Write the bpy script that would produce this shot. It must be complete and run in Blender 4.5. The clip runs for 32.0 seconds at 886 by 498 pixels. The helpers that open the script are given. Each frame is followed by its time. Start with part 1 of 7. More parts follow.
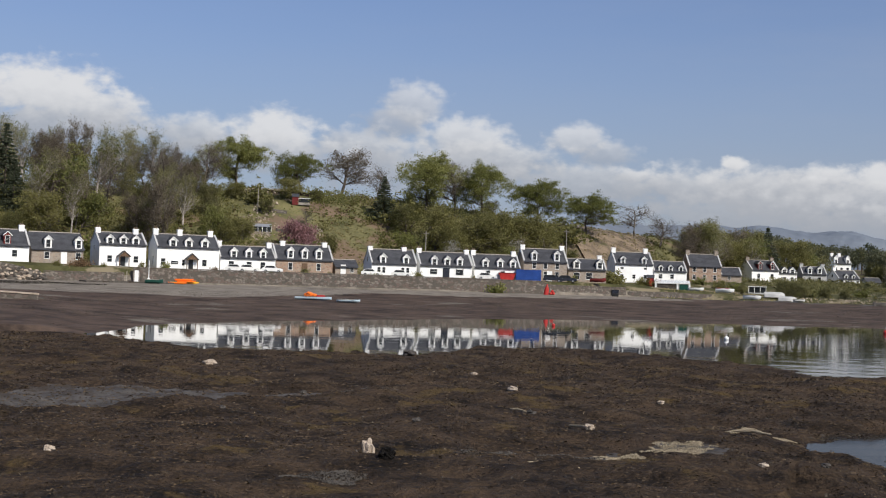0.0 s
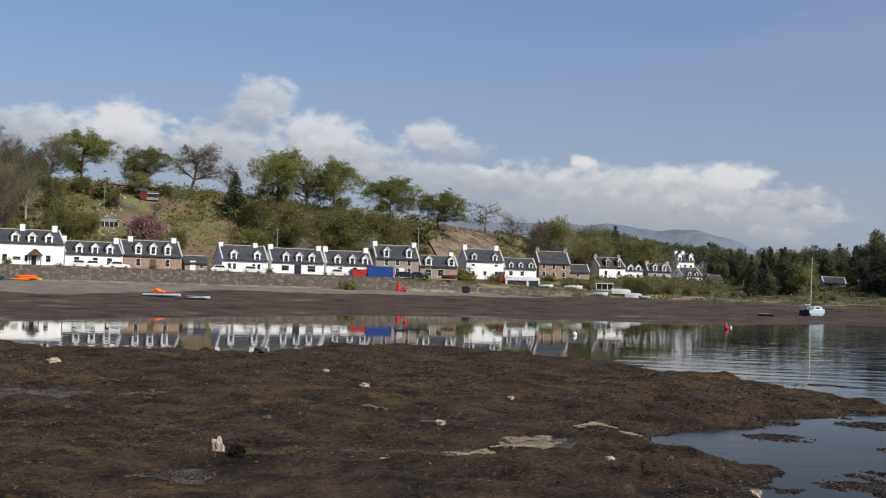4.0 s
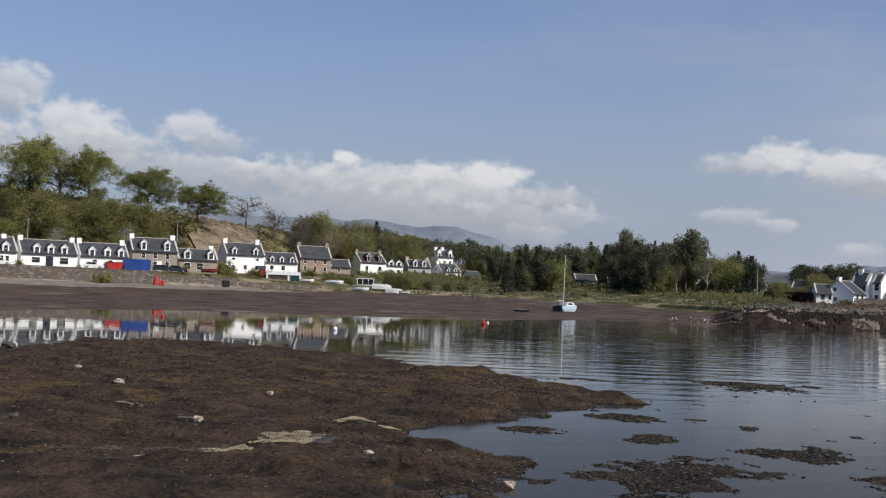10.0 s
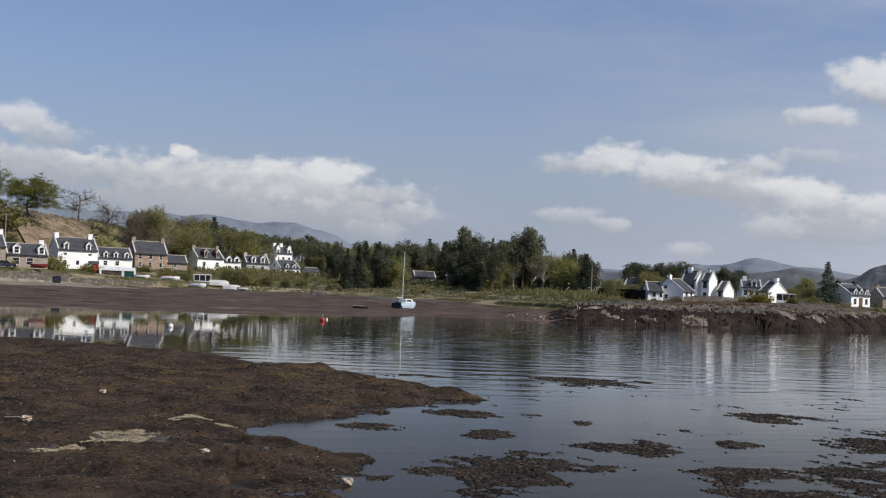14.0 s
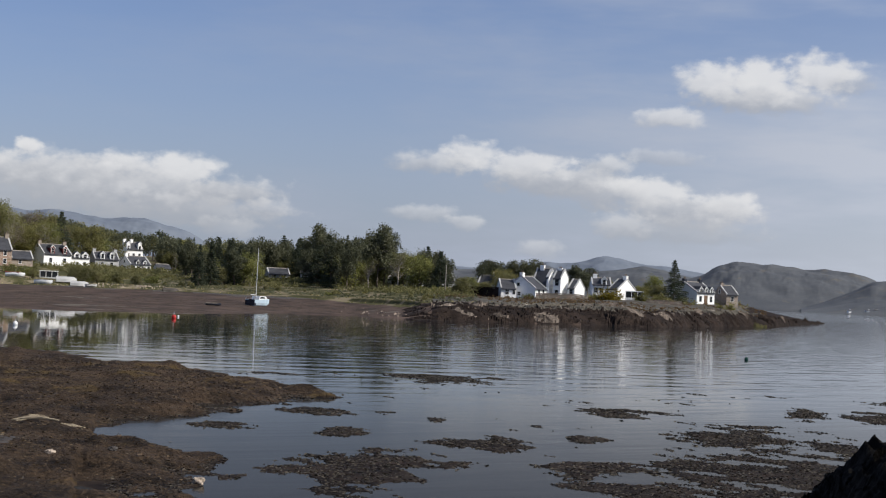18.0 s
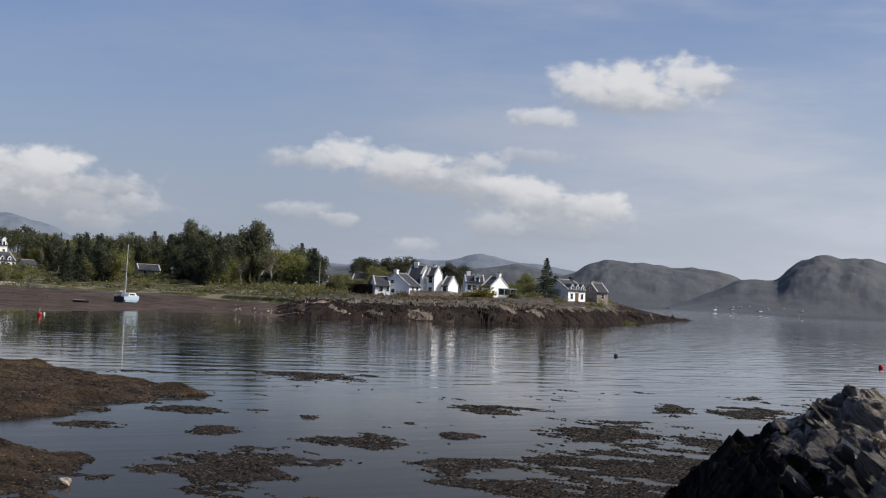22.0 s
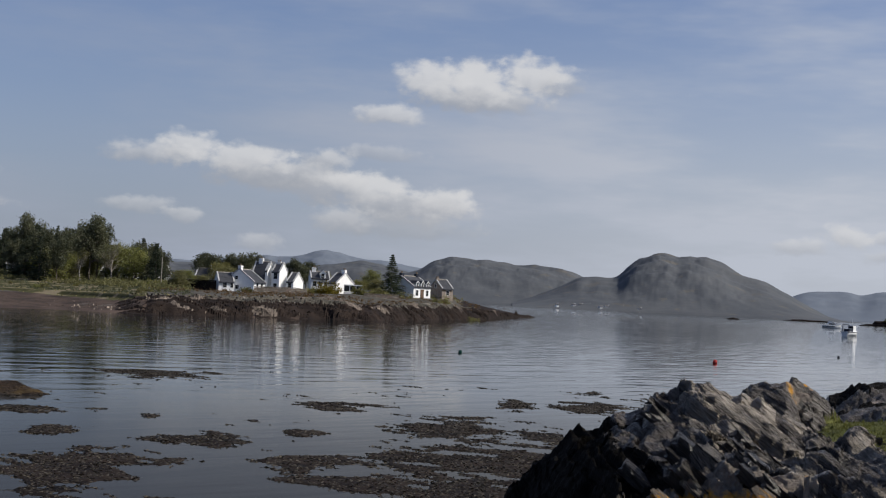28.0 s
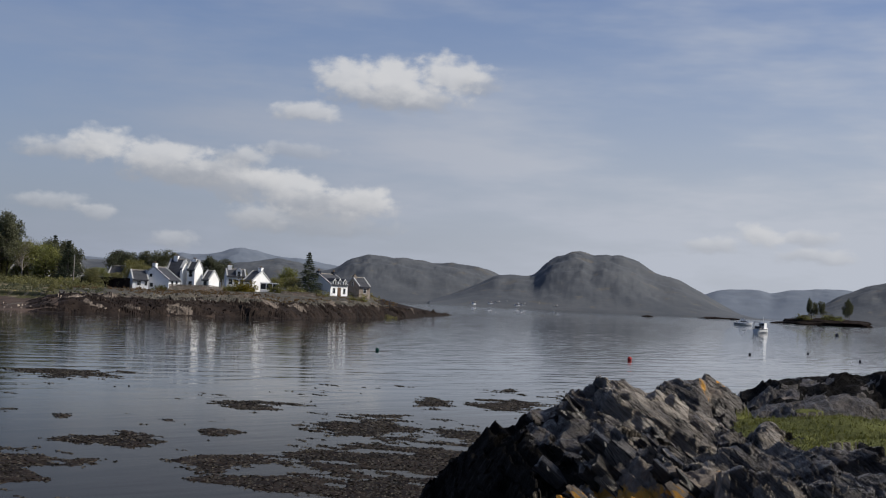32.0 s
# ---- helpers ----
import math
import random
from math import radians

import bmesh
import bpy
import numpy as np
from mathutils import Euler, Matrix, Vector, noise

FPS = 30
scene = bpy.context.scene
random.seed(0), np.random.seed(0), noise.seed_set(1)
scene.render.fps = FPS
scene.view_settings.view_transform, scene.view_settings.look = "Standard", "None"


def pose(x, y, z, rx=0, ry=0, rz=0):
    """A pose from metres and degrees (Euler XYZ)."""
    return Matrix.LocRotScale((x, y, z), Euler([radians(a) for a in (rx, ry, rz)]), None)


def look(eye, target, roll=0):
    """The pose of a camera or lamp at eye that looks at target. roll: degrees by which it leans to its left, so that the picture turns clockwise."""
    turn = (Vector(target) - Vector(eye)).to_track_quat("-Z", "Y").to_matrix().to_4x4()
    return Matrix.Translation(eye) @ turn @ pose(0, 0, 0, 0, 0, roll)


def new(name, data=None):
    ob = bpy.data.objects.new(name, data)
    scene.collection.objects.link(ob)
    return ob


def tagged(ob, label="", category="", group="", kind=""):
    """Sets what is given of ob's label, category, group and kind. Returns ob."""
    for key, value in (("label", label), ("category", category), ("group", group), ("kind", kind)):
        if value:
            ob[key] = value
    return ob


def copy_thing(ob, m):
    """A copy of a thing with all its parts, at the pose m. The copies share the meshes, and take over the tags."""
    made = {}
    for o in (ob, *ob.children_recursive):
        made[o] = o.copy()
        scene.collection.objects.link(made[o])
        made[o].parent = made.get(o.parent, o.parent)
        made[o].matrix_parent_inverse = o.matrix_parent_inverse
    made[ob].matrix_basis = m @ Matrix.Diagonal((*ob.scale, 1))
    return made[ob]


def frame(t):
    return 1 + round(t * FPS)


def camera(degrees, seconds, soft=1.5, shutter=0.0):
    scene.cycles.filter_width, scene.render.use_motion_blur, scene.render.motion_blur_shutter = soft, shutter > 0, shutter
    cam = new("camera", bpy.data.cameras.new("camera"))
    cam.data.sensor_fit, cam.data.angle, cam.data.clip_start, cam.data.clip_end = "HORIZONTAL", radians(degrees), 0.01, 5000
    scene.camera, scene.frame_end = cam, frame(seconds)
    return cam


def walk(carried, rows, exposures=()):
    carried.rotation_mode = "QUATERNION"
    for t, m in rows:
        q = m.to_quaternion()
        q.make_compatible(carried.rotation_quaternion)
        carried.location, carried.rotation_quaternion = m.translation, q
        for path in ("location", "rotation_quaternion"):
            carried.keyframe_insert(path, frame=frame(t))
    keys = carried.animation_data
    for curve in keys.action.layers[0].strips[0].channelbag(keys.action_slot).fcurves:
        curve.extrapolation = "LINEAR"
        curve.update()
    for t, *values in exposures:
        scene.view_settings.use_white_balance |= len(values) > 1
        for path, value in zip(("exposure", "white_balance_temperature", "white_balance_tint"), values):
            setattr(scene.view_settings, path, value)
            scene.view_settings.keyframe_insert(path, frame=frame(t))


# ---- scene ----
EYE = (0.0, 0.0, 4.7)
cam = camera(36.9, 32.0, soft=1.1)
WALK = [  # seconds, turn to the right, tilt up, lean
    (0.0, -0.00, 1.32, 1.83), (0.5, 0.76, 1.32, 1.81), (1.0, 1.56, 1.33, 1.80),
    (1.5, 2.32, 1.34, 1.82), (2.0, 3.17, 1.34, 1.85), (2.5, 3.99, 1.35, 1.88),
    (3.0, 4.87, 1.36, 1.90), (3.5, 5.64, 1.37, 1.91), (5.5, 8.93, 1.42, 1.92),
    (6.0, 10.00, 1.43, 1.99), (6.5, 11.03, 1.44, 2.05), (7.0, 11.94, 1.46, 2.10),
    (7.5, 13.01, 1.47, 2.14), (8.0, 14.13, 1.49, 2.20), (8.5, 14.74, 1.51, 2.24),
    (9.0, 15.41, 1.52, 2.29), (9.5, 16.03, 1.53, 2.33), (10.0, 16.64, 1.54, 2.36),
    (10.5, 17.33, 1.55, 2.38), (11.0, 18.02, 1.56, 2.40), (11.5, 18.79, 1.57, 2.43),
    (12.0, 19.95, 1.60, 2.46), (12.5, 21.25, 1.63, 2.48), (13.0, 21.89, 1.65, 2.49),
    (13.5, 22.72, 1.67, 2.50), (14.0, 23.56, 1.69, 2.53), (14.5, 24.32, 1.71, 2.58),
    (16.5, 27.02, 1.78, 2.60), (17.0, 27.74, 1.80, 2.58), (17.5, 28.83, 1.83, 2.60),
    (18.0, 29.82, 1.85, 2.62), (18.5, 30.76, 1.87, 2.66), (19.0, 31.40, 1.89, 2.69),
    (19.5, 32.12, 1.90, 2.69), (20.0, 32.72, 1.92, 2.71), (20.5, 33.30, 1.93, 2.73),
    (21.0, 33.86, 1.94, 2.75), (21.5, 34.60, 1.96, 2.76), (22.0, 35.25, 1.98, 2.73),
    (22.5, 35.87, 2.00, 2.74), (23.0, 36.41, 2.01, 2.76), (23.5, 36.95, 2.02, 2.77),
    (24.0, 37.49, 2.03, 2.79), (24.5, 38.08, 2.045, 2.80), (25.0, 38.68, 2.055, 2.81),
    (25.5, 39.38, 2.07, 2.82), (27.5, 41.55, 2.13, 2.82), (28.0, 41.90, 2.15, 2.83),
    (28.5, 42.37, 2.165, 2.84), (29.0, 42.77, 2.18, 2.84), (29.5, 43.22, 2.19, 2.85),
    (30.0, 43.69, 2.20, 2.86), (30.5, 44.22, 2.21, 2.86), (31.0, 44.73, 2.22, 2.86),
    (31.5, 45.09, 2.23, 2.84), (32.0, 45.47, 2.235, 2.80),
]


def way(az, el=0.0):
    """The unit vector at az degrees to the right of +y and el degrees up."""
    a, e = radians(az), radians(el)
    return Vector((math.sin(a) * math.cos(e), math.cos(a) * math.cos(e), math.sin(e)))


walk(cam, [(t, look(EYE, Vector(EYE) + way(az, el), lean)) for t, az, el, lean in WALK],
     exposures=[(0.0, -0.07), (12.0, -0.04), (18.0, -0.03), (23.0, -0.10), (32.0, -0.27)])

# ---- sky and sun ----
SUN_AZ, SUN_EL = 138.0, 40.0
# heaps of cloud: turn, height, half width, half height in degrees, how sunlit, how dense
HEAPS_OVER_VILLAGE = [
    (-17.0, 7.4, 2.6, 1.0, 0.95, 1.0), (-14.7, 6.7, 1.6, 0.8, 0.7, 0.9), (-16.0, 6.0, 3.4, 0.7, 0.35, 0.9), (-7.4, 6.15, 1.6, 0.8, 1.0, 0.95),
    (-10.7, 5.9, 1.6, 0.6, 0.55, 0.8), (-8.2, 5.2, 3.4, 0.7, 0.4, 0.85), (-1.45, 7.45, 1.15, 0.8, 0.65, 0.7), (-2.3, 6.7, 1.2, 0.6, 0.4, 0.6),
    (0.8, 6.1, 1.6, 0.7, 0.8, 0.85), (-3.7, 5.5, 1.7, 0.8, 0.45, 0.75), (2.1, 5.2, 2.6, 0.7, 0.45, 0.8), (-1.0, 4.8, 4.8, 0.9, 0.4, 0.75),
    (5.7, 6.15, 1.1, 0.55, 0.8, 0.75), (7.0, 5.6, 1.1, 0.5, 0.5, 0.6)]
BANK_OVER_RIDGE = [
    (8.05, 4.72, 0.9, 0.28, 0.8, 0.8), (12.36, 5.22, 0.55, 0.26, 1.05, 1.0), (15.25, 4.42, 0.6, 0.25, 0.95, 0.8), (18.3, 4.7, 2.0, 0.55, 0.95, 0.95),
    (16.0, 4.65, 1.5, 0.5, 0.75, 0.85), (10.5, 4.2, 2.8, 0.75, 0.5, 0.85), (13.6, 4.2, 2.6, 0.85, 0.5, 0.9), (16.6, 3.7, 3.6, 0.8, 0.4, 0.9),
    (20.6, 3.9, 1.9, 0.55, 0.5, 0.8), (22.2, 3.2, 1.0, 0.3, 0.5, 0.5), (18.3, 2.9, 3.8, 0.6, 0.35, 0.75), (13.0, 3.2, 4.4, 0.7, 0.4, 0.75),
    (20.5, 2.35, 1.1, 0.4, 0.6, 0.45), (6.2, 4.3, 3.6, 0.7, 0.4, 0.75)]
STREAK_OVER_POINT = [
    (30.8, 5.95, 1.1, 0.55, 0.9, 0.85), (29.3, 5.6, 1.6, 0.4, 0.6, 0.7), (33.2, 5.55, 1.6, 0.5, 0.9, 0.85), (36.7, 5.75, 1.0, 0.45, 0.7, 0.75),
    (38.9, 6.1, 1.6, 0.3, 0.5, 0.4), (34.8, 4.95, 2.8, 0.55, 0.45, 0.85), (38.6, 4.65, 1.5, 0.55, 0.95, 0.9), (36.8, 4.5, 1.5, 0.5, 0.5, 0.75),
    (41.7, 4.2, 1.2, 0.5, 0.95, 0.8), (40.3, 3.9, 2.6, 0.6, 0.5, 0.8), (37.6, 3.15, 1.2, 0.45, 0.65, 0.6), (40.0, 3.1, 2.8, 0.5, 0.4, 0.5),
    (29.0, 3.35, 1.3, 0.28, 0.6, 0.5), (30.8, 3.05, 0.8, 0.25, 0.7, 0.5), (34.0, 2.05, 0.9, 0.35, 0.6, 0.45)]
HEAPS_OVER_LOCH = [
    (41.0, 9.4, 1.2, 0.65, 0.9, 0.9), (43.0, 9.35, 1.4, 0.8, 0.95, 0.95), (45.5, 9.75, 1.35, 0.65, 0.95, 0.9), (43.2, 8.65, 2.5, 0.5, 0.5, 0.85),
    (39.3, 7.75, 1.3, 0.4, 0.75, 0.75), (46.6, 9.4, 0.8, 0.4, 0.5, 0.5), (58.9, 3.4, 0.8, 0.4, 0.9, 0.7), (57.0, 2.9, 1.0, 0.3, 0.65, 0.5),
    (61.0, 3.3, 1.0, 0.3, 0.65, 0.5), (61.2, 2.6, 1.3, 0.3, 0.65, 0.5)]


class Nodes:
    """Short calls for a node tree."""

    def __init__(self, tree):
        self.tree = tree
        tree.nodes.clear()

    def add(self, kind):
        return self.tree.nodes.new(kind)

    def put(self, sock, value):
        if isinstance(value, bpy.types.NodeSocket):
            self.tree.links.new(value, sock)
        else:
            sock.default_value = value

    def math(self, op, a, b=0.0, c=None, clamp=False):
        n = self.add("ShaderNodeMath")
        n.operation, n.use_clamp = op, clamp
        self.put(n.inputs[0], a), self.put(n.inputs[1], b)
        if c is not None:
            self.put(n.inputs[2], c)
        return n.outputs[0]

    def vec(self, op, a, b=(0, 0, 0)):
        n = self.add("ShaderNodeVectorMath")
        n.operation = op
        self.put(n.inputs[0], a), self.put(n.inputs[1], b)
        return n.outputs["Value"] if op in ("LENGTH", "DOT_PRODUCT") else n.outputs[0]

    def noise(self, vector, scale, detail=4.0, rough=0.55, distort=0.0):
        n = self.add("ShaderNodeTexNoise")
        if vector is not None:
            self.put(n.inputs["Vector"], vector)
        self.put(n.inputs["Scale"], scale), self.put(n.inputs["Detail"], detail)
        self.put(n.inputs["Roughness"], rough), self.put(n.inputs["Distortion"], distort)
        return n.outputs["Fac"], n.outputs["Color"]

    def ramp(self, value, lo, hi, a=0.0, b=1.0, smooth=True):
        n = self.add("ShaderNodeMapRange")
        n.interpolation_type = "SMOOTHSTEP" if smooth else "LINEAR"
        for sock, v in zip(n.inputs, (value, lo, hi, a, b)):
            self.put(sock, v)
        return n.outputs[0]

    def mix(self, fac, a, b, how="MIX"):
        n = self.add("ShaderNodeMix")
        n.data_type, n.blend_type = "RGBA", how
        self.put(n.inputs[0], fac), self.put(n.inputs[6], a), self.put(n.inputs[7], b)
        return n.outputs[2]


def rgb(*c):
    return (*c, 1.0)


world = bpy.data.worlds.new("sky")
world.use_nodes = True
scene.world = world
g = Nodes(world.node_tree)
sky = g.add("ShaderNodeTexSky")
sky.sky_type, sky.sun_disc, sky.sun_elevation, sky.sun_rotation = "NISHITA", False, radians(SUN_EL), radians(SUN_AZ)
sky.altitude, sky.air_density, sky.dust_density, sky.ozone_density = 0.0, 1.0, 1.6, 1.2
ray = g.add("ShaderNodeTexCoord").outputs["Generated"]
sep = g.add("ShaderNodeSeparateXYZ")
g.put(sep.inputs[0], ray)
turn = g.math("MULTIPLY", g.math("ARCTAN2", sep.outputs[0], sep.outputs[1]), 57.2958)
rise = g.math("MULTIPLY", g.math("ARCSINE", sep.outputs[2]), 57.2958)
join = g.add("ShaderNodeCombineXYZ")
g.put(join.inputs[0], turn), g.put(join.inputs[1], rise)
flat = join.outputs[0]
tall = g.vec("MULTIPLY", flat, (1.0, 1.5, 0.0))
_, warp = g.noise(tall, 0.7, 3.0, 0.5)
bent = g.vec("ADD", flat, g.vec("MULTIPLY", g.vec("SUBTRACT", warp, (0.5, 0.5, 0.5)), (1.1, 0.55, 0.0)))


def billow(at, scale):
    """Rounded heads, as heaped clouds have them."""
    n = g.add("ShaderNodeTexVoronoi")
    n.feature = "SMOOTH_F1"
    g.put(n.inputs["Vector"], at), g.put(n.inputs["Scale"], scale), g.put(n.inputs["Smoothness"], 0.6)
    return n.outputs["Distance"]


# every heap has soft, billowing rims, a sunlit head and a grey base
puff, _ = g.noise(tall, 1.3, 5.0, 0.55)
heap = g.math("ADD", g.math("MULTIPLY", billow(tall, 0.9), 0.55), g.math("MULTIPLY", billow(tall, 2.3), 0.25))
ragged = g.math("ADD", g.math("MULTIPLY", g.math("SUBTRACT", puff, 0.5), 1.5), g.math("MULTIPLY", g.math("SUBTRACT", 0.36, heap), 0.9))
rim, core = g.math("ADD", ragged, 1.55), g.math("ADD", ragged, 0.62)
clear_way, weight, glow = 1.0, 0.001, 0.0005
for az, el, w, h, bright, dense in HEAPS_OVER_VILLAGE + BANK_OVER_RIDGE + STREAK_OVER_POINT + HEAPS_OVER_LOCH:
    n = g.add("ShaderNodeVectorMath")
    n.operation = "MULTIPLY_ADD"
    g.put(n.inputs[0], bent), g.put(n.inputs[1], (1 / w, 1 / h, 0.0)), g.put(n.inputs[2], (-az / w, -el / h, 0.0))
    here = g.ramp(g.vec("LENGTH", n.outputs[0]), rim, core, 0.0, dense)
    shine = g.math("ADD", g.vec("DOT_PRODUCT", n.outputs[0], (0.10, 0.34, 0.0)), bright)
    glow = g.math("MULTIPLY_ADD", here, shine, glow)
    weight = g.math("ADD", weight, here)
    clear_way = g.math("MULTIPLY", clear_way, g.math("SUBTRACT", 1.0, here))
cover = g.math("SUBTRACT", 1.0, clear_way)
lit = g.math("ADD", g.math("DIVIDE", glow, weight), g.math("MULTIPLY", ragged, 0.30))
cloud = g.mix(g.ramp(lit, 0.10, 1.10), rgb(0.40, 0.42, 0.465), rgb(0.78, 0.78, 0.79))
# thin high veil, and the milky air low down and towards the sun
veil, _ = g.noise(g.vec("MULTIPLY", flat, (0.05, 0.22, 1.0)), 1.0, 5.0, 0.6)
milk = g.math("ADD", g.ramp(rise, 14.0, 0.0, 0.12, 0.68),
              g.math("MULTIPLY", g.ramp(veil, 0.38, 0.72, 0.0, 0.45), g.ramp(turn, -5.0, 55.0, 0.15, 1.0)), clamp=True)
clear = g.mix(1.0, sky.outputs[0], rgb(0.0765, 0.0860, 0.1145), "MULTIPLY")
milk = g.math("MULTIPLY", milk, g.ramp(turn, 0.0, 60.0, 0.85, 1.32), clamp=True)
air = g.mix(milk, clear, g.mix(g.ramp(turn, 24.0, 62.0), rgb(0.385, 0.430, 0.532), rgb(0.575, 0.615, 0.70)))
all_sky = g.mix(g.math("MULTIPLY", cover, 0.92), air, cloud)
back = g.add("ShaderNodeBackground")
g.put(back.inputs[0], all_sky), g.put(back.inputs[1], 1.0)
g.put(g.add("ShaderNodeOutputWorld").inputs[0], back.outputs[0])

sun = new("sun", bpy.data.lights.new("sun", "SUN"))
sun.data.energy, sun.data.angle, sun.data.color = 5.0, radians(0.55), (1.0, 0.94, 0.85)
sun.matrix_world = look((0, 0, 0), -way(SUN_AZ, SUN_EL))

# ---- materials ----
def mat(name, dark, light, scale=1.0, rough=0.85, bump=0.2, bump_scale=None, fine=8.0, metal=0.0, spots=None, stretch=(1, 1, 1), random_tone=0.0,
        island=0.0, spot_scale=3.0, spot_at=0.62, coat=0.0, gloss=0.25, beds=None, depth=0.1):
    """A surface with a broad and a fine variation, optional spots of a third colour, and relief."""
    m = bpy.data.materials.new(name)
    m.use_nodes = True
    q = Nodes(m.node_tree)
    at = q.add("ShaderNodeTexCoord").outputs["Object"]
    if beds:
        # the grain follows the tilted beds of the rock
        turned = q.add("ShaderNodeCombineXYZ")
        for k, axis in enumerate(beds):
            q.put(turned.inputs[k], q.vec("DOT_PRODUCT", at, axis))
        at = turned.outputs[0]
    at = q.vec("MULTIPLY", at, stretch)
    broad, _ = q.noise(at, scale, 4.0, 0.6)
    grain, _ = q.noise(at, scale * fine, 5.0, 0.65)
    both = q.math("ADD", q.math("MULTIPLY", broad, 0.55), q.math("MULTIPLY", grain, 0.45))
    col = q.mix(q.ramp(both, 0.34, 0.66), rgb(*dark), rgb(*light))
    if spots:
        dots, _ = q.noise(q.vec("ADD", at, (7.3, 1.9, 4.1)), spot_scale, 5.0, 0.6)
        col = q.mix(q.ramp(dots, spot_at, spot_at + 0.08), col, rgb(*spots))
    if random_tone or island:
        src = q.add("ShaderNodeNewGeometry").outputs["Random Per Island"] if island else q.add("ShaderNodeObjectInfo").outputs["Random"]
        tone = q.ramp(src, 0.0, 1.0, 1.0 - (random_tone or island), 1.0 + (random_tone or island), smooth=False)
        hsv = q.add("ShaderNodeHueSaturation")
        q.put(hsv.inputs["Value"], tone), q.put(hsv.inputs["Color"], col)
        col = hsv.outputs[0]
    b = q.add("ShaderNodeBsdfPrincipled")
    q.put(b.inputs["Base Color"], col), q.put(b.inputs["Metallic"], metal)
    q.put(b.inputs["Roughness"], q.ramp(grain, 0.2, 0.8, max(rough - 0.12, 0.02), min(rough + 0.1, 1.0)))
    q.put(b.inputs["Specular IOR Level"], gloss), q.put(b.inputs["Coat Weight"], coat)
    if bump:
        bumps, _ = q.noise(at, bump_scale or scale * fine, 6.0, 0.65)
        r = q.add("ShaderNodeBump")
        q.put(r.inputs["Strength"], bump), q.put(r.inputs["Distance"], depth), q.put(r.inputs["Height"], bumps)
        q.put(b.inputs["Normal"], r.outputs[0])
    q.put(q.add("ShaderNodeOutputMaterial").inputs[0], b.outputs[0])
    return m


def cell_mat(name, colours, joint, size, rough=0.85, stretch=(1, 1, 1.5), bump=0.5):
    """Rubble masonry or shingle: stones of several colours with dark joints, too small to pick apart."""
    m = bpy.data.materials.new(name)
    m.use_nodes = True
    q = Nodes(m.node_tree)
    at = q.vec("MULTIPLY", q.add("ShaderNodeTexCoord").outputs["Object"], stretch)
    _, shift = q.noise(at, 0.8 / size, 3.0)
    at = q.vec("ADD", at, q.vec("MULTIPLY", q.vec("SUBTRACT", shift, (0.5, 0.5, 0.5)), (0.5 * size,) * 3))
    cell = q.add("ShaderNodeTexVoronoi")
    q.put(cell.inputs["Vector"], at), q.put(cell.inputs["Scale"], 1 / size)
    gap = q.add("ShaderNodeTexVoronoi")
    gap.feature = "DISTANCE_TO_EDGE"
    q.put(gap.inputs["Vector"], at), q.put(gap.inputs["Scale"], 1 / size)
    pick = q.add("ShaderNodeValToRGB")
    pick.color_ramp.interpolation = "CONSTANT"
    while len(pick.color_ramp.elements) < len(colours):
        pick.color_ramp.elements.new(0.5)
    for k, c in enumerate(colours):
        pick.color_ramp.elements[k].position, pick.color_ramp.elements[k].color = k / len(colours), rgb(*c)
    tone = q.add("ShaderNodeSeparateColor")
    q.put(tone.inputs[0], cell.outputs["Color"]), q.put(pick.inputs[0], tone.outputs[0])
    grain, _ = q.noise(at, 9 / size, 5.0)
    broad, _ = q.noise(at, 0.5, 4.0)
    col = q.mix(q.ramp(grain, 0.3, 0.7, 0.0, 0.35), pick.outputs[0], rgb(*joint))
    col = q.mix(q.ramp(broad, 0.4, 0.75, 0.0, 0.4), col, rgb(*joint))
    col = q.mix(q.ramp(gap.outputs["Distance"], 0.0, 0.12, 0.8, 0.0), col, rgb(*joint))
    b = q.add("ShaderNodeBsdfPrincipled")
    q.put(b.inputs["Base Color"], col), q.put(b.inputs["Roughness"], rough), q.put(b.inputs["Specular IOR Level"], 0.3)
    r = q.add("ShaderNodeBump")
    q.put(r.inputs["Strength"], bump), q.put(r.inputs["Distance"], 0.1 * size)
    q.put(r.inputs["Height"], q.ramp(gap.outputs["Distance"], 0.0, 0.15))
    q.put(b.inputs["Normal"], r.outputs[0])
    q.put(q.add("ShaderNodeOutputMaterial").inputs[0], b.outputs[0])
    return m


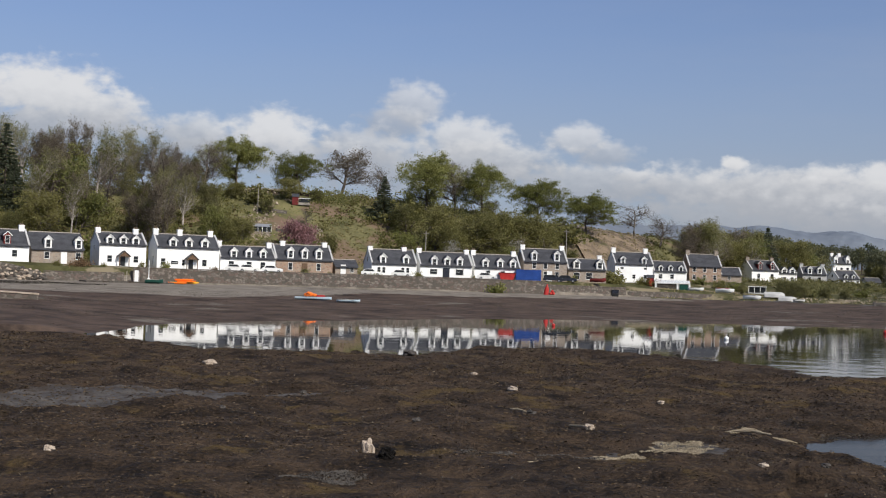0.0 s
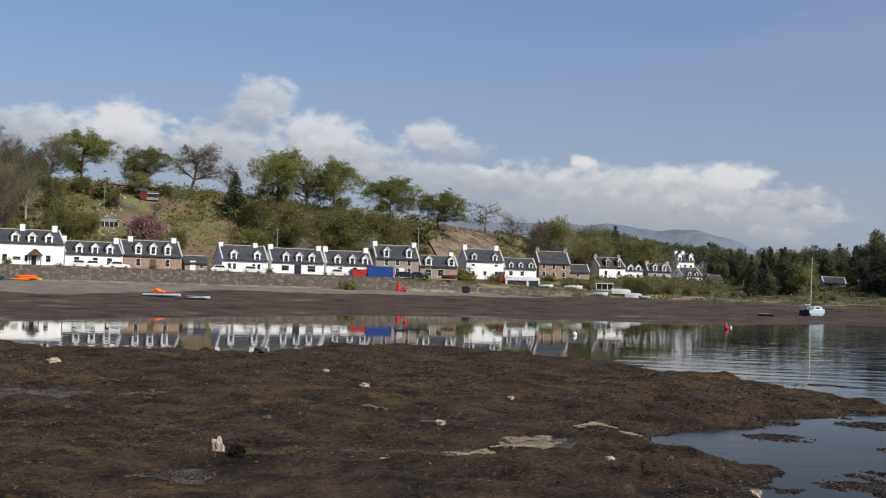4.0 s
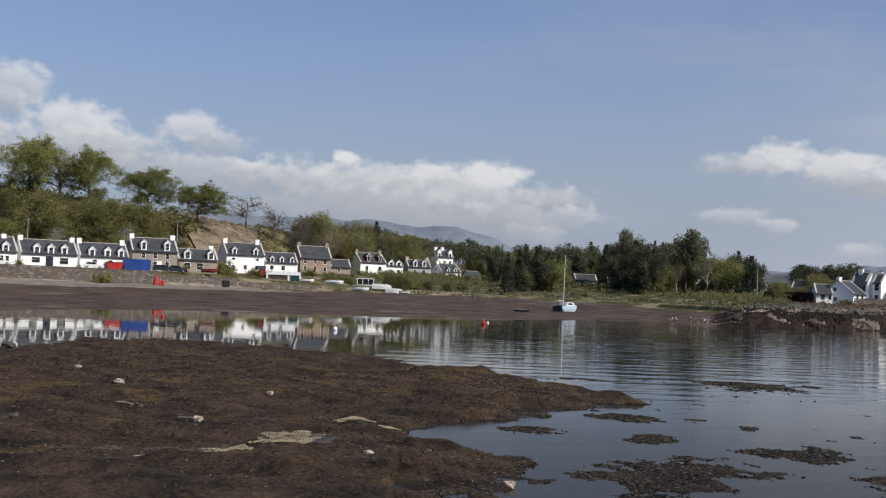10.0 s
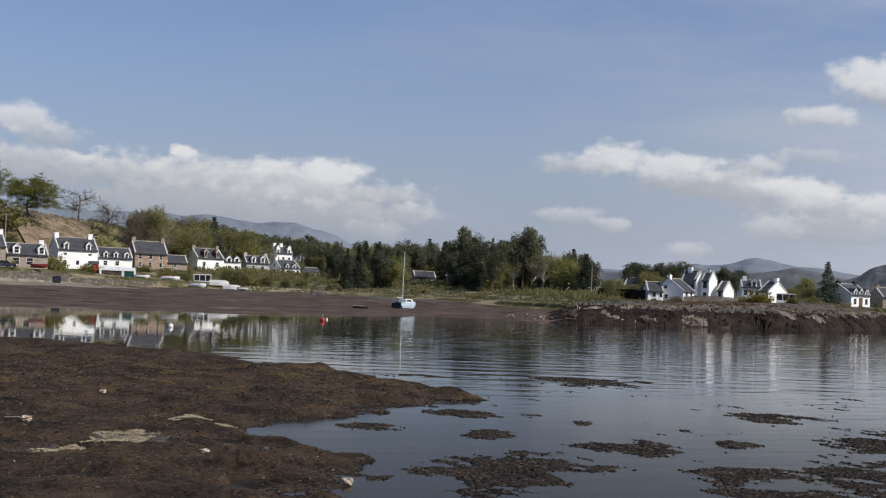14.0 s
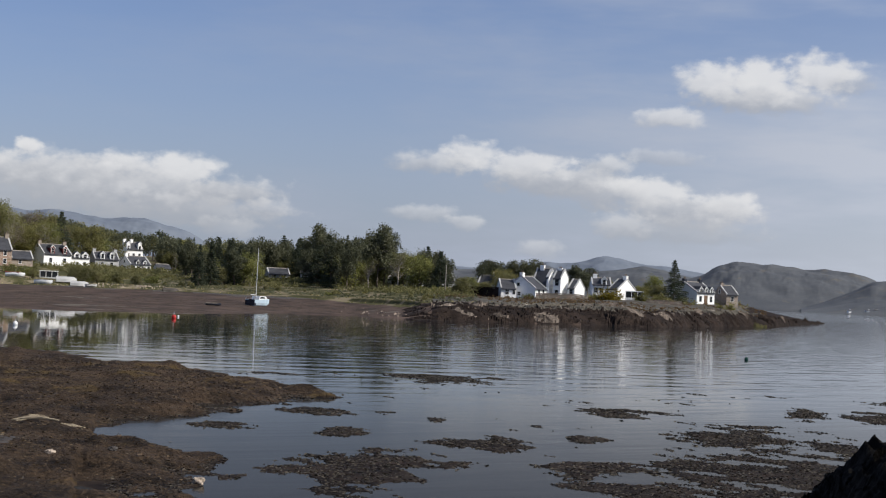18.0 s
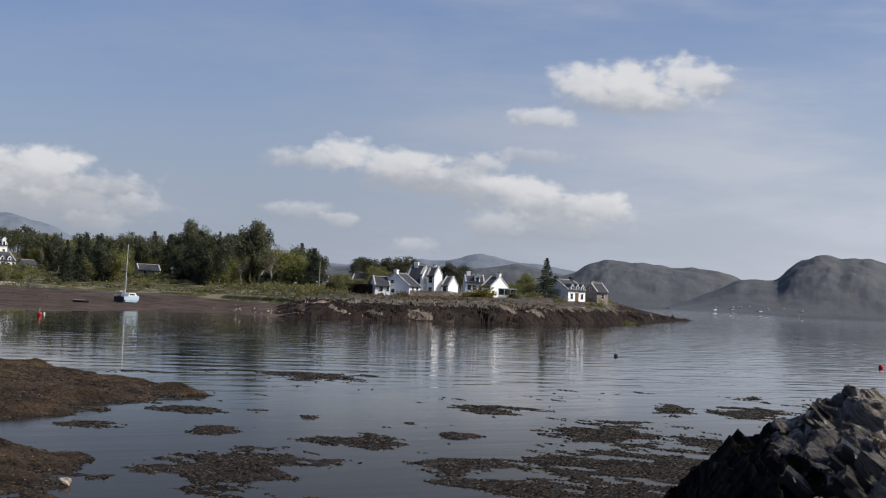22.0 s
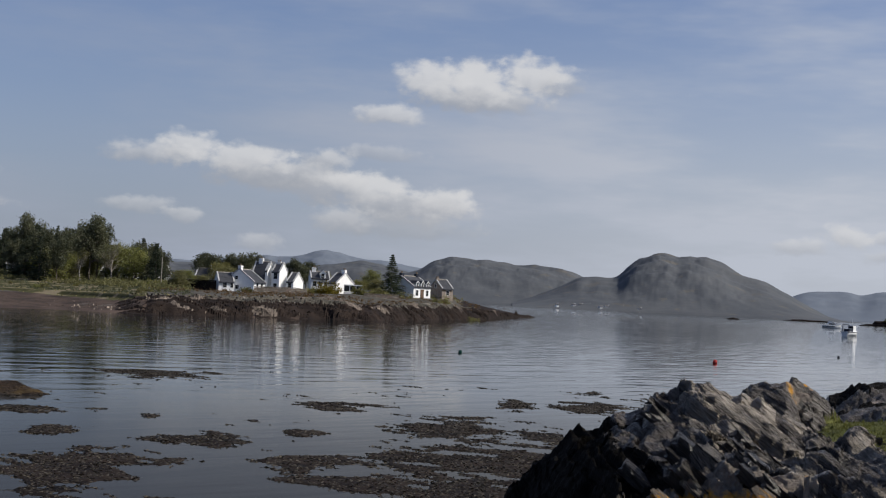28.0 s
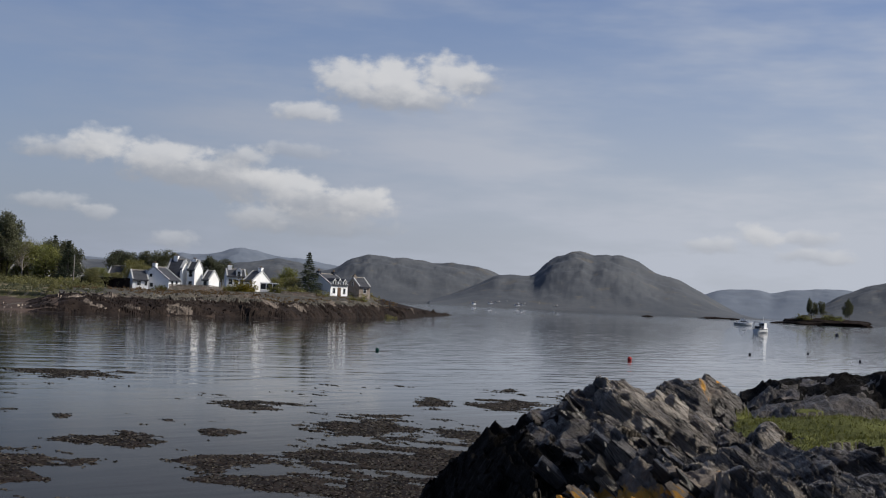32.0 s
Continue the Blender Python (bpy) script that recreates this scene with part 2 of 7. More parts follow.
def leaf_mat(name, dark, light, thin=0.46):
    """Foliage: a tone for each leaf clump, some light let through."""
    m = bpy.data.materials.new(name)
    m.use_nodes = True
    q = Nodes(m.node_tree)
    geo = q.add("ShaderNodeNewGeometry").outputs["Random Per Island"]
    whole = q.add("ShaderNodeObjectInfo").outputs["Random"]
    patch, _ = q.noise(q.add("ShaderNodeTexCoord").outputs["Object"], 0.5, 2.0)
    fac = q.math("ADD", q.math("MULTIPLY", geo, 0.5), q.math("ADD", q.math("MULTIPLY", patch, 0.5), q.math("MULTIPLY", q.math("SUBTRACT", whole, 0.5), 0.45)), clamp=True)
    col = q.mix(q.ramp(fac, 0.1, 0.9), rgb(*dark), rgb(*light))
    b = q.add("ShaderNodeBsdfPrincipled")
    q.put(b.inputs["Base Color"], col), q.put(b.inputs["Roughness"], 0.7), q.put(b.inputs["Specular IOR Level"], 0.25)
    t = q.add("ShaderNodeBsdfTranslucent")
    q.put(t.inputs[0], q.mix(0.4, col, rgb(light[0] * 1.3, light[1] * 1.3, light[2] * 0.8)))
    s = q.add("ShaderNodeMixShader")
    q.put(s.inputs[0], thin), q.put(s.inputs[1], b.outputs[0]), q.put(s.inputs[2], t.outputs[0])
    q.put(q.add("ShaderNodeOutputMaterial").inputs[0], s.outputs[0])
    return m


BEDS = ((0.470, -0.646, -0.602), (0.809, 0.588, 0.0), (0.354, -0.487, 0.799))
M = {
    "lime": mat("limewash", (0.76, 0.76, 0.74), (0.88, 0.88, 0.86), 0.7, 0.85, 0.15, 6.0, spots=(0.55, 0.55, 0.52), spot_at=0.72),
    "grey_wall": mat("grey_harling", (0.36, 0.36, 0.35), (0.46, 0.46, 0.45), 0.8, 0.9, 0.3, 9.0),
    "slate": mat("slate_roof", (0.028, 0.029, 0.033), (0.065, 0.067, 0.074), 0.5, 0.6, 0.5, 3.0, stretch=(1, 1, 2.5), spots=(0.10, 0.10, 0.09), spot_at=0.66),
    "pot": mat("clay_pot", (0.10, 0.075, 0.055), (0.22, 0.17, 0.125), 4.0),
    "glass": mat("window_glass", (0.012, 0.014, 0.016), (0.03, 0.033, 0.036), 0.6, 0.08, 0.0),
    "frame": mat("white_paint", (0.70, 0.70, 0.68), (0.82, 0.82, 0.80), 3.0, 0.5, 0.05),
    "wood": mat("brown_wood", (0.07, 0.04, 0.025), (0.16, 0.10, 0.06), 2.0, 0.7, 0.3, stretch=(4, 4, 1)),
    "greypole": mat("weathered_pole", (0.20, 0.18, 0.15), (0.36, 0.33, 0.29), 3.0, 0.85, 0.2, stretch=(4, 4, 1)),
    "green_door": mat("green_paint", (0.008, 0.045, 0.035), (0.015, 0.07, 0.055), 2.0, 0.5, 0.1),
    "red": mat("red_paint", (0.30, 0.02, 0.02), (0.50, 0.045, 0.035), 1.5, 0.5, 0.1),
    "maroon": mat("maroon_paint", (0.10, 0.015, 0.015), (0.16, 0.025, 0.022), 1.5, 0.5, 0.1),
    "orange": mat("orange_plastic", (0.75, 0.13, 0.015), (0.95, 0.24, 0.03), 1.5, 0.4, 0.05),
    "yellow": mat("yellow_plastic", (0.75, 0.40, 0.03), (0.9, 0.52, 0.06), 1.5, 0.4, 0.05),
    "blue": mat("blue_steel", (0.02, 0.055, 0.22), (0.03, 0.085, 0.32), 0.8, 0.5, 0.1, spots=(0.12, 0.08, 0.06), spot_at=0.74),
    "pale_blue": mat("pale_blue_hull", (0.34, 0.45, 0.53), (0.48, 0.58, 0.64), 1.0, 0.35, 0.05),
    "white_hull": mat("white_hull", (0.62, 0.62, 0.60), (0.80, 0.80, 0.78), 1.2, 0.3, 0.05, spots=(0.4, 0.38, 0.33), spot_at=0.72),
    "navy": mat("dark_hull", (0.012, 0.015, 0.025), (0.03, 0.034, 0.045), 1.2, 0.4, 0.05),
    "tyre": mat("black_rubber", (0.012, 0.012, 0.012), (0.03, 0.03, 0.03), 4.0, 0.8, 0.1),
    "steel": mat("galvanised_steel", (0.34, 0.35, 0.36), (0.5, 0.5, 0.5), 3.0, 0.4, 0.05, metal=0.6),
    "alu": mat("mast_metal", (0.55, 0.56, 0.56), (0.72, 0.72, 0.70), 2.0, 0.35, 0.02, metal=0.4),
    "bark": mat("bark", (0.06, 0.048, 0.038), (0.17, 0.145, 0.12), 1.5, 0.9, 0.6, stretch=(3, 3, 1)),
    "pale_bark": mat("pale_bark", (0.20, 0.175, 0.15), (0.42, 0.38, 0.34), 1.5, 0.9, 0.5, stretch=(3, 3, 1)),
    "fresh": leaf_mat("fresh_leaves", (0.092, 0.102, 0.034), (0.265, 0.268, 0.090)),
    "budding": leaf_mat("budding_leaves", (0.100, 0.104, 0.044), (0.275, 0.262, 0.108)),
    "buds": leaf_mat("brown_buds", (0.085, 0.068, 0.052), (0.20, 0.165, 0.125)),
    "olive": leaf_mat("olive_leaves", (0.080, 0.083, 0.033), (0.245, 0.228, 0.088)),
    # deep and pine greens are lifted to stand for haze over the woods
    "deep": leaf_mat("deep_green_leaves", (0.076, 0.080, 0.040), (0.245, 0.228, 0.102)),
    "needles": leaf_mat("needles", (0.030, 0.040, 0.028), (0.095, 0.108, 0.066), 0.28),
    "pine": leaf_mat("pine_needles", (0.046, 0.054, 0.034), (0.132, 0.135, 0.080), 0.33),
    "pink": leaf_mat("blossom", (0.16, 0.075, 0.085), (0.36, 0.21, 0.22)),
    "cream": leaf_mat("cream_blossom", (0.22, 0.21, 0.19), (0.5, 0.48, 0.44)),
    "gorse": leaf_mat("gorse", (0.05, 0.055, 0.012), (0.30, 0.22, 0.03)),
    "bracken": leaf_mat("dead_bracken", (0.07, 0.045, 0.025), (0.20, 0.13, 0.075)),
    "weed": leaf_mat("bladder_wrack", (0.049, 0.034, 0.020), (0.138, 0.093, 0.049), 0.05),
    "wet_weed": leaf_mat("wet_wrack", (0.024, 0.0205, 0.0155), (0.078, 0.066, 0.048), 0.05),
    "straw": leaf_mat("pale_grass", (0.12, 0.11, 0.045), (0.34, 0.29, 0.15)),
    "grass": mat("grass", (0.036, 0.037, 0.016), (0.092, 0.088, 0.040), 0.25, 0.95, 0.5, 6.0, fine=20, spots=(0.19, 0.16, 0.105), spot_scale=0.14, spot_at=0.5, gloss=0.05),
    "point": mat("rough_shore_turf", (0.026, 0.024, 0.018), (0.105, 0.094, 0.074), 0.25, 0.95, 0.9, 1.5, fine=9, spots=(0.24, 0.22, 0.19), spot_scale=0.35, spot_at=0.60),
    "hill": mat("rough_hillside", (0.052, 0.053, 0.021), (0.175, 0.158, 0.070), 0.12, 0.95, 0.8, 2.0, fine=14, spots=(0.15, 0.105, 0.07), spot_scale=0.09, spot_at=0.52),
    "earth": mat("cleared_slope", (0.06, 0.046, 0.030), (0.25, 0.19, 0.13), 0.3, 0.95, 1.0, 1.5, fine=8, spots=(0.075, 0.07, 0.032), spot_scale=0.22, spot_at=0.56),
    "sand": mat("shore_sand", (0.105, 0.090, 0.072), (0.235, 0.205, 0.165), 0.3, 0.9, 0.3, 4.0, fine=12, spots=(0.10, 0.085, 0.07), spot_scale=0.25, spot_at=0.56),
    "gravel": mat("grey_shingle", (0.030, 0.026, 0.023), (0.105, 0.094, 0.082), 1.2, 0.75, 0.6, 9.0, fine=14, spots=(0.045, 0.035, 0.026), spot_scale=0.8, spot_at=0.52),
    "shell": mat("shell_sand", (0.192, 0.154, 0.105), (0.416, 0.354, 0.245), 2.5, 0.9, 0.4, 20.0, fine=10),
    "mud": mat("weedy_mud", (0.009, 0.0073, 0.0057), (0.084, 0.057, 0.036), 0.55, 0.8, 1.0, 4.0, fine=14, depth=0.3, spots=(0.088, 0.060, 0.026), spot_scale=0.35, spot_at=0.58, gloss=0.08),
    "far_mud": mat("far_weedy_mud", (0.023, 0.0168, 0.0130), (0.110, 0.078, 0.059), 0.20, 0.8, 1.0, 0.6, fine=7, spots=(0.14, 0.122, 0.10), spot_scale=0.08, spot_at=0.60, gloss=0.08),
    "bank": mat("rocky_bank", (0.007, 0.0055, 0.005), (0.034, 0.025, 0.020), 0.3, 0.85, 1.0, 1.2, fine=8, spots=(0.13, 0.10, 0.08), spot_scale=0.3, spot_at=0.70, gloss=0.05),
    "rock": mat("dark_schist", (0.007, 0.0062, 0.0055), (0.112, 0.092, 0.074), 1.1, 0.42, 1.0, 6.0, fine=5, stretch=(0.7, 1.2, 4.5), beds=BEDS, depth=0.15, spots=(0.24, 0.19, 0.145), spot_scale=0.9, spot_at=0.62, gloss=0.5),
    # pale copy of the schist: sunlight on the bed tops put into its colour
    "sunlit_bleached": mat("sunlit_schist", (0.035, 0.030, 0.026), (0.46, 0.40, 0.33), 1.3, 0.6, 1.0, 6.0, fine=6, stretch=(0.7, 1.2, 5.0), beds=BEDS, depth=0.2, spots=(0.022, 0.019, 0.017), spot_scale=1.2, spot_at=0.54, gloss=0.3),
    # near-black copy of the schist: shade on seaward faces, plus tidal lichen
    "black_rock": mat("shaded_tidal_rock", (0.0035, 0.0032, 0.003), (0.022, 0.020, 0.018), 1.1, 0.7, 1.0, 6.0, fine=5, stretch=(0.7, 1.2, 4.5), beds=BEDS, depth=0.15, gloss=0.03),
    "turf": mat("short_turf", (0.050, 0.056, 0.018), (0.135, 0.140, 0.048), 0.9, 0.95, 0.5, 30.0, fine=12, spots=(0.15, 0.13, 0.06), spot_scale=0.7, spot_at=0.62, gloss=0.05),
    "shore_rock": mat("jointed_grey_rock", (0.03, 0.025, 0.021), (0.20, 0.165, 0.135), 0.5, 0.85, 1.0, 1.5, fine=6, stretch=(1, 1, 0.5), spots=(0.02, 0.016, 0.014), spot_scale=0.8, spot_at=0.58, gloss=0.05),
    "pale_rock": mat("pale_rock", (0.25, 0.20, 0.15), (0.48, 0.40, 0.32), 2.0, 0.8, 0.6, 8.0),
    "lichen": mat("orange_lichen_rock", (0.10, 0.085, 0.07), (0.24, 0.20, 0.16), 2.0, 0.9, 0.8, 10.0, spots=(0.46, 0.23, 0.035), spot_scale=2.0, spot_at=0.50),
    "stone": cell_mat("red_sandstone_rubble", [(0.26, 0.14, 0.09), (0.33, 0.20, 0.13), (0.21, 0.13, 0.10), (0.30, 0.22, 0.16), (0.36, 0.25, 0.18)], (0.30, 0.25, 0.20), 0.42),
    "stone2": cell_mat("brown_rubble", [(0.24, 0.17, 0.12), (0.31, 0.24, 0.18), (0.20, 0.15, 0.12), (0.28, 0.23, 0.19)], (0.30, 0.27, 0.23), 0.42),
    "seawall": cell_mat("sea_wall_rubble", [(0.10, 0.085, 0.072), (0.155, 0.135, 0.115), (0.135, 0.10, 0.085), (0.20, 0.175, 0.15), (0.09, 0.08, 0.07)], (0.065, 0.056, 0.045), 0.6),
    # haze across the loch is put into the moor's blue-grey colour
    "hill_far": mat("hazy_moor", (0.064, 0.071, 0.080), (0.094, 0.099, 0.104), 0.016, 0.95, 0.25, 0.06, fine=9, stretch=(1, 1, 1.6), spots=(0.100, 0.096, 0.088), spot_scale=0.03, spot_at=0.58),
    # mountain colour carries the thicker blue haze of distance
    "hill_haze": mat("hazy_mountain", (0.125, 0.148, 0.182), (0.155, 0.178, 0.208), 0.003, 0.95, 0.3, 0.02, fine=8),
}


def water_mat():
    m = bpy.data.materials.new("sea_water")
    m.use_nodes = True
    q = Nodes(m.node_tree)
    at = q.add("ShaderNodeTexCoord").outputs["Object"]
    # low swell, ripples on it, and calmer water in the lee of the shore
    swell, _ = q.noise(q.vec("MULTIPLY", at, (0.11, 0.40, 1.0)), 1.0, 2.0, 0.5, 0.8)
    long, _ = q.noise(q.vec("MULTIPLY", at, (0.16, 1.3, 1.0)), 1.0, 3.0, 0.5, 0.4)
    fine, _ = q.noise(q.vec("MULTIPLY", at, (0.5, 3.2, 1.0)), 1.0, 3.0, 0.55)
    calm, _ = q.noise(q.vec("MULTIPLY", at, (0.012, 0.02, 1.0)), 1.0, 3.0, 0.5)
    xyz = q.add("ShaderNodeSeparateXYZ")
    q.put(xyz.inputs[0], at)
    open_sea = q.ramp(q.math("ADD", q.math("MULTIPLY", xyz.outputs[0], 1.2), q.math("ADD", q.math("MULTIPLY", xyz.outputs[1], -0.5), q.math("MULTIPLY", calm, 30.0))), -12.0, 26.0, 0.08, 1.0)
    # long low wake waves that roll in towards the shore
    roll_in = q.vec("DOT_PRODUCT", at, (0.42, 0.91, 0.0))
    bend, _ = q.noise(q.vec("MULTIPLY", at, (0.02, 0.035, 1.0)), 1.0, 2.0, 0.5)
    wake = q.math("SINE", q.math("ADD", q.math("MULTIPLY", roll_in, 1.75), q.math("MULTIPLY", bend, 26.0)))
    wake = q.math("MULTIPLY", wake, q.math("MULTIPLY", q.ramp(q.vec("LENGTH", at), 45.0, 85.0), q.ramp(calm, 0.35, 0.6, 0.25, 1.0)))
    waves = q.math("ADD", q.math("MULTIPLY", swell, 0.65), q.math("ADD", q.math("MULTIPLY", long, 0.25), q.math("ADD", q.math("MULTIPLY", fine, 0.04), q.math("MULTIPLY", wake, 0.085))))
    waves = q.math("MULTIPLY", waves, q.math("MULTIPLY", open_sea, q.math("MULTIPLY", q.ramp(q.vec("LENGTH", at), 38.0, 95.0, 0.3, 1.0), q.ramp(q.vec("LENGTH", at), 300.0, 1000.0, 1.0, 3.0))))
    r = q.add("ShaderNodeBump")
    q.put(r.inputs["Strength"], 1.0), q.put(r.inputs["Distance"], 0.075), q.put(r.inputs["Height"], waves)
    b = q.add("ShaderNodeBsdfPrincipled")
    # brown shallows over the mud, clear dark water further out
    q.put(b.inputs["Base Color"], q.mix(q.ramp(q.vec("LENGTH", at), 30.0, 95.0), rgb(0.026, 0.023, 0.018), rgb(0.010, 0.014, 0.016)))
    q.put(b.inputs["Roughness"], q.math("ADD", q.ramp(open_sea, 0.0, 1.0, 0.008, 0.018), q.ramp(q.vec("LENGTH", at), 36.0, 80.0, 0.12, 0.0)))
    q.put(b.inputs["IOR"], q.ramp(q.vec("LENGTH", at), 30.0, 105.0, 1.09, 1.25)), q.put(b.inputs["Specular Tint"], rgb(0.90, 0.91, 0.92))
    q.put(b.inputs["Specular IOR Level"], q.math("MULTIPLY", q.ramp(open_sea, 0.0, 1.0, 0.6, 0.40), q.ramp(q.vec("LENGTH", at), 34.0, 80.0, 0.55, 1.0))), q.put(b.inputs["Normal"], r.outputs[0])
    q.put(q.add("ShaderNodeOutputMaterial").inputs[0], b.outputs[0])
    return m


M["water"] = water_mat()

# ---- builders ----
def part(name, data, material, parent=None, label="", at=None):
    """Links a bmesh or mesh as one object, under a thing or a part."""
    if isinstance(data, bmesh.types.BMesh):
        me = bpy.data.meshes.new(name)
        data.to_mesh(me)
        data.free()
    else:
        me = data
    if material is not None and not me.materials:
        me.materials.append(material)
    ob = new(name, me)
    ob.parent = parent
    if at is not None:
        ob.matrix_basis = at
    if label:
        ob["label"] = label
    return ob


def thing(name, label, category, m=None, group="", kind=""):
    ob = new(name)
    ob.empty_display_size = 0.3
    if m is not None:
        ob.matrix_basis = m
    return tagged(ob, label, category, group, kind)


def mesh_of(name, verts, faces, smooth=False):
    me = bpy.data.meshes.new(name)
    me.from_pydata([tuple(v) for v in verts], [], [tuple(f) for f in faces])
    if smooth:
        me.polygons.foreach_set("use_smooth", [True] * len(me.polygons))
    me.update()
    return me


def box(bm, x0, x1, y0, y1, z0, z1):
    vs = [bm.verts.new(p) for p in ((x0, y0, z0), (x1, y0, z0), (x1, y1, z0), (x0, y1, z0), (x0, y0, z1), (x1, y0, z1), (x1, y1, z1), (x0, y1, z1))]
    for f in ((0, 3, 2, 1), (4, 5, 6, 7), (0, 1, 5, 4), (1, 2, 6, 5), (2, 3, 7, 6), (3, 0, 4, 7)):
        bm.faces.new([vs[k] for k in f])
    return vs


def boxes(*sizes):
    bm = bmesh.new()
    for b in sizes:
        box(bm, *b)
    return bm


def prism(bm, outline, axis, a, b):
    """Extrudes an outline of (u, z) along x or y from a to b."""
    def at(u, z, w):
        return (w, u, z) if axis == "x" else (u, w, z)
    lo = [bm.verts.new(at(u, z, a)) for u, z in outline]
    hi = [bm.verts.new(at(u, z, b)) for u, z in outline]
    bm.faces.new(lo), bm.faces.new(hi[::-1])
    n = len(outline)
    for k in range(n):
        bm.faces.new((lo[k], hi[k], hi[(k + 1) % n], lo[(k + 1) % n]))
    return bm


def prism_bm(outline, axis, a, b):
    bm = prism(bmesh.new(), outline, axis, a, b)
    bmesh.ops.recalc_face_normals(bm, faces=bm.faces)
    return bm


def tube(bm, p, q, r0, r1, sides=8):
    p, q = Vector(p), Vector(q)
    turn = (q - p).to_track_quat("Z", "Y").to_matrix()
    rings = []
    for c, r in ((p, r0), (q, r1)):
        rings.append([bm.verts.new(c + turn @ Vector((r * math.cos(k * math.tau / sides), r * math.sin(k * math.tau / sides), 0))) for k in range(sides)])
    for k in range(sides):
        bm.faces.new((rings[0][k], rings[0][(k + 1) % sides], rings[1][(k + 1) % sides], rings[1][k]))
    bm.faces.new(rings[0][::-1]), bm.faces.new(rings[1])


def ball(bm, centre, r, squash=1.0, sub=2):
    made = bmesh.ops.create_icosphere(bm, subdivisions=sub, radius=r)
    for v in made["verts"]:
        v.co = Vector((v.co.x, v.co.y, v.co.z * squash)) + Vector(centre)


def place(az, d, z=0.0):
    """A point d metres away at az degrees to the right of +y."""
    return Vector((d * math.sin(radians(az)), d * math.cos(radians(az)), z))


def curve(knots):
    xs, ys = zip(*knots)
    return lambda a: np.interp(a, xs, ys)


# ---- the lie of the land: distances and heights by bearing ----
house_line = curve([(-20, 242), (-10.9, 258), (0, 271), (5, 283), (8, 305), (11, 330), (14, 385), (17, 440), (20, 430), (24, 390), (30, 330), (34, 290), (38, 305), (42, 325), (46, 470)])
beach_top = curve([(-24, 232), (-10.9, 251), (0, 264), (5, 275), (8, 288), (11, 295), (14, 298), (17, 300), (22, 290), (26, 275), (29, 240), (31, 236), (34, 248), (39, 266), (42, 306), (44, 350), (46, 455), (48, 470), (80, 470)])
far_edge = curve([(-30, 30), (-17, 60), (-14.9, 98), (-11.5, 120), (-6.8, 134), (5.3, 174), (12.5, 179), (18.5, 187), (22.4, 210), (26, 222), (29.7, 213), (34, 231), (39, 247), (41.6, 287), (44, 335), (45.4, 415), (46.0, 450), (46.8, 3000), (80, 3000)])
near_edge = curve([(-30, 130), (-17, 120), (-14.9, 98), (-13.3, 88), (-10, 82), (-0.4, 83), (1.7, 91), (6.6, 94), (12.5, 83), (17.5, 75.5), (23.7, 62), (25.8, 57), (27, 50), (30, 20), (80, 18)])
inlet_far = curve([(-30, 0), (13.2, 0), (15.6, 41.5), (19, 46), (22.6, 50), (25.8, 56.5), (27, 60), (80, 60)])
inlet_near = curve([(-30, 60), (13.2, 60), (16.0, 41), (18, 38.5), (20.7, 35.8), (22, 33), (80, 18)])
lobe_side = curve([(0, 60), (12, 40), (18, 14), (28, 15.8), (30, 16.6), (33, 19.3), (36, 20.9), (60, 25)])
house_base = curve([(-20, 5.6), (-14, 5.3), (-10, 4.95), (0, 5.0), (5, 5.1), (8, 5.4), (11, 6.0), (14, 7.2), (17, 7.3), (20, 6.4), (24, 6.0), (30, 4.6), (34, 4.0), (38, 4.8), (40, 4.6), (42.6, 4.7), (44, 2.4), (45.4, 0.4), (46, -0.5), (80, -0.5)])
street = curve([(-24, 4.9), (7, 4.9), (8.5, 4.2), (11, 3.9), (13, 3.1), (26, 2.5), (30, 2.9), (33, 3.1), (35, 3.6), (37.5, 3.6), (38.5, 2.6), (40, 3.3), (42, 3.3), (43.5, 2.6), (44.5, 1.4), (45.4, 0.5), (46, -0.5), (80, -0.5)])
ridge_z = curve([(-24, 24), (-14, 24), (-7, 25), (-1, 23.5), (5, 21), (9.5, 18.3), (12, 15), (16, 14), (20, 13), (25, 10), (30, 6.5), (33, 5.6), (42.6, 4.8), (44, 2.4), (45.4, 0.4), (46, -0.5), (80, -0.5)])
beach_z = curve([(-24, 2.5), (24, 2.3), (26, 1.9), (28, 1.9), (30, 2.45), (36, 2.6), (37.6, 2.7), (38.6, 2.2), (42, 2.5), (43, 2.1), (44, 1.6), (45, 0.9), (46, 0.15), (80, 0.15)])
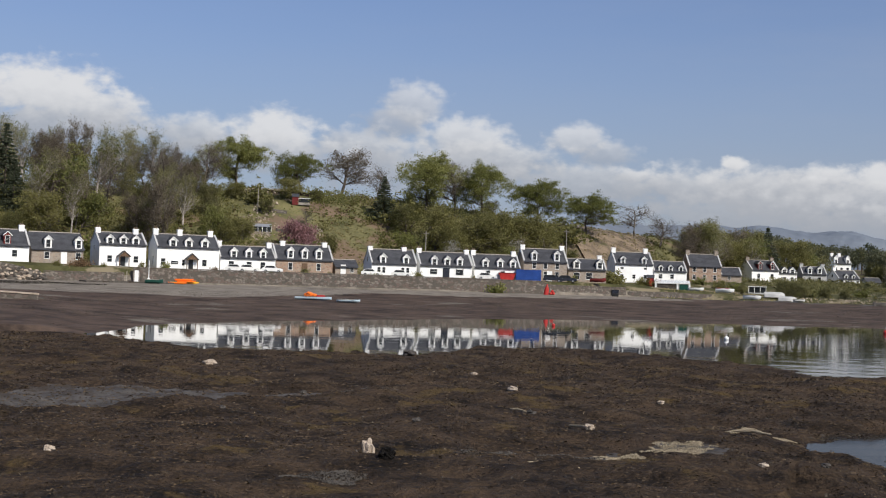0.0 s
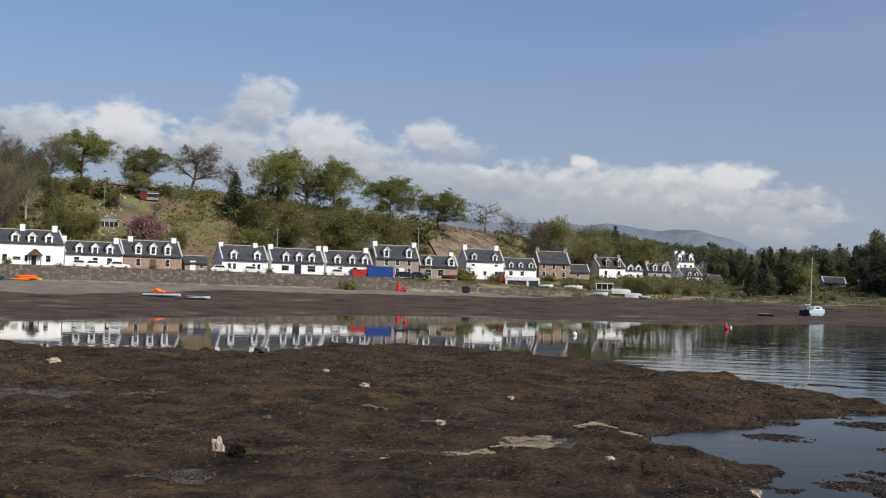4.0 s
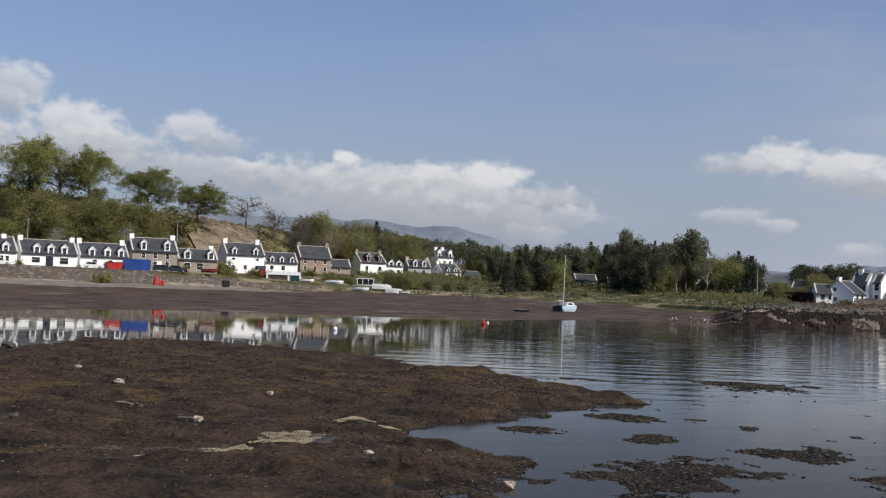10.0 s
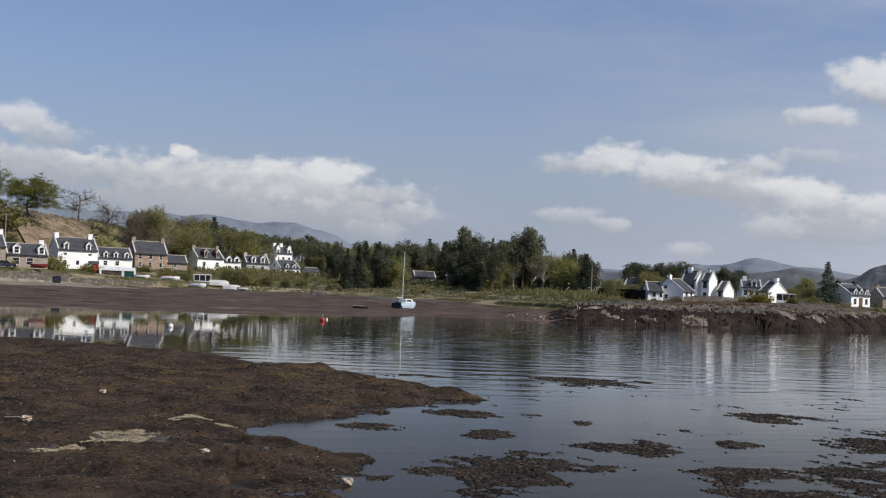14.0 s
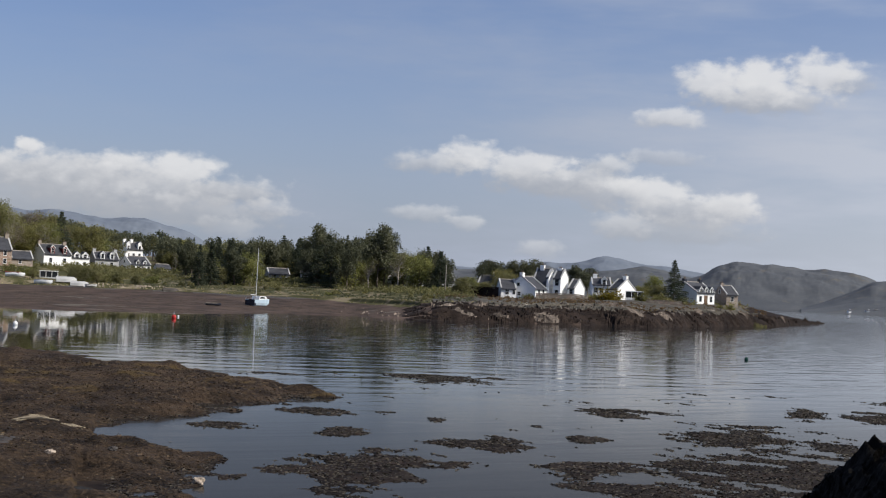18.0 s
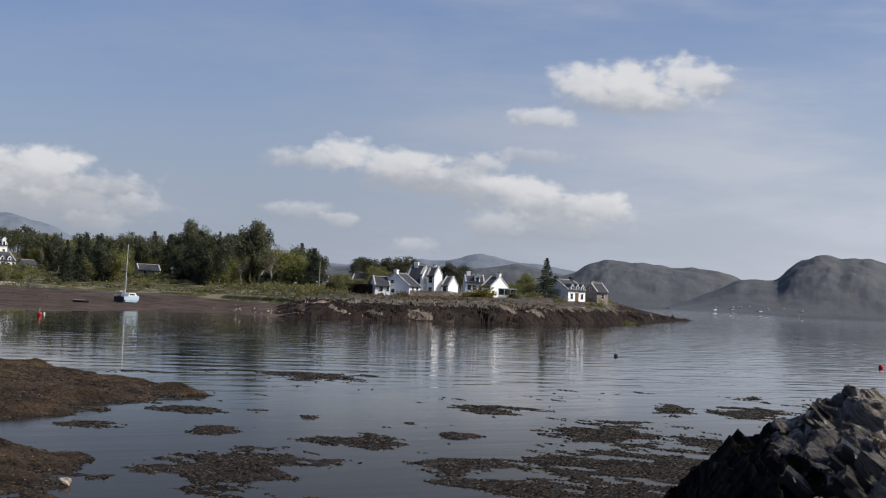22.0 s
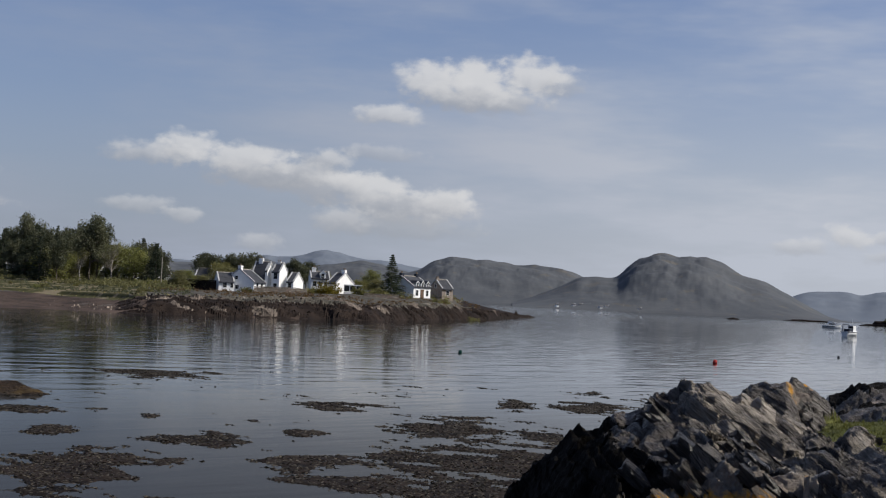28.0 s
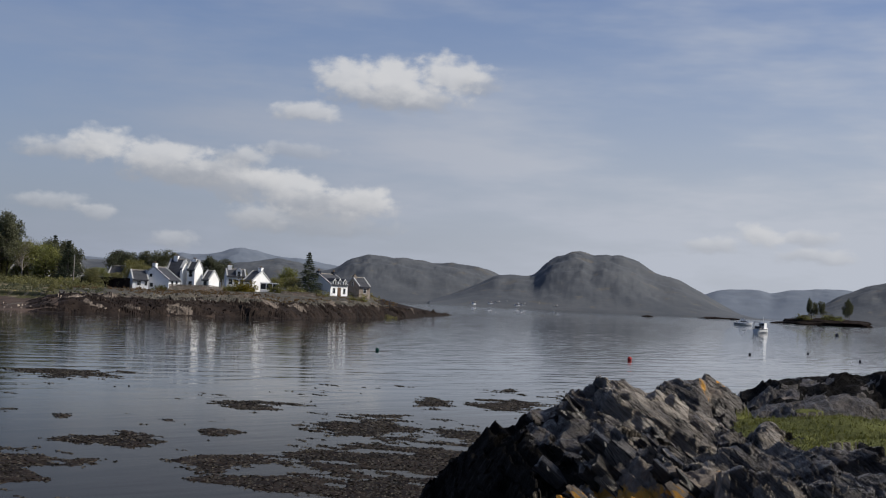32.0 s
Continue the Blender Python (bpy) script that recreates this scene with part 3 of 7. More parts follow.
PATCHES = [  # floating wrack: bearing, distance, half width, half depth
    (27.2, 34.8, 2.5, 4.0), (30.2, 72.0, 2.8, 3.4), (32.2, 42.0, 1.2, 2.0), (30.6, 41.9, 0.9, 1.0), (36.4, 37.4, 1.15, 1.8), (36.2, 44.6, 0.7, 1.5),
    (42.8, 48.0, 2.6, 5.6), (43.0, 39.0, 2.3, 4.6), (43.6, 33.4, 2.6, 4.2), (37.6, 55.4, 1.2, 2.8), (26.1, 43.7, 0.8, 1.2), (37.2, 33.6, 1.2, 1.1),
    (39.6, 33.2, 2.4, 1.6), (45.3, 61.0, 1.0, 3.2), (48.2, 62.0, 1.6, 4.2), (29.9, 49.0, 0.4, 0.9), (34.1, 48.4, 0.4, 0.9), (48.6, 73.0, 0.5, 1.5),
    (43.4, 51.4, 1.0, 1.1), (22.6, 71.0, 2.6, 1.3), (20.6, 44.6, 0.9, 1.5), (20.9, 32.8, 1.0, 0.9), (46.8, 47.0, 1.6, 2.6), (24.6, 51.0, 1.2, 1.6), (45.8, 38.5, 2.0, 6.5)]


def fbm(x, y, scale, octaves=4, seed=0):
    """Smooth value noise on arrays, about -1 to 1."""
    out, amp, total = np.zeros_like(x), 1.0, 0.0
    for o in range(octaves):
        gx, gy = x / scale * 2 ** o + 13.7 * o + seed, y / scale * 2 ** o - 7.1 * o + 2.3 * seed
        ix, iy = np.floor(gx), np.floor(gy)
        fx, fy = gx - ix, gy - iy
        fx, fy = fx * fx * (3 - 2 * fx), fy * fy * (3 - 2 * fy)

        def h(a, b):
            v = np.sin(a * 127.1 + b * 311.7 + seed * 17.3) * 43758.5453
            return (v - np.floor(v)) * 2 - 1
        out += amp * ((h(ix, iy) * (1 - fx) + h(ix + 1, iy) * fx) * (1 - fy) + (h(ix, iy + 1) * (1 - fx) + h(ix + 1, iy + 1) * fx) * fy)
        total += amp
        amp *= 0.5
    return out / total * 1.6


def rise(t):
    t = np.clip(t, 0, 1)
    return t * t * (3 - 2 * t)


def land(az, d):
    """Height of the ground at a bearing (degrees) and a distance, on arrays."""
    x, y = d * np.sin(np.radians(az)), d * np.cos(np.radians(az))
    rag = fbm(x, y, 9.0, 5, 1)
    rag_fine = fbm(x, y, 1.6, 4, 2)
    # near flats: two weedy tongues with an inlet between them
    upper = np.minimum(near_edge(az) - d, d - inlet_far(az))
    lower = np.minimum(inlet_near(az) - d, (lobe_side(d) - az) * d * 0.0175)
    s = np.maximum(upper, lower) + rag * 2.0 + rag_fine * 1.5 + 0.6 * fbm(x, y * 0.6, 0.6, 3, 9)
    hump = 0.5 + 0.5 * fbm(x, y, 14.0, 3, 5)
    near = np.where(s > 0, np.minimum(s * 0.06, 0.16 + 0.22 * hump) + 0.07 * rag_fine * np.clip(s, 0, 1) + np.clip(s / 3, 0, 1) * (0.20 * fbm(x, y, 3.0, 3, 4) + 0.07 * fbm(x, y, 0.8, 3, 10)), np.maximum(s * 0.12, -0.6))
    # wet hollow across the left flats
    hollow = np.exp(-((d - 48 - 2.0 * fbm(x, y, 12.0, 2, 8)) / 3.5) ** 2) * rise((2.0 - az) / 6.0)
    near = np.where(s > 2.0, np.maximum(near - 0.10 * hollow, 0.035), near)
    # floating wrack
    wrack = np.full_like(az, -1.0)
    for pa, pd, w, dep in PATCHES:
        du = (az - pa) * np.radians(pd) / w
        dv = (d - pd) / dep
        wrack = np.maximum(wrack, 1 - np.sqrt(du * du + dv * dv))
    # long thin shreds drift between the patches
    sift = rise((az - 19) / 8) * rise((80 - d) / 12) * rise((d - 26) / 6)
    wrack = np.maximum(wrack, -0.95 + 0.70 * sift * (0.85 + 0.4 * fbm(x, y, 9.0, 2, 14))) + 0.62 * fbm(x * 0.8 + y * 0.3, y * 0.55, 1.2, 5, 11) + 0.42 * fbm(x, y * 0.5, 0.4, 3, 12)
    near = np.maximum(near, np.where(wrack > 0.18, np.minimum((wrack - 0.18) * 0.03, 0.014), -0.6))
    # far shore, street and hill
    e, b, hl = far_edge(az), beach_top(az), house_line(az)
    t = (d - e + rag * 3.0) / np.maximum(b - e, 1.0)
    t_bank = (d - e + rag * 2.5 + 1.5 * rag_fine) / 9.0
    cliff = rise((az - 27.0) / 4.0) * rise((46.5 - az) / 1.0)
    shore = beach_z(az) * np.where(t > 0, (1 - cliff) * np.power(np.clip(t, 0, 1), 1.1) + cliff * np.power(np.clip(t_bank, 0, 1), 0.7), t * 1.5)
    shore = shore + np.clip(t, 0, 1) * (0.10 * fbm(x, y, 6.0, 4, 3) + cliff * 0.9 * fbm(x, y, 4.0, 5, 13) * rise((1.4 - t) / 0.5))
    shore = np.maximum(shore, -0.8)
    step = rise((d - b) / 1.4)
    behind = street(az) + (house_base(az) - street(az)) * rise((d - b - 2) / np.maximum(hl - b - 3, 3))
    up = ridge_z(az) - house_base(az)
    behind = behind + up * rise((d - hl - 9) / 66.0) * (1 + 0.06 * fbm(x, y, 22.0, 4, 6))
    far = shore * (1 - step) + behind * step
    out = np.where(d < 0.5 * (near_edge(az) + e), near, far)
    out = np.where(az < -14.9, np.maximum(near, np.where(d > 100, far, -1)), out)
    # knoll on which the eye stands
    knoll = 3.1 - 3.7 * rise((d - 3.5) / 13.0)
    return np.maximum(out, np.where(d < 18, knoll, -1.0))


def sheet():
    """One ground sheet out to the horizon, fine where it is seen."""
    az = np.concatenate([np.arange(-180, -26, 6.0), np.arange(-26, -19.5, 0.5), np.arange(-19.5, 66, 0.12), np.arange(66, 80, 0.5), np.arange(80, 180, 6.0)])
    u = np.concatenate([[0.01, 1, 2, 4, 6, 8, 10, 12, 14, 16, 18, 20, 21.5, 23, 24.5], 26 * np.power(4.2, np.linspace(0, 1, 210)), np.linspace(110.5, 262, 90)[:-1],
                        np.linspace(262, 285, 22), np.linspace(288, 400, 50), np.geomspace(415, 4400, 16)])
    a, uu = np.meshgrid(az, u)
    # rows follow the top of the beach
    scale = np.where(uu < 109, 1.0, 1 + (beach_top(np.clip(a, -24, 80)) / 270.0 - 1) * np.clip((uu - 109) / 150.0, 0, 1) * np.clip((4400 - uu) / 4000.0, 0, 1))
    d = uu * scale
    z = land(np.clip(a, -24, 80), d)
    z = np.where((np.abs(a) > 90) & (d > 18), -1.0, z)
    z = np.where((d > 900) & (a < 41), 4.0, z)
    z = np.where((d > 480) & (a >= 41), -2.0, z)
    x, y = d * np.sin(np.radians(a)), d * np.cos(np.radians(a))
    n_u, n_a = a.shape
    verts = np.stack([x, y, z], -1).reshape(-1, 3)
    r, c = np.meshgrid(np.arange(n_u - 1), np.arange(n_a), indexing="ij")
    c2 = (c + 1) % n_a
    faces = np.stack([r * n_a + c, r * n_a + c2, (r + 1) * n_a + c2, (r + 1) * n_a + c], -1).reshape(-1, 4)
    me = bpy.data.meshes.new("ground")
    me.vertices.add(len(verts)), me.loops.add(faces.size), me.polygons.add(len(faces))
    me.vertices.foreach_set("co", verts.ravel())
    me.loops.foreach_set("vertex_index", faces.ravel())
    me.polygons.foreach_set("loop_start", np.arange(0, faces.size, 4))
    me.polygons.foreach_set("use_smooth", np.ones(len(faces), bool))
    # what covers it
    fa, fd, fz = (0.25 * (v[:-1, :] + np.roll(v, -1, 1)[:-1, :] + v[1:, :] + np.roll(v, -1, 1)[1:, :]) for v in (a, d, z))
    fx, fy = fd * np.sin(np.radians(fa)), fd * np.cos(np.radians(fa))
    n1, n2 = fbm(fx, fy, 7.0, 4, 21), fbm(fx, fy, 25.0, 4, 22)
    b, hl = beach_top(np.clip(fa, -24, 80)), house_line(np.clip(fa, -24, 46))
    kind = np.zeros(fa.shape, int)
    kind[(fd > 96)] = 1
    kind[(fd > b - 29 - 32 * np.clip((-4 - fa) / 5, 0, 1) + 9 * n2 + 1.6 * np.clip(fa - 2, 0, 9)) & (fd < b + 1) & (fa < 11 + 2 * n1)] = 2
    kind[(fd > b - 7 + 3 * n1) & (fd < b + 1) & (fa >= 9) & (fa < 29)] = 6
    kind[(fd > b - 13 + 6 * n1) & (fd < b - 4) & (fa >= 10) & (fa < 29) & (n2 > 0.1)] = 3
    kind[(fd > far_edge(np.clip(fa, -24, 80)) - 2) & (fd < b + 3) & (fa >= 29.5)] = 7
    kind[(fd >= b + 1) & (fd < hl + 12) & ((fa < 29.5) | (fd > b + 3))] = 4
    kind[(fd >= hl + 12)] = 5
    kind[(fa > 29.5) & (fa < 42.8) & (fd > b + 3) & (fd < hl + 40)] = 10
    kind[(fa > 42.6 + 0.4 * n1) & (fa < 47) & (fd > 250) & (fd < 700)] = 7
    kind[(fd >= hl + 12) & (fa > 5.2 + 0.25 * n1) & (fa < 9.6 - 0.012 * (fd - hl) + 0.3 * n1) & (fd < hl + 95)] = 8
    kind[np.abs(fd - 46.5 - 0.33 * (fa + 18)) < 4.2 * np.clip((-1.5 - fa) / 15, 0, 1) * (0.75 + 0.6 * n1)] = 3
    n3 = fbm(fx, fy, 1.3, 4, 23)
    for pa, pd, w, dep in ((7.6, 35.5, 1.4, 0.8), (10.6, 37.1, 1.9, 0.9), (12.9, 42.4, 0.8, 0.6)):
        kind[((fa - pa) / w) ** 2 + ((fd - pd) / dep) ** 2 < 0.9 + 0.9 * n3] = 3
    kind[(fd > 26) & (fd < 95) & (fz < 0.02) & (fa > 15)] = 7
    kind[(fd < 9)] = 4
    kind[(fd > 700)] = 5
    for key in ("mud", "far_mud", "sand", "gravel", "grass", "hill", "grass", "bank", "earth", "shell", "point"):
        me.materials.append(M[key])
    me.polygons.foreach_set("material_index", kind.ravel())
    me.update(calc_edges=True)
    return me


tagged(new("ground", sheet()), "weed-covered tidal flats, sandy beach and grassy hillside", "ground", kind="structure")


def ground_z(az, d):
    return float(land(np.array([float(az)]), np.array([float(d)]))[0])


bm = bmesh.new()
bmesh.ops.create_circle(bm, cap_ends=True, radius=4600, segments=96)
tagged(part("water", bm, M["water"]), "calm grey-blue sea water with low ripples", "water", kind="structure")


# ---- distant hills ----
def far_hill(name, label, d, depth, knots, material, seed, rough=0.045):
    """A ridge seen over water or woods; knots: bearing and height of its crest."""
    az = np.linspace(knots[0][0], knots[-1][0], 420)
    line = curve(knots)(az)
    soft = np.hanning(2 * int(0.35 * 420 / (knots[-1][0] - knots[0][0])) + 3)
    line = np.convolve(np.pad(line, len(soft) // 2, mode="edge"), soft / soft.sum(), "valid")
    line = line * (1 + 0.03 * fbm(az, az * 0 + seed, 0.9, 2, seed))

    def crest(a):
        return np.interp(a, az, line)

    t = np.linspace(0, 1, 60)
    a, tt = np.meshgrid(az, t)
    dist = d + depth * tt
    x, y = dist * np.sin(np.radians(a)), dist * np.cos(np.radians(a))
    top = crest(a)
    z = top * np.power(np.sin(np.clip(tt / 0.75, 0, 1) * math.pi / 2), 1.15) * (1 - 0.3 * np.clip((tt - 0.75) / 0.25, 0, 1))
    z = z + top * rough * (fbm(x, y, d * 0.05, 5, seed) * 1.3 + fbm(x, y, d * 0.016, 5, seed + 3) * 1.05) * np.sin(np.clip(tt, 0.0, 0.8) * math.pi / 0.9)
    z = z - 2 * (tt < 0.01)
    n_t, n_a = a.shape
    verts = np.stack([x, y, z], -1).reshape(-1, 3)
    faces = [(r * n_a + c, r * n_a + c + 1, (r + 1) * n_a + c + 1, (r + 1) * n_a + c) for r in range(n_t - 1) for c in range(n_a - 1)]
    tagged(part(name, mesh_of(name, verts, faces, True), material), label, "hill", kind="structure")


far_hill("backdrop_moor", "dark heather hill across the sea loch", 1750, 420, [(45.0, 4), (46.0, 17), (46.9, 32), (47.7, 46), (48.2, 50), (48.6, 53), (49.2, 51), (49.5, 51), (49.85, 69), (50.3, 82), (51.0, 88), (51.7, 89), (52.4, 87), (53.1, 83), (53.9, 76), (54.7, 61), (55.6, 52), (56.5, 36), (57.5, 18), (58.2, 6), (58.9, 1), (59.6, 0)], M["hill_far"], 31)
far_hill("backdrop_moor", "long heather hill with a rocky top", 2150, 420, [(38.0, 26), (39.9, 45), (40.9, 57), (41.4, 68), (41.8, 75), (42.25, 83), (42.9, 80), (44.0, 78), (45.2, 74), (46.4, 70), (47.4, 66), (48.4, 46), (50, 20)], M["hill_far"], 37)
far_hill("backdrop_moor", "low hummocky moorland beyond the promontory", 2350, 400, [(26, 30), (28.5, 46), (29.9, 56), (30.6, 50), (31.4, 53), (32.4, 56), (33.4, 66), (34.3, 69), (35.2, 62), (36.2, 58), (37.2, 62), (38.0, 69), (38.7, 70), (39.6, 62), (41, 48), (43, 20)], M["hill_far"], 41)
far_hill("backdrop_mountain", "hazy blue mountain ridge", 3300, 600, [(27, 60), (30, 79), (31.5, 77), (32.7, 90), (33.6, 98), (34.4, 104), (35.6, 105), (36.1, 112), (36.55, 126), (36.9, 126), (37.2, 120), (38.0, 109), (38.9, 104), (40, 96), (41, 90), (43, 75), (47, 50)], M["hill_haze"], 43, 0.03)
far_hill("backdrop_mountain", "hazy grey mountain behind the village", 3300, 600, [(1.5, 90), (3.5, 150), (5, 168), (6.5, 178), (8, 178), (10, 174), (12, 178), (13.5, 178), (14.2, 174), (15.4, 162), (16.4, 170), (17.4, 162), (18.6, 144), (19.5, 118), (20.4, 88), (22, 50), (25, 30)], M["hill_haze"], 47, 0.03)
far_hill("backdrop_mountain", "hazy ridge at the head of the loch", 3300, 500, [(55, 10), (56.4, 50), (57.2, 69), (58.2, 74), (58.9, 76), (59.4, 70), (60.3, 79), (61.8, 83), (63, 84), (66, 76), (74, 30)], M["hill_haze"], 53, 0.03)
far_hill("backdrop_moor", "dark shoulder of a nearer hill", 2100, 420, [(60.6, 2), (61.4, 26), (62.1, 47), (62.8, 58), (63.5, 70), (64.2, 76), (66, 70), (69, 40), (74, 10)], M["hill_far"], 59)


# ---- houses ----
SHARED = {}


def shared(key, make):
    if key not in SHARED:
        bm = make()
        me = bpy.data.meshes.new(key[0])
        bm.to_mesh(me)
        bm.free()
        SHARED[key] = me
    return SHARED[key]


def window(parent, x, z, w=0.85, h=1.25, y=0.0, bars=0, side=None):
    """A sash window with its frame, glazing bars and pane; x is its middle, z its sill."""
    def frame_bm():
        f, b = 0.055, 0.014
        xs = [-w / 2 - f, -w / 2] + ([-b, b] if bars else []) + [w / 2, w / 2 + f]
        zs = [-f - 0.04, 0.0, h / 2 - b, h / 2 + b, h, h + f]
        bm = bmesh.new()
        grid = [[bm.verts.new((x_, 0.03, z_)) for x_ in xs] for z_ in zs]
        for r in range(5):
            for c in range(len(xs) - 1):
                if r % 2 == 1 and c % 2 == 1:
                    continue
                bm.faces.new((grid[r][c], grid[r][c + 1], grid[r + 1][c + 1], grid[r + 1][c]))
        made = bmesh.ops.extrude_face_region(bm, geom=bm.faces[:])
        for v in made["geom"]:
            if isinstance(v, bmesh.types.BMVert):
                v.co.y = -0.07
        bmesh.ops.recalc_face_normals(bm, faces=bm.faces)
        return bm
    at = Matrix.Translation((x, y, z))
    if side is not None:
        at = side @ at
    ob = part("window", shared(("window_frame", w, h, bars), frame_bm), M["frame"], parent, at=at)
    part("pane", shared(("pane", w, h), lambda: boxes((-w / 2, w / 2, -0.02, 0.02, 0, h))), M["glass"], ob)
    return ob


def dormer(parent, x, eaves, slope, w=1.5, h=1.75, material="lime", z_off=0.0, run=2.2):
    """A gabled dormer that rises from the eaves."""
    z0, half, h, run = eaves + z_off - 0.75, w * 0.42, h + 0.35, run + 0.2
    base = thing_part("dormer", prism_bm([(-half, 0), (half, 0), (half, h), (0, h + half * 0.95), (-half, h)], "y", 0, run), M[material], parent, (x, -0.035, z0))
    peak = h + half * 0.95
    part("dormer_roof", prism_bm([(-half - 0.16, h - 0.15), (0, peak), (half + 0.16, h - 0.15), (half + 0.16, h - 0.04), (0, peak + 0.14), (-half - 0.16, h - 0.04)], "y", -0.14, run), M["slate"], base)
    part("bargeboard", prism_bm([(-half - 0.18, h - 0.22), (0, peak - 0.08), (half + 0.18, h - 0.22), (half + 0.18, h - 0.06), (0, peak + 0.10), (-half - 0.18, h - 0.06)], "y", -0.22, -0.145), M["frame"], base)
    window(base, 0, 0.66, w * 0.48, min(1.3, h * 0.66), -0.01)
    return base


def thing_part(name, bm, material, parent, at):
    return part(name, bm, material, parent, at=Matrix.Translation(at))


def chimney(parent, x, y, top, low, w=0.95, d=0.75, material="lime", pots=2):
    base = thing_part("chimney", boxes((-w / 2, w / 2, -d / 2, d / 2, low - top, 0), (-w / 2 - 0.07, w / 2 + 0.07, -d / 2 - 0.07, d / 2 + 0.07, -0.18, -0.06)), M[material], parent, (x, y, top))
    for k in range(pots):
        bm = bmesh.new()
        cx = (k - (pots - 1) / 2) * 0.38
        tube(bm, (cx, 0, -0.02), (cx, 0, 0.42), 0.13, 0.10, 8)
        part("chimney_pot", bm, M["pot"], base)
    return base


def roof_parts(parent, length, depth, eaves, ridge, over=0.22, skews=True, material="slate"):
    t, mid = 0.16, depth / 2
    k = (ridge - eaves) / mid
    for name, pts in (("roof", [(-over, eaves - over * k), (-over, eaves - over * k + t), (mid, ridge + t), (mid, ridge)]),
                      ("roof", [(depth + over, eaves - over * k), (mid, ridge), (mid, ridge + t), (depth + over, eaves - over * k + t)])):
        part(name, prism_bm(pts, "x", 0.0 if skews else -0.2, length if skews else length + 0.2), M[material], parent)
    part("ridge", prism_bm([(mid - 0.16, ridge + t - 0.06), (mid + 0.16, ridge + t - 0.06), (mid + 0.05, ridge + t + 0.1), (mid - 0.05, ridge + t + 0.1)], "x", 0.02, length - 0.02), M["greypole"], parent)
    if skews:
        for a, b in ((-0.12, 0.2), (length - 0.2, length + 0.12)):
            part("skew", prism_bm([(-0.1, eaves - 0.05), (mid, ridge + 0.05), (depth + 0.1, eaves - 0.05), (depth + 0.1, eaves + 0.22), (mid, ridge + 0.34), (-0.1, eaves + 0.22)], "x", a, b), M["grey_wall"], parent)
    part("gutter", boxes((0.05, length - 0.05, -over - 0.12, -over + 0.02, eaves - over * k - 0.1, eaves - over * k + 0.02)), M["navy"], parent)


def house(label, az0, az1, d0, turn=15.0, depth=6.5, eaves=2.7, ridge=5.4, wall="lime", dormers=(), windows=(), door=None, chimneys=(0.03, 0.97),
          stack="lime", base=None, category="house", dormer_wall="lime", gable_windows=(), name="house", skews=True, dormer_size=(1.5, 1.75), up=0.95, pots=2):
    """A gabled house between two bearings whose front is turned by some degrees from square to the eye. Positions along the front run from 0 to 1."""
    half = radians(az1 - az0)
    length = d0 * math.sin(half) / math.cos(half + radians(turn))
    p = place(az0, d0)
    z = base if base is not None else ground_z((az0 + az1) / 2, d0 + 0.5)
    head = radians(-az0) + radians(turn)
    ob = thing(name, label, category, Matrix.Translation((p.x, p.y, z)) @ Matrix.Rotation(head, 4, "Z"))
    mid = depth / 2
    part("wall", prism_bm([(0, -1.2), (depth, -1.2), (depth, eaves), (mid, ridge), (0, eaves)], "x", 0.0, length), M[wall], ob)
    roof_parts(ob, length, depth, eaves, ridge, skews=skews)
    for u in dormers:
        dormer(ob, u * length, eaves, 1.0, *dormer_size, material=dormer_wall, z_off=0.0 if wall == "lime" and dormer_wall == "lime" else 0.42)
    for u, sill, *size in windows:
        window(ob, u * length, sill, *(size or (0.85, 1.2)), y=-0.005)
    if door is not None:
        u, material, w = door
        d = part("door", boxes((-w / 2, w / 2, -0.05, 0.03, -0.02, 2.0), (-w / 2 - 0.1, -w / 2, -0.09, 0.03, -0.02, 2.1), (w / 2, w / 2 + 0.1, -0.09, 0.03, -0.02, 2.1), (-w / 2, w / 2, -0.09, 0.03, 2.0, 2.1)), M[material], ob, at=Matrix.Translation((u * length, -0.002, 0)))
        part("door_handle", boxes((w * 0.3, w * 0.3 + 0.12, -0.12, -0.05, 0.98, 1.04)), M["steel"], d)
    for u in chimneys:
        chimney(ob, min(max(u * length, 0.42), length - 0.42), mid, ridge + up, ridge - 0.7, material=stack, pots=pots)
    left = Matrix.Translation((0, depth, 0)) @ Matrix.Rotation(radians(-90), 4, "Z")
    for u, sill, w, h in gable_windows:
        window(ob, u * depth, sill, w, h, -0.005, side=left)
    return ob, length


def two_rows(us, low=0.85, high=None, w=0.85, h=1.15):
    return [(u, low, w, h) for u in us] + ([(u, high, w, h) for u in us] if high else [])


# the row along the harbour street
house("white cottage with grey slate roof and a dark red dormer", -19.6, -17.3, 246, 12, eaves=2.9, ridge=5.6, dormers=(0.62,), dormer_wall="maroon", windows=two_rows((0.3, 0.75)), chimneys=(0.93,), up=1.0)
house("low reddish-brown stone cottage with two white dormers", -17.2, -15.14, 249, 12, eaves=2.6, ridge=5.5, wall="stone2", dormers=(0.31, 0.9), windows=two_rows((0.29, 0.9)), door=(0.62, "frame", 0.9), chimneys=(), skews=False)
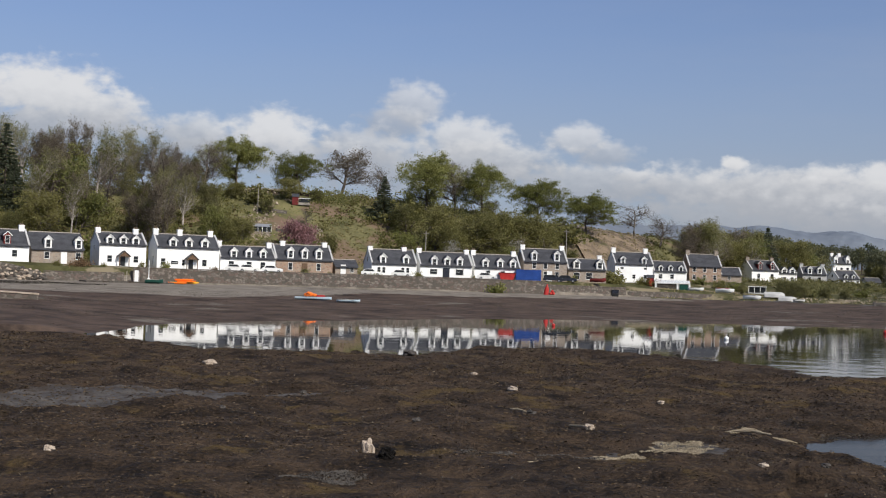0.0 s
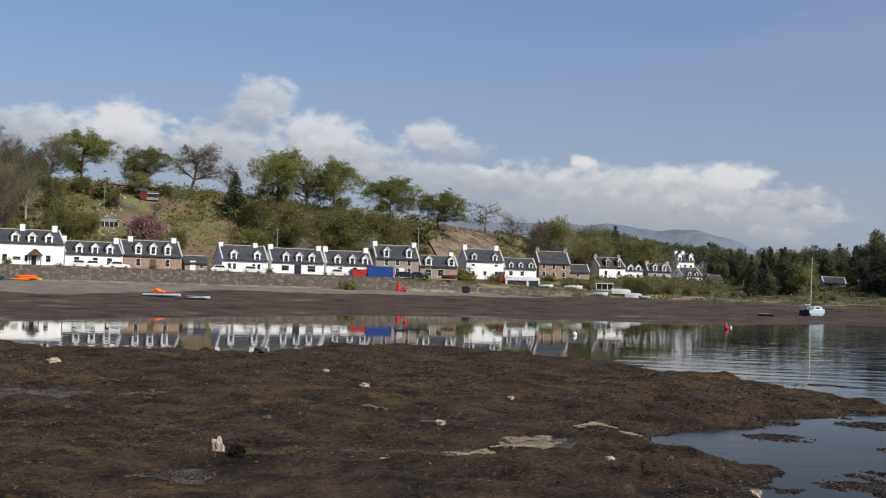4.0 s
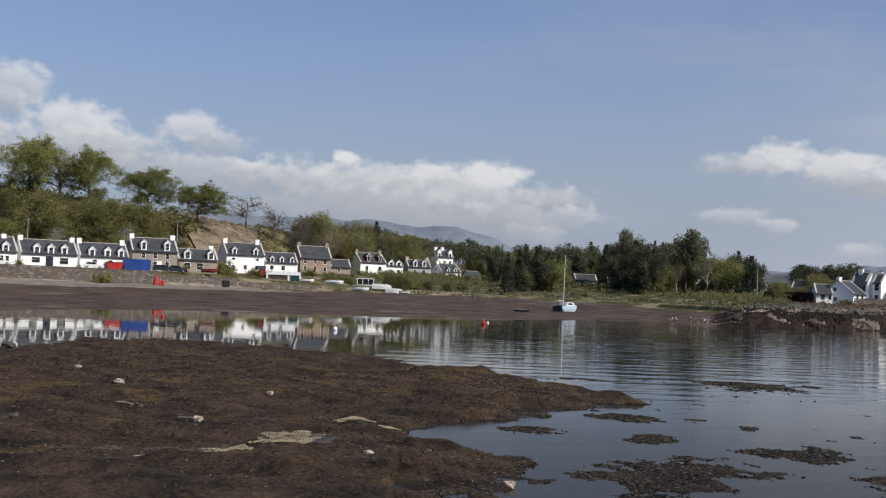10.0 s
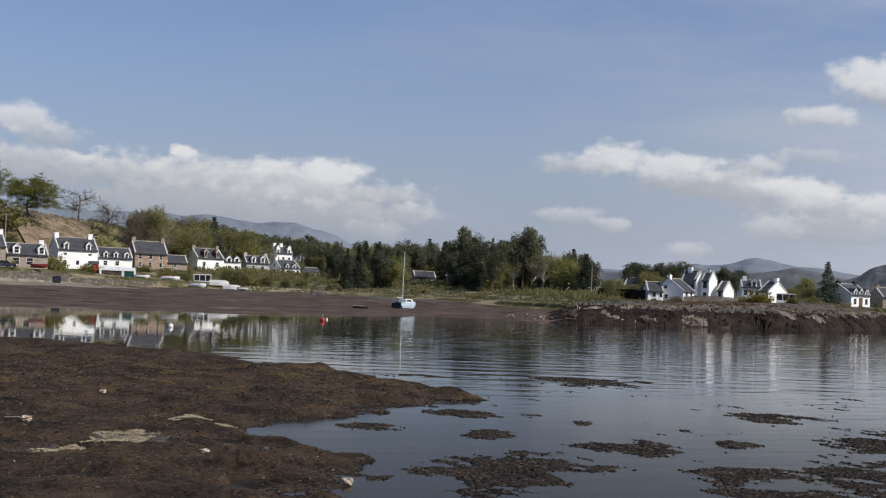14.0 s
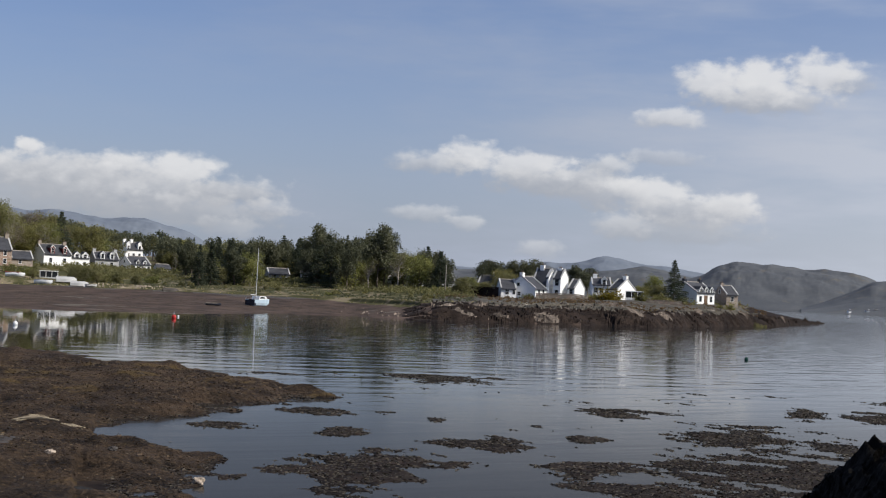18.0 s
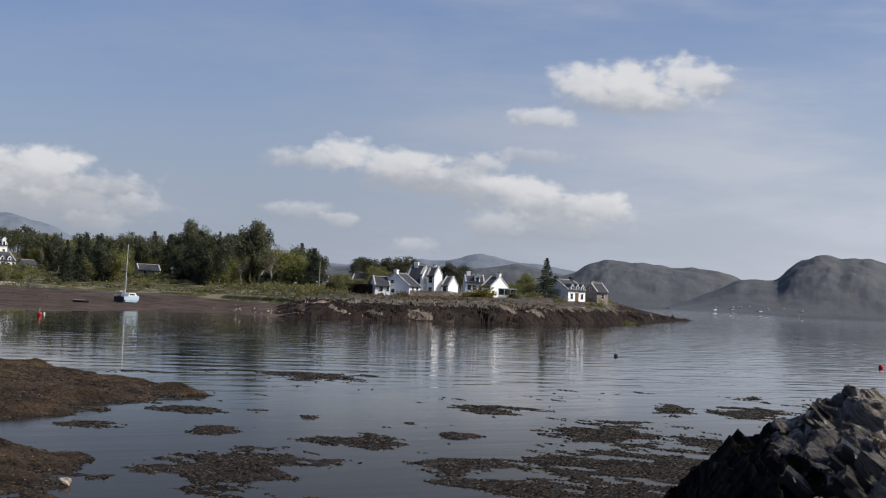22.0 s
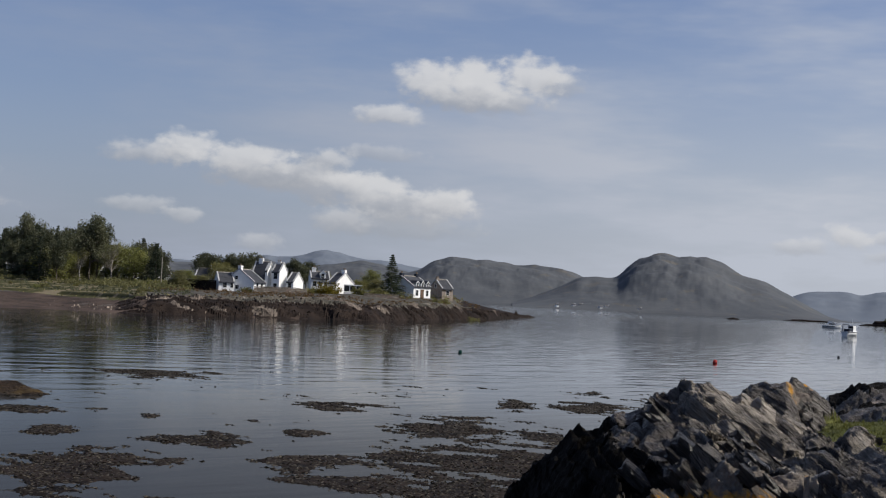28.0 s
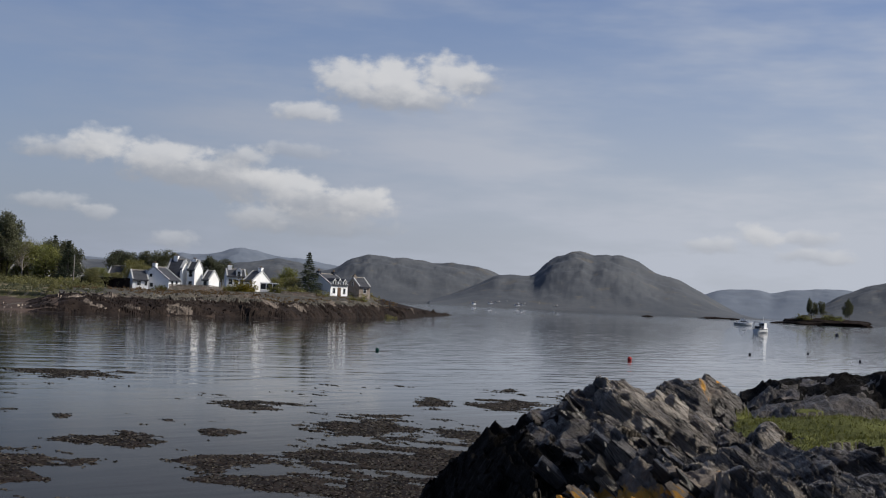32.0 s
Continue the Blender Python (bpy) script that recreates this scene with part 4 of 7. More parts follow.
def porch(parent, x, w, run, low, high):
    """An open timber porch: corner posts, a gabled slate roof with boards, and a dark door behind."""
    half = w / 2
    for px in (x - half, x + half - 0.14):
        part("porch_post", boxes((px, px + 0.14, -run, -run + 0.14, 0, low)), M["wood"], parent)
    part("porch_roof", prism_bm([(x - half - 0.25, low - 0.12), (x, high), (x + half + 0.25, low - 0.12), (x + half + 0.25, low), (x, high + 0.14), (x - half - 0.25, low)], "y", -run - 0.15, -0.01), M["slate"], parent)
    part("porch_gable", prism_bm([(x - half, low - 0.05), (x + half, low - 0.05), (x, high - 0.05)], "y", -run - 0.02, -run + 0.06), M["wood"], parent)
    part("porch_door", boxes((x - 0.45, x + 0.45, -0.08, -0.012, 0.02, 2.0)), M["glass"], parent)
    part("porch_step", boxes((x - half, x + half, -run - 0.3, -0.02, -0.1, 0.1)), M["grey_wall"], parent)


h, n = house("two-storey white house with three gabled dormers and a timber porch", -14.5, -12.59, 253, 15, eaves=4.1, ridge=6.2, dormers=(0.22, 0.5, 0.77), windows=two_rows((0.22, 0.78), 0.8), chimneys=(0.02, 0.86), dormer_size=(1.6, 1.5), gable_windows=((0.45, 3.0, 0.6, 0.8),))
porch(h, n * 0.5, 1.9, 1.2, 1.9, 2.8)
h, n = house("large white two-storey house with three dormers and an arched porch", -12.14, -9.55, 257, 15, eaves=4.3, ridge=6.6, dormers=(0.25, 0.5, 0.76), windows=((0.1, 0.8), (0.28, 1.0, 1.4, 0.6), (0.76, 0.8), (0.42, 0.8, 0.5, 1.1)), chimneys=(0.0, 0.42, 0.92), gable_windows=((0.6, 0.9, 0.5, 1.6),), dormer_size=(1.7, 1.6), up=1.1)
porch(h, n * 0.54, 2.2, 1.1, 2.0, 3.0)
house("white cottage with three round-headed dormers", -9.5, -7.17, 261, 14, eaves=2.75, ridge=4.95, dormers=(0.24, 0.51, 0.77), windows=two_rows((0.2, 0.52, 0.77), 0.7, None, 0.95, 1.3), chimneys=(0.02, 0.95), up=1.05)
house("reddish-brown sandstone cottage with three white dormers", -7.14, -4.73, 264, 14, eaves=2.85, ridge=5.6, wall="stone", dormers=(0.25, 0.5, 0.75), windows=two_rows((0.25, 0.75), 0.75, None, 0.8, 1.35), door=(0.5, "wood", 0.95), chimneys=(0.17, 0.92), up=0.85)
house("low dark-roofed outbuilding beside the cottages", -4.6, -3.66, 268, 14, depth=4.5, eaves=1.7, ridge=3.0, wall="stone2", windows=((0.75, 0.7, 0.7, 0.7),), door=(0.35, "frame", 0.9), chimneys=(), category="shed", skews=False)
house("white cottage with two dormers and a grey gable", -3.05, -1.11, 268, 15, eaves=2.65, ridge=5.4, dormers=(0.25, 0.76), windows=two_rows((0.16, 0.27, 0.69, 0.8), 0.75, None, 0.6, 1.1), chimneys=(0.0, 0.8), up=0.7, gable_windows=((0.5, 3.0, 0.6, 0.9),))
h, n = house("white shop cottage with three dormers and a dark sign", -0.96, 1.28, 271, 14, eaves=2.6, ridge=5.2, dormers=(0.27, 0.52, 0.76), windows=((0.26, 0.8, 1.5, 1.0), (0.76, 0.7, 1.6, 1.3)), door=(0.5, "navy", 1.2), chimneys=(-0.02, 0.98), up=0.85)
sign = part("sign_board", boxes((n * 0.37, n * 0.65, -0.08, -0.01, 2.35, 2.72)), M["navy"], h, "long dark shop sign with pale lettering")
for k in range(9):
    x = n * 0.385 + k * n * 0.028
    part("sign_bar", boxes((x, x + n * (0.014 + 0.006 * (k % 3 == 1)), -0.09, -0.081, 2.46, 2.62)), M["frame"], sign)
house("white cottage with three grey-sided dormers", 1.38, 3.35, 275, 14, eaves=2.5, ridge=5.1, dormers=(0.24, 0.56, 0.84), windows=two_rows((0.3, 0.62), 0.7), chimneys=(-0.01, 0.93), up=0.95)
house("two-storey brown stone house with white dormers", 3.5, 5.36, 280, 14, eaves=4.1, ridge=6.7, wall="stone2", dormers=(0.24, 0.76), windows=two_rows((0.24, 0.5, 0.77), 0.8, 2.6, 0.75, 1.15), chimneys=(-0.02, 0.98), dormer_size=(1.4, 1.7), up=0.9, door=(0.6, "frame", 0.9))
house("small white and stone cottage with bay dormers", 5.42, 7.03, 288, 12, eaves=2.7, ridge=4.9, wall="stone2", dormers=(0.22, 0.83), windows=two_rows((0.22, 0.55), 0.6, None, 1.3, 1.4), chimneys=(0.9,), dormer_size=(1.7, 1.5), up=1.0)
house("tall white two-storey house with a grey gable", 7.41, 9.01, 305, 16, eaves=4.2, ridge=6.8, dormers=(0.2, 0.76), windows=two_rows((0.18, 0.8), 0.9, 3.0, 0.7, 0.9) + [(0.5, 0.9, 0.7, 0.9)], chimneys=(-0.02, 0.9), dormer_size=(1.3, 1.6), up=1.1, depth=7.0)
house("white cottage with three dormers behind a boat shed", 9.06, 10.43, 318, 14, eaves=2.6, ridge=4.9, dormers=(0.2, 0.5, 0.82), windows=two_rows((0.2, 0.55), 0.9, None, 0.8, 1.1), chimneys=(), dormer_size=(1.2, 1.4))
house("two-storey red-brown stone house with slate roof", 10.53, 11.86, 335, 16, eaves=4.0, ridge=6.9, wall="stone", windows=two_rows((0.16, 0.48, 0.8), 0.7, 2.6, 0.75, 1.1), chimneys=(-0.02, 0.95), stack="stone2", up=1.0, depth=7)
house("low stone annex with a dark slate roof", 11.86, 12.7, 346, 16, depth=5, eaves=1.8, ridge=3.6, wall="stone2", windows=((0.4, 0.6, 0.7, 0.8),), chimneys=(), category="annex")
house("white house with grey gable and red dormers", 13.12, 14.22, 375, 30, eaves=3.1, ridge=5.7, dormers=(0.3, 0.75), dormer_wall="maroon", windows=two_rows((0.25, 0.75), 0.9), chimneys=(-0.02, 0.95), stack="stone2", depth=7)
house("white cottage with a pair of white gables", 14.2, 14.95, 385, 20, eaves=2.9, ridge=3.7, dormers=(0.32, 0.75), windows=two_rows((0.35, 0.75), 0.7), chimneys=(0.9,), dormer_size=(1.9, 1.4), base=6.6)
house("grey stone cottage with dark slate roof", 15.18, 16.15, 410, 16, eaves=2.8, ridge=5.0, wall="grey_wall", dormers=(0.3, 0.7), windows=two_rows((0.3, 0.7), 0.8), chimneys=(-0.02, 0.97), stack="grey_wall", base=7.0)
house("white cottage with its gable towards the shore", 16.62, 17.45, 415, 33, depth=6.6, eaves=2.5, ridge=4.9, windows=((0.14, 0.7, 1.3, 1.3), (0.4, 0.7, 1.3, 1.3), (0.66, 0.7, 1.3, 1.3), (0.9, 0.7, 0.8, 1.2)), chimneys=(0.02,), dormers=(0.35, 0.7), dormer_size=(1.3, 1.2), base=6.3, gable_windows=((0.5, 0.8, 0.9, 1.1), (0.5, 2.9, 0.7, 0.8)))
house("tall white house with narrow gables higher on the slope", 16.42, 17.10, 462, 24, depth=6.0, eaves=3.3, ridge=5.7, dormers=(0.12, 0.8), windows=two_rows((0.12, 0.45, 0.8), 0.8), chimneys=(0.0, 0.5), dormer_size=(1.5, 2.5), base=11.0, gable_windows=((0.5, 1.0, 0.9, 1.2), (0.5, 3.3, 0.7, 1.0)), up=1.1)
house("small shed with a white sloping roof", 17.75, 18.3, 435, 25, depth=4, eaves=1.6, ridge=3.0, chimneys=(), category="shed", base=6.4, skews=False)
# houses among the trees
house("low bungalow with a grey roof among trees", 19.6, 20.9, 395, 10, eaves=2.4, ridge=4.2, wall="grey_wall", windows=two_rows((0.2, 0.5, 0.8), 0.8), chimneys=(0.2, 0.9), base=5.6, category="bungalow")
house("grey-roofed bungalow behind shrubs", 22.4, 23.3, 385, 10, eaves=2.2, ridge=3.9, wall="grey_wall", windows=two_rows((0.3, 0.7), 0.8), chimneys=(), base=5.4, category="bungalow")
house("white-ridged house among trees", 23.75, 24.6, 385, -10, eaves=2.9, ridge=5.0, wall="grey_wall", windows=two_rows((0.3, 0.7), 0.8), chimneys=(0.95,), base=5.4)
house("small white house half hidden by trees", 27.5, 28.7, 350, -22, eaves=2.4, ridge=4.4, windows=two_rows((0.2, 0.45, 0.8), 0.7), chimneys=(0.5,), base=5.0)
house("grey cottage with pale gable edges", 29.75, 30.4, 350, 20, eaves=2.4, ridge=4.6, wall="grey_wall", chimneys=(), windows=two_rows((0.5,), 0.8), base=5.2)
house("white cottage behind shrubs on the promontory", 31.4, 32.1, 340, -12, eaves=2.4, ridge=4.4, wall="grey_wall", chimneys=(0.9,), windows=two_rows((0.3, 0.7), 0.8), base=5.0)
# houses on the promontory
house("low white wing with a slate roof", 32.40, 33.05, 292, 12, depth=5, eaves=2.3, ridge=4.2, windows=((0.4, 1.1, 0.8, 0.9), (0.85, 1.1, 0.6, 0.9)), chimneys=(), base=3.8)
house("white house with its broad gable to the sea", 33.88, 34.35, 292, 62, depth=7.4, eaves=2.3, ridge=4.9, windows=two_rows((0.3, 0.7), 0.9), chimneys=(0.02,), base=4.0, gable_windows=((0.42, 2.8, 0.7, 0.7), (0.45, 0.7, 0.8, 0.8)), up=0.9)
house("white house with a steep slate roof and tall chimney", 33.72, 34.36, 304, -24, depth=5.5, eaves=2.6, ridge=6.3, windows=two_rows((0.4, 0.8), 1.0), chimneys=(0.35,), base=4.7, up=0.9)
house("narrow white gabled bay lit by the sun", 34.34, 34.42, 300, -24, depth=3.6, eaves=4.3, ridge=5.9, chimneys=(), base=4.7)
house("tall white house with a narrow gable to the sun", 34.62, 34.94, 300, -24, depth=4.4, eaves=4.2, ridge=6.2, windows=((0.5, 2.6, 0.9, 1.3), (0.5, 0.5, 0.8, 1.1)), chimneys=(0.4,), base=4.7, up=0.35)
house("white lean-to wing with a sloping slate roof", 35.26, 35.55, 300, -24, depth=5.6, eaves=1.9, ridge=3.9, windows=((0.5, 0.7, 0.8, 0.9),), chimneys=(), base=4.9)
house("white house with a porch and slate roof", 36.30, 37.1, 313, 6, depth=6, eaves=2.6, ridge=4.2, windows=two_rows((0.2, 0.5, 0.8), 0.8), chimneys=(0.2,), dormers=(0.62,), base=5.4, up=1.0)
h, n = house("white cottage with a tall gable chimney and a glazed veranda", 37.0, 37.38, 309, -38, depth=6.8, eaves=2.2, ridge=4.5, windows=((0.5, 0.7, 0.8, 0.9),), chimneys=(0.98,), base=4.9, up=0.9)
v = thing("veranda", "white open-fronted veranda against the cottage", "veranda", Matrix.Translation(place(37.72, 305, 4.6)) @ Matrix.Rotation(radians(-37), 4, "Z"))
part("roof", boxes((0, 4.2, 0, 3.0, 2.1, 2.3)), M["white_hull"], v)
for x in (0.0, 1.3, 2.7, 4.08):
    part("post", boxes((x, x + 0.12, 0, 0.12, 0, 2.1)), M["frame"], v)
part("parapet", boxes((0, 4.2, 0.02, 0.1, 0, 0.7)), M["frame"], v)
part("glazing", boxes((0.1, 4.1, 0.04, 0.07, 0.75, 2.08)), M["glass"], v)
house("white cottage with a large grey gable and three white dormers", 40.72, 41.45, 318, 52, depth=8.4, eaves=2.7, ridge=5.1, dormers=(0.2, 0.5, 0.8), windows=two_rows((0.2, 0.8), 0.6, None, 0.9, 1.3), door=(0.5, "wood", 1.0), chimneys=(-0.02, 0.96), stack="navy", base=4.6, up=0.8, dormer_size=(1.2, 1.3))
house("brown stone cottage at the end of the point", 41.95, 42.42, 328, 34, depth=6.0, eaves=2.4, ridge=4.5, wall="stone2", windows=two_rows((0.5,), 0.8), chimneys=(0.1,), stack="stone2", base=4.8, gable_windows=((0.5, 2.6, 0.6, 0.9),), up=0.6)
# white crofts on the far shore of the loch
for k, az in enumerate((46.9, 47.6, 47.9, 48.3, 48.75, 49.0, 49.7, 50.2, 50.4, 51.9, 52.3)):
    house("tiny white croft house on the far shore", az, az + 0.10 + 0.03 * (k % 3), 1764 + 9 * (k % 4), 30, depth=5, eaves=1.9, ridge=3.4, chimneys=(0.9,), base=2.2 + 0.9 * (k % 4), category="croft", skews=False)


# ---- walls, sheds, vehicles on the shore ----
def local(az, d, z, turn=0.0):
    return Matrix.Translation(place(az, d, z)) @ Matrix.Rotation(radians(turn - az), 4, "Z")


def run_wall(label, knots, thick, low, material, name="sea_wall", cope=True):
    """A wall along bearings: knots of bearing, distance, top height."""
    az = np.arange(knots[0][0], knots[-1][0] + 1e-6, 0.25)
    dist = np.interp(az, [k[0] for k in knots], [k[1] for k in knots])
    top = np.interp(az, [k[0] for k in knots], [k[2] for k in knots])
    rng = np.random.default_rng(3)
    verts, faces = [], []
    for a, d, z in zip(az, dist, top):
        z = z + rng.uniform(-0.05, 0.05)
        for dd, zz in ((-0.25, low), (0, z), (thick, z), (thick + 0.1, low)):
            verts.append(place(a, d + dd, zz))
    for k in range(len(az) - 1):
        for j in range(3):
            i = k * 4 + j
            faces.append((i, i + 4, i + 5, i + 1))
    faces += [(0, 1, 2, 3), tuple(len(verts) - 4 + j for j in (3, 2, 1, 0))]
    ob = tagged(part(name, mesh_of(name, verts, faces), M[material]), label, "wall", kind="structure")
    if cope:
        verts, faces = [], []
        for a, d, z in zip(az, dist, top):
            for dd, zz in ((-0.08, 0.02), (-0.08, 0.2), (thick + 0.05, 0.2), (thick + 0.05, 0.02)):
                verts.append(place(a, d + dd, z + zz))
        for k in range(len(az) - 1):
            for j in range(3):
                i = k * 4 + j
                faces.append((i, i + 4, i + 5, i + 1))
        part("coping", mesh_of("coping", verts, faces), M[material], ob)
    return ob


WALL_TOP = [(-13.1, 247.4, 5.0), (-10.9, 251, 5.0), (0, 264, 5.0), (4.3, 273, 4.9), (4.6, 273.5, 4.2), (8, 288, 4.1)]
run_wall("long rubble sea wall along the harbour street", WALL_TOP, 0.9, 0.5, "seawall")
run_wall("low rubble wall below the boat shed", [(8.0, 288, 3.5), (9.6, 291, 3.6), (11.5, 296, 3.3)], 0.8, 1.0, "seawall", cope=False)
run_wall("grey garden wall on the promontory", [(33.9, 283, 5.2), (35.6, 288, 5.4), (36.2, 291, 5.0)], 0.6, 2.6, "seawall", "garden_wall")
run_wall("rubble garden wall near the point", [(38.6, 296, 4.9), (40.2, 300, 4.9)], 0.6, 3.0, "seawall", "garden_wall")
run_wall("pale concrete slip edge below the point", [(38.15, 262, 2.35), (39.8, 270, 2.2)], 3.0, 0.8, "grey_wall", "slip_edge", cope=False)
c = thing("mooring_post", "white mooring post on the rocks", "post", Matrix.Translation(place(37.6, 268, 2.0)))
part("shaft", boxes((-0.14, 0.14, -0.14, 0.14, 0, 1.7)), M["frame"], c), part("cap", boxes((-0.18, 0.18, -0.18, 0.18, 1.7, 1.78)), M["grey_wall"], c)
run_wall("dark hedge-backed wall at the head of the beach", [(30.3, 300, 6.0), (32.4, 290, 6.1)], 0.6, 3.0, "bank", "garden_wall")


# rubble mound and retaining walls at the left end of the beach
END_BANK = run_wall("rough rubble bank below the end cottage", [(-20.5, 236, 5.6), (-18.2, 236.5, 5.3), (-16.9, 239, 3.9), (-16.6, 240, 3.2)], 2.5, 1.5, "seawall", cope=False)
run_wall("pale low retaining wall above the beach", [(-16.7, 241, 3.9), (-13.3, 246, 3.95)], 1.2, 1.5, "seawall", "retaining_wall")
rng = np.random.default_rng(41)
shapes = []
for k in range(5):
    bm = bmesh.new()
    bmesh.ops.create_icosphere(bm, subdivisions=1, radius=1.0)
    for v in bm.verts:
        v.co = v.co * (1 + 0.45 * noise.noise(v.co * 1.3 + Vector((k * 3.7, 0, 0))))
    me = bpy.data.meshes.new("boulder")
    bm.to_mesh(me)
    bm.free()
    me.materials.append(M[("pale_rock", "gravel", "seawall")[k % 3]])
    shapes.append(me)
for k in range(130):
    az = rng.uniform(-19.6, -16.6)
    top = float(np.interp(az, (-18.2, -16.9, -16.6), (5.2, 3.9, 3.1)))
    z = 2.2 + (top - 2.2) * rng.uniform(0, 1)
    big = rng.uniform(0.22, 0.5)
    part("boulder", shapes[k % 5], None, END_BANK, at=Matrix.Translation(place(az, float(np.interp(az, (-20.5, -18.2, -16.9), (236, 236.5, 239))) - 0.35 + 0.25 * (z - 2.2), z)) @ Matrix.Rotation(rng.uniform(0, 6), 4, "Z") @ Matrix.Diagonal((big * 1.4, big, big * 0.8, 1)))
c = thing("jetty", "low pale concrete jetty with a stone face", "jetty", local(-19.8, 150, ground_z(-18, 150) - 0.3))
part("face", prism_bm([(0, 0), (7.6, 0), (7.6, 0.75), (0, 1.15)], "y", -1.2, 1.2), M["seawall"], c)
part("deck", prism_bm([(-0.1, 1.15), (7.7, 0.75), (7.7, 0.90), (-0.1, 1.30)], "y", -1.3, 1.3), M["pale_rock"], c)
c = thing("notice_board", "tall white board between posts on the beach", "sign", local(-12.95, 245.6, ground_z(-12.95, 245.6) - 0.1))
part("board", boxes((-0.35, 0.35, -0.05, 0.05, 0.25, 2.3)), M["frame"], c)
for x in (-0.45, 0.45, -1.7):
    part("post", boxes((x - 0.06, x + 0.06, -0.07, 0.07, 0.0, 2.1)), M["greypole"], c)
c = thing("flagpole", "white pole on a white block above the beach", "pole", local(-12.45, 245.4, ground_z(-12.45, 245.4) - 0.1))
bm = bmesh.new()
tube(bm, (0, 0, 0.9), (0, 0, 4.2), 0.09, 0.06)
part("shaft", bm, M["frame"], c)
part("base", prism_bm([(-0.4, 0), (0.4, 0), (0.22, 1.0), (-0.22, 1.0)], "y", -0.3, 0.3), M["frame"], c)


c = thing("shipping_container", "blue corrugated steel container on the street edge", "container", local(3.19, 275.5, 4.95))
bm = boxes((0, 5.1, 0, 2.4, 0.1, 2.3))
for k in range(24):
    box(bm, 0.15 + k * 0.205, 0.25 + k * 0.205, -0.04, 0.0, 0.3, 2.1)
part("body", bm, M["blue"], c)
part("corner_post", boxes((-0.06, 0.1, -0.06, 0.1, 0, 2.36)), M["blue"], c), part("corner_post", boxes((5.0, 5.16, -0.06, 0.1, 0, 2.36)), M["blue"], c)
part("top_rail", boxes((0.1, 5.0, -0.06, 0.06, 2.2, 2.36)), M["blue"], c)
c = thing("skip", "red metal skip beside the container", "skip", local(2.55, 275, 4.95))
part("body", prism_bm([(0, 0), (2.4, 0), (3.0, 1.5), (-0.5, 1.5)], "y", 0, 1.6), M["red"], c)
part("rim", boxes((-0.6, 3.1, -0.08, 1.68, 1.5, 1.6)), M["maroon"], c)
c = thing("boat_shed", "boat shed with pale front posts and a dark green door", "shed", local(9.15, 300, 3.4))
part("wall", boxes((0, 7.2, 0, 5, 0, 2.0)), M["grey_wall"], c)
part("roof", prism_bm([(-0.3, 2.0), (5.3, 2.6), (5.3, 2.8), (-0.3, 2.2)], "x", -0.3, 7.5), M["white_hull"], c)
for x in (-0.2, 4.6, 7.2):
    part("post", boxes((x, x + 0.35, -0.3, -0.02, -0.3, 2.05)), M["frame"], c)
part("door", boxes((5.2, 7.0, -0.12, -0.02, 0, 1.95)), M["green_door"], c), part("door", boxes((0.3, 4.4, -0.10, -0.02, 0, 1.95)), M["gravel"], c)
c = thing("tool_hut", "small red timber hut beside the boat shed", "hut", local(8.78, 301, ground_z(8.9, 301) - 0.1))
part("wall", boxes((0, 1.5, 0, 1.6, 0, 1.9)), M["maroon"], c)
part("roof", prism_bm([(-0.15, 1.9), (1.75, 1.9), (0.8, 2.6)], "x", -0.12, 1.62), M["slate"], c)
part("door", boxes((0.4, 1.1, -0.04, 0.0, 0.05, 1.75)), M["red"], c)
c = thing("glass_lean_to", "small weathered lean-to with white glazing bars", "shed", local(13.0, 318, 3.2))
part("wall", boxes((0, 4.0, 0, 3, 0, 0.8)), M["grey_wall"], c)
part("glazing", boxes((0.1, 3.9, 0.1, 2.9, 0.8, 2.1)), M["glass"], c)
part("roof", boxes((-0.15, 4.15, -0.15, 3.15, 2.1, 2.25)), M["white_hull"], c)
for x in (0, 1.3, 2.6, 3.9):
    part("glazing_bar", boxes((x, x + 0.12, 0.0, 0.09, 0.8, 2.1)), M["frame"], c)


# garden huts and terraces on the slope
c = thing("garden_hut", "small red garden hut with a white-framed lean-to", "hut", local(-6.55, 318, ground_z(-6.3, 318) + 0.3))
part("wall", boxes((0, 1.5, 0, 2, 0, 1.9)), M["maroon"], c), part("roof", prism_bm([(-0.2, 1.9), (2.2, 1.9), (1.0, 2.7)], "x", -0.15, 1.65), M["slate"], c)
part("lean_to", boxes((1.5, 4.2, 0.1, 2, 0, 0.6)), M["greypole"], c), part("glazing", boxes((1.55, 4.15, 0.2, 1.95, 0.6, 1.5)), M["glass"], c), part("lean_to_roof", boxes((1.5, 4.3, 0, 2.1, 1.5, 1.62)), M["frame"], c)
c = thing("greenhouse", "white-framed greenhouse on a garden terrace", "greenhouse", local(-8.15, 300, ground_z(-7.9, 300) - 0.2))
part("base_wall", boxes((0, 4.0, 0, 2.5, 0, 0.8)), M["stone2"], c), part("glazing", boxes((0.08, 3.92, 0.08, 2.42, 0.8, 1.9)), M["glass"], c)
part("roof", prism_bm([(-0.1, 1.9), (2.6, 1.9), (1.25, 2.6)], "x", -0.1, 4.1), M["steel"], c)
for x in (0.0, 0.95, 1.95, 2.95, 3.9):
    part("glazing_bar", boxes((x, x + 0.1, -0.02, 0.07, 0.8, 1.95)), M["frame"], c)
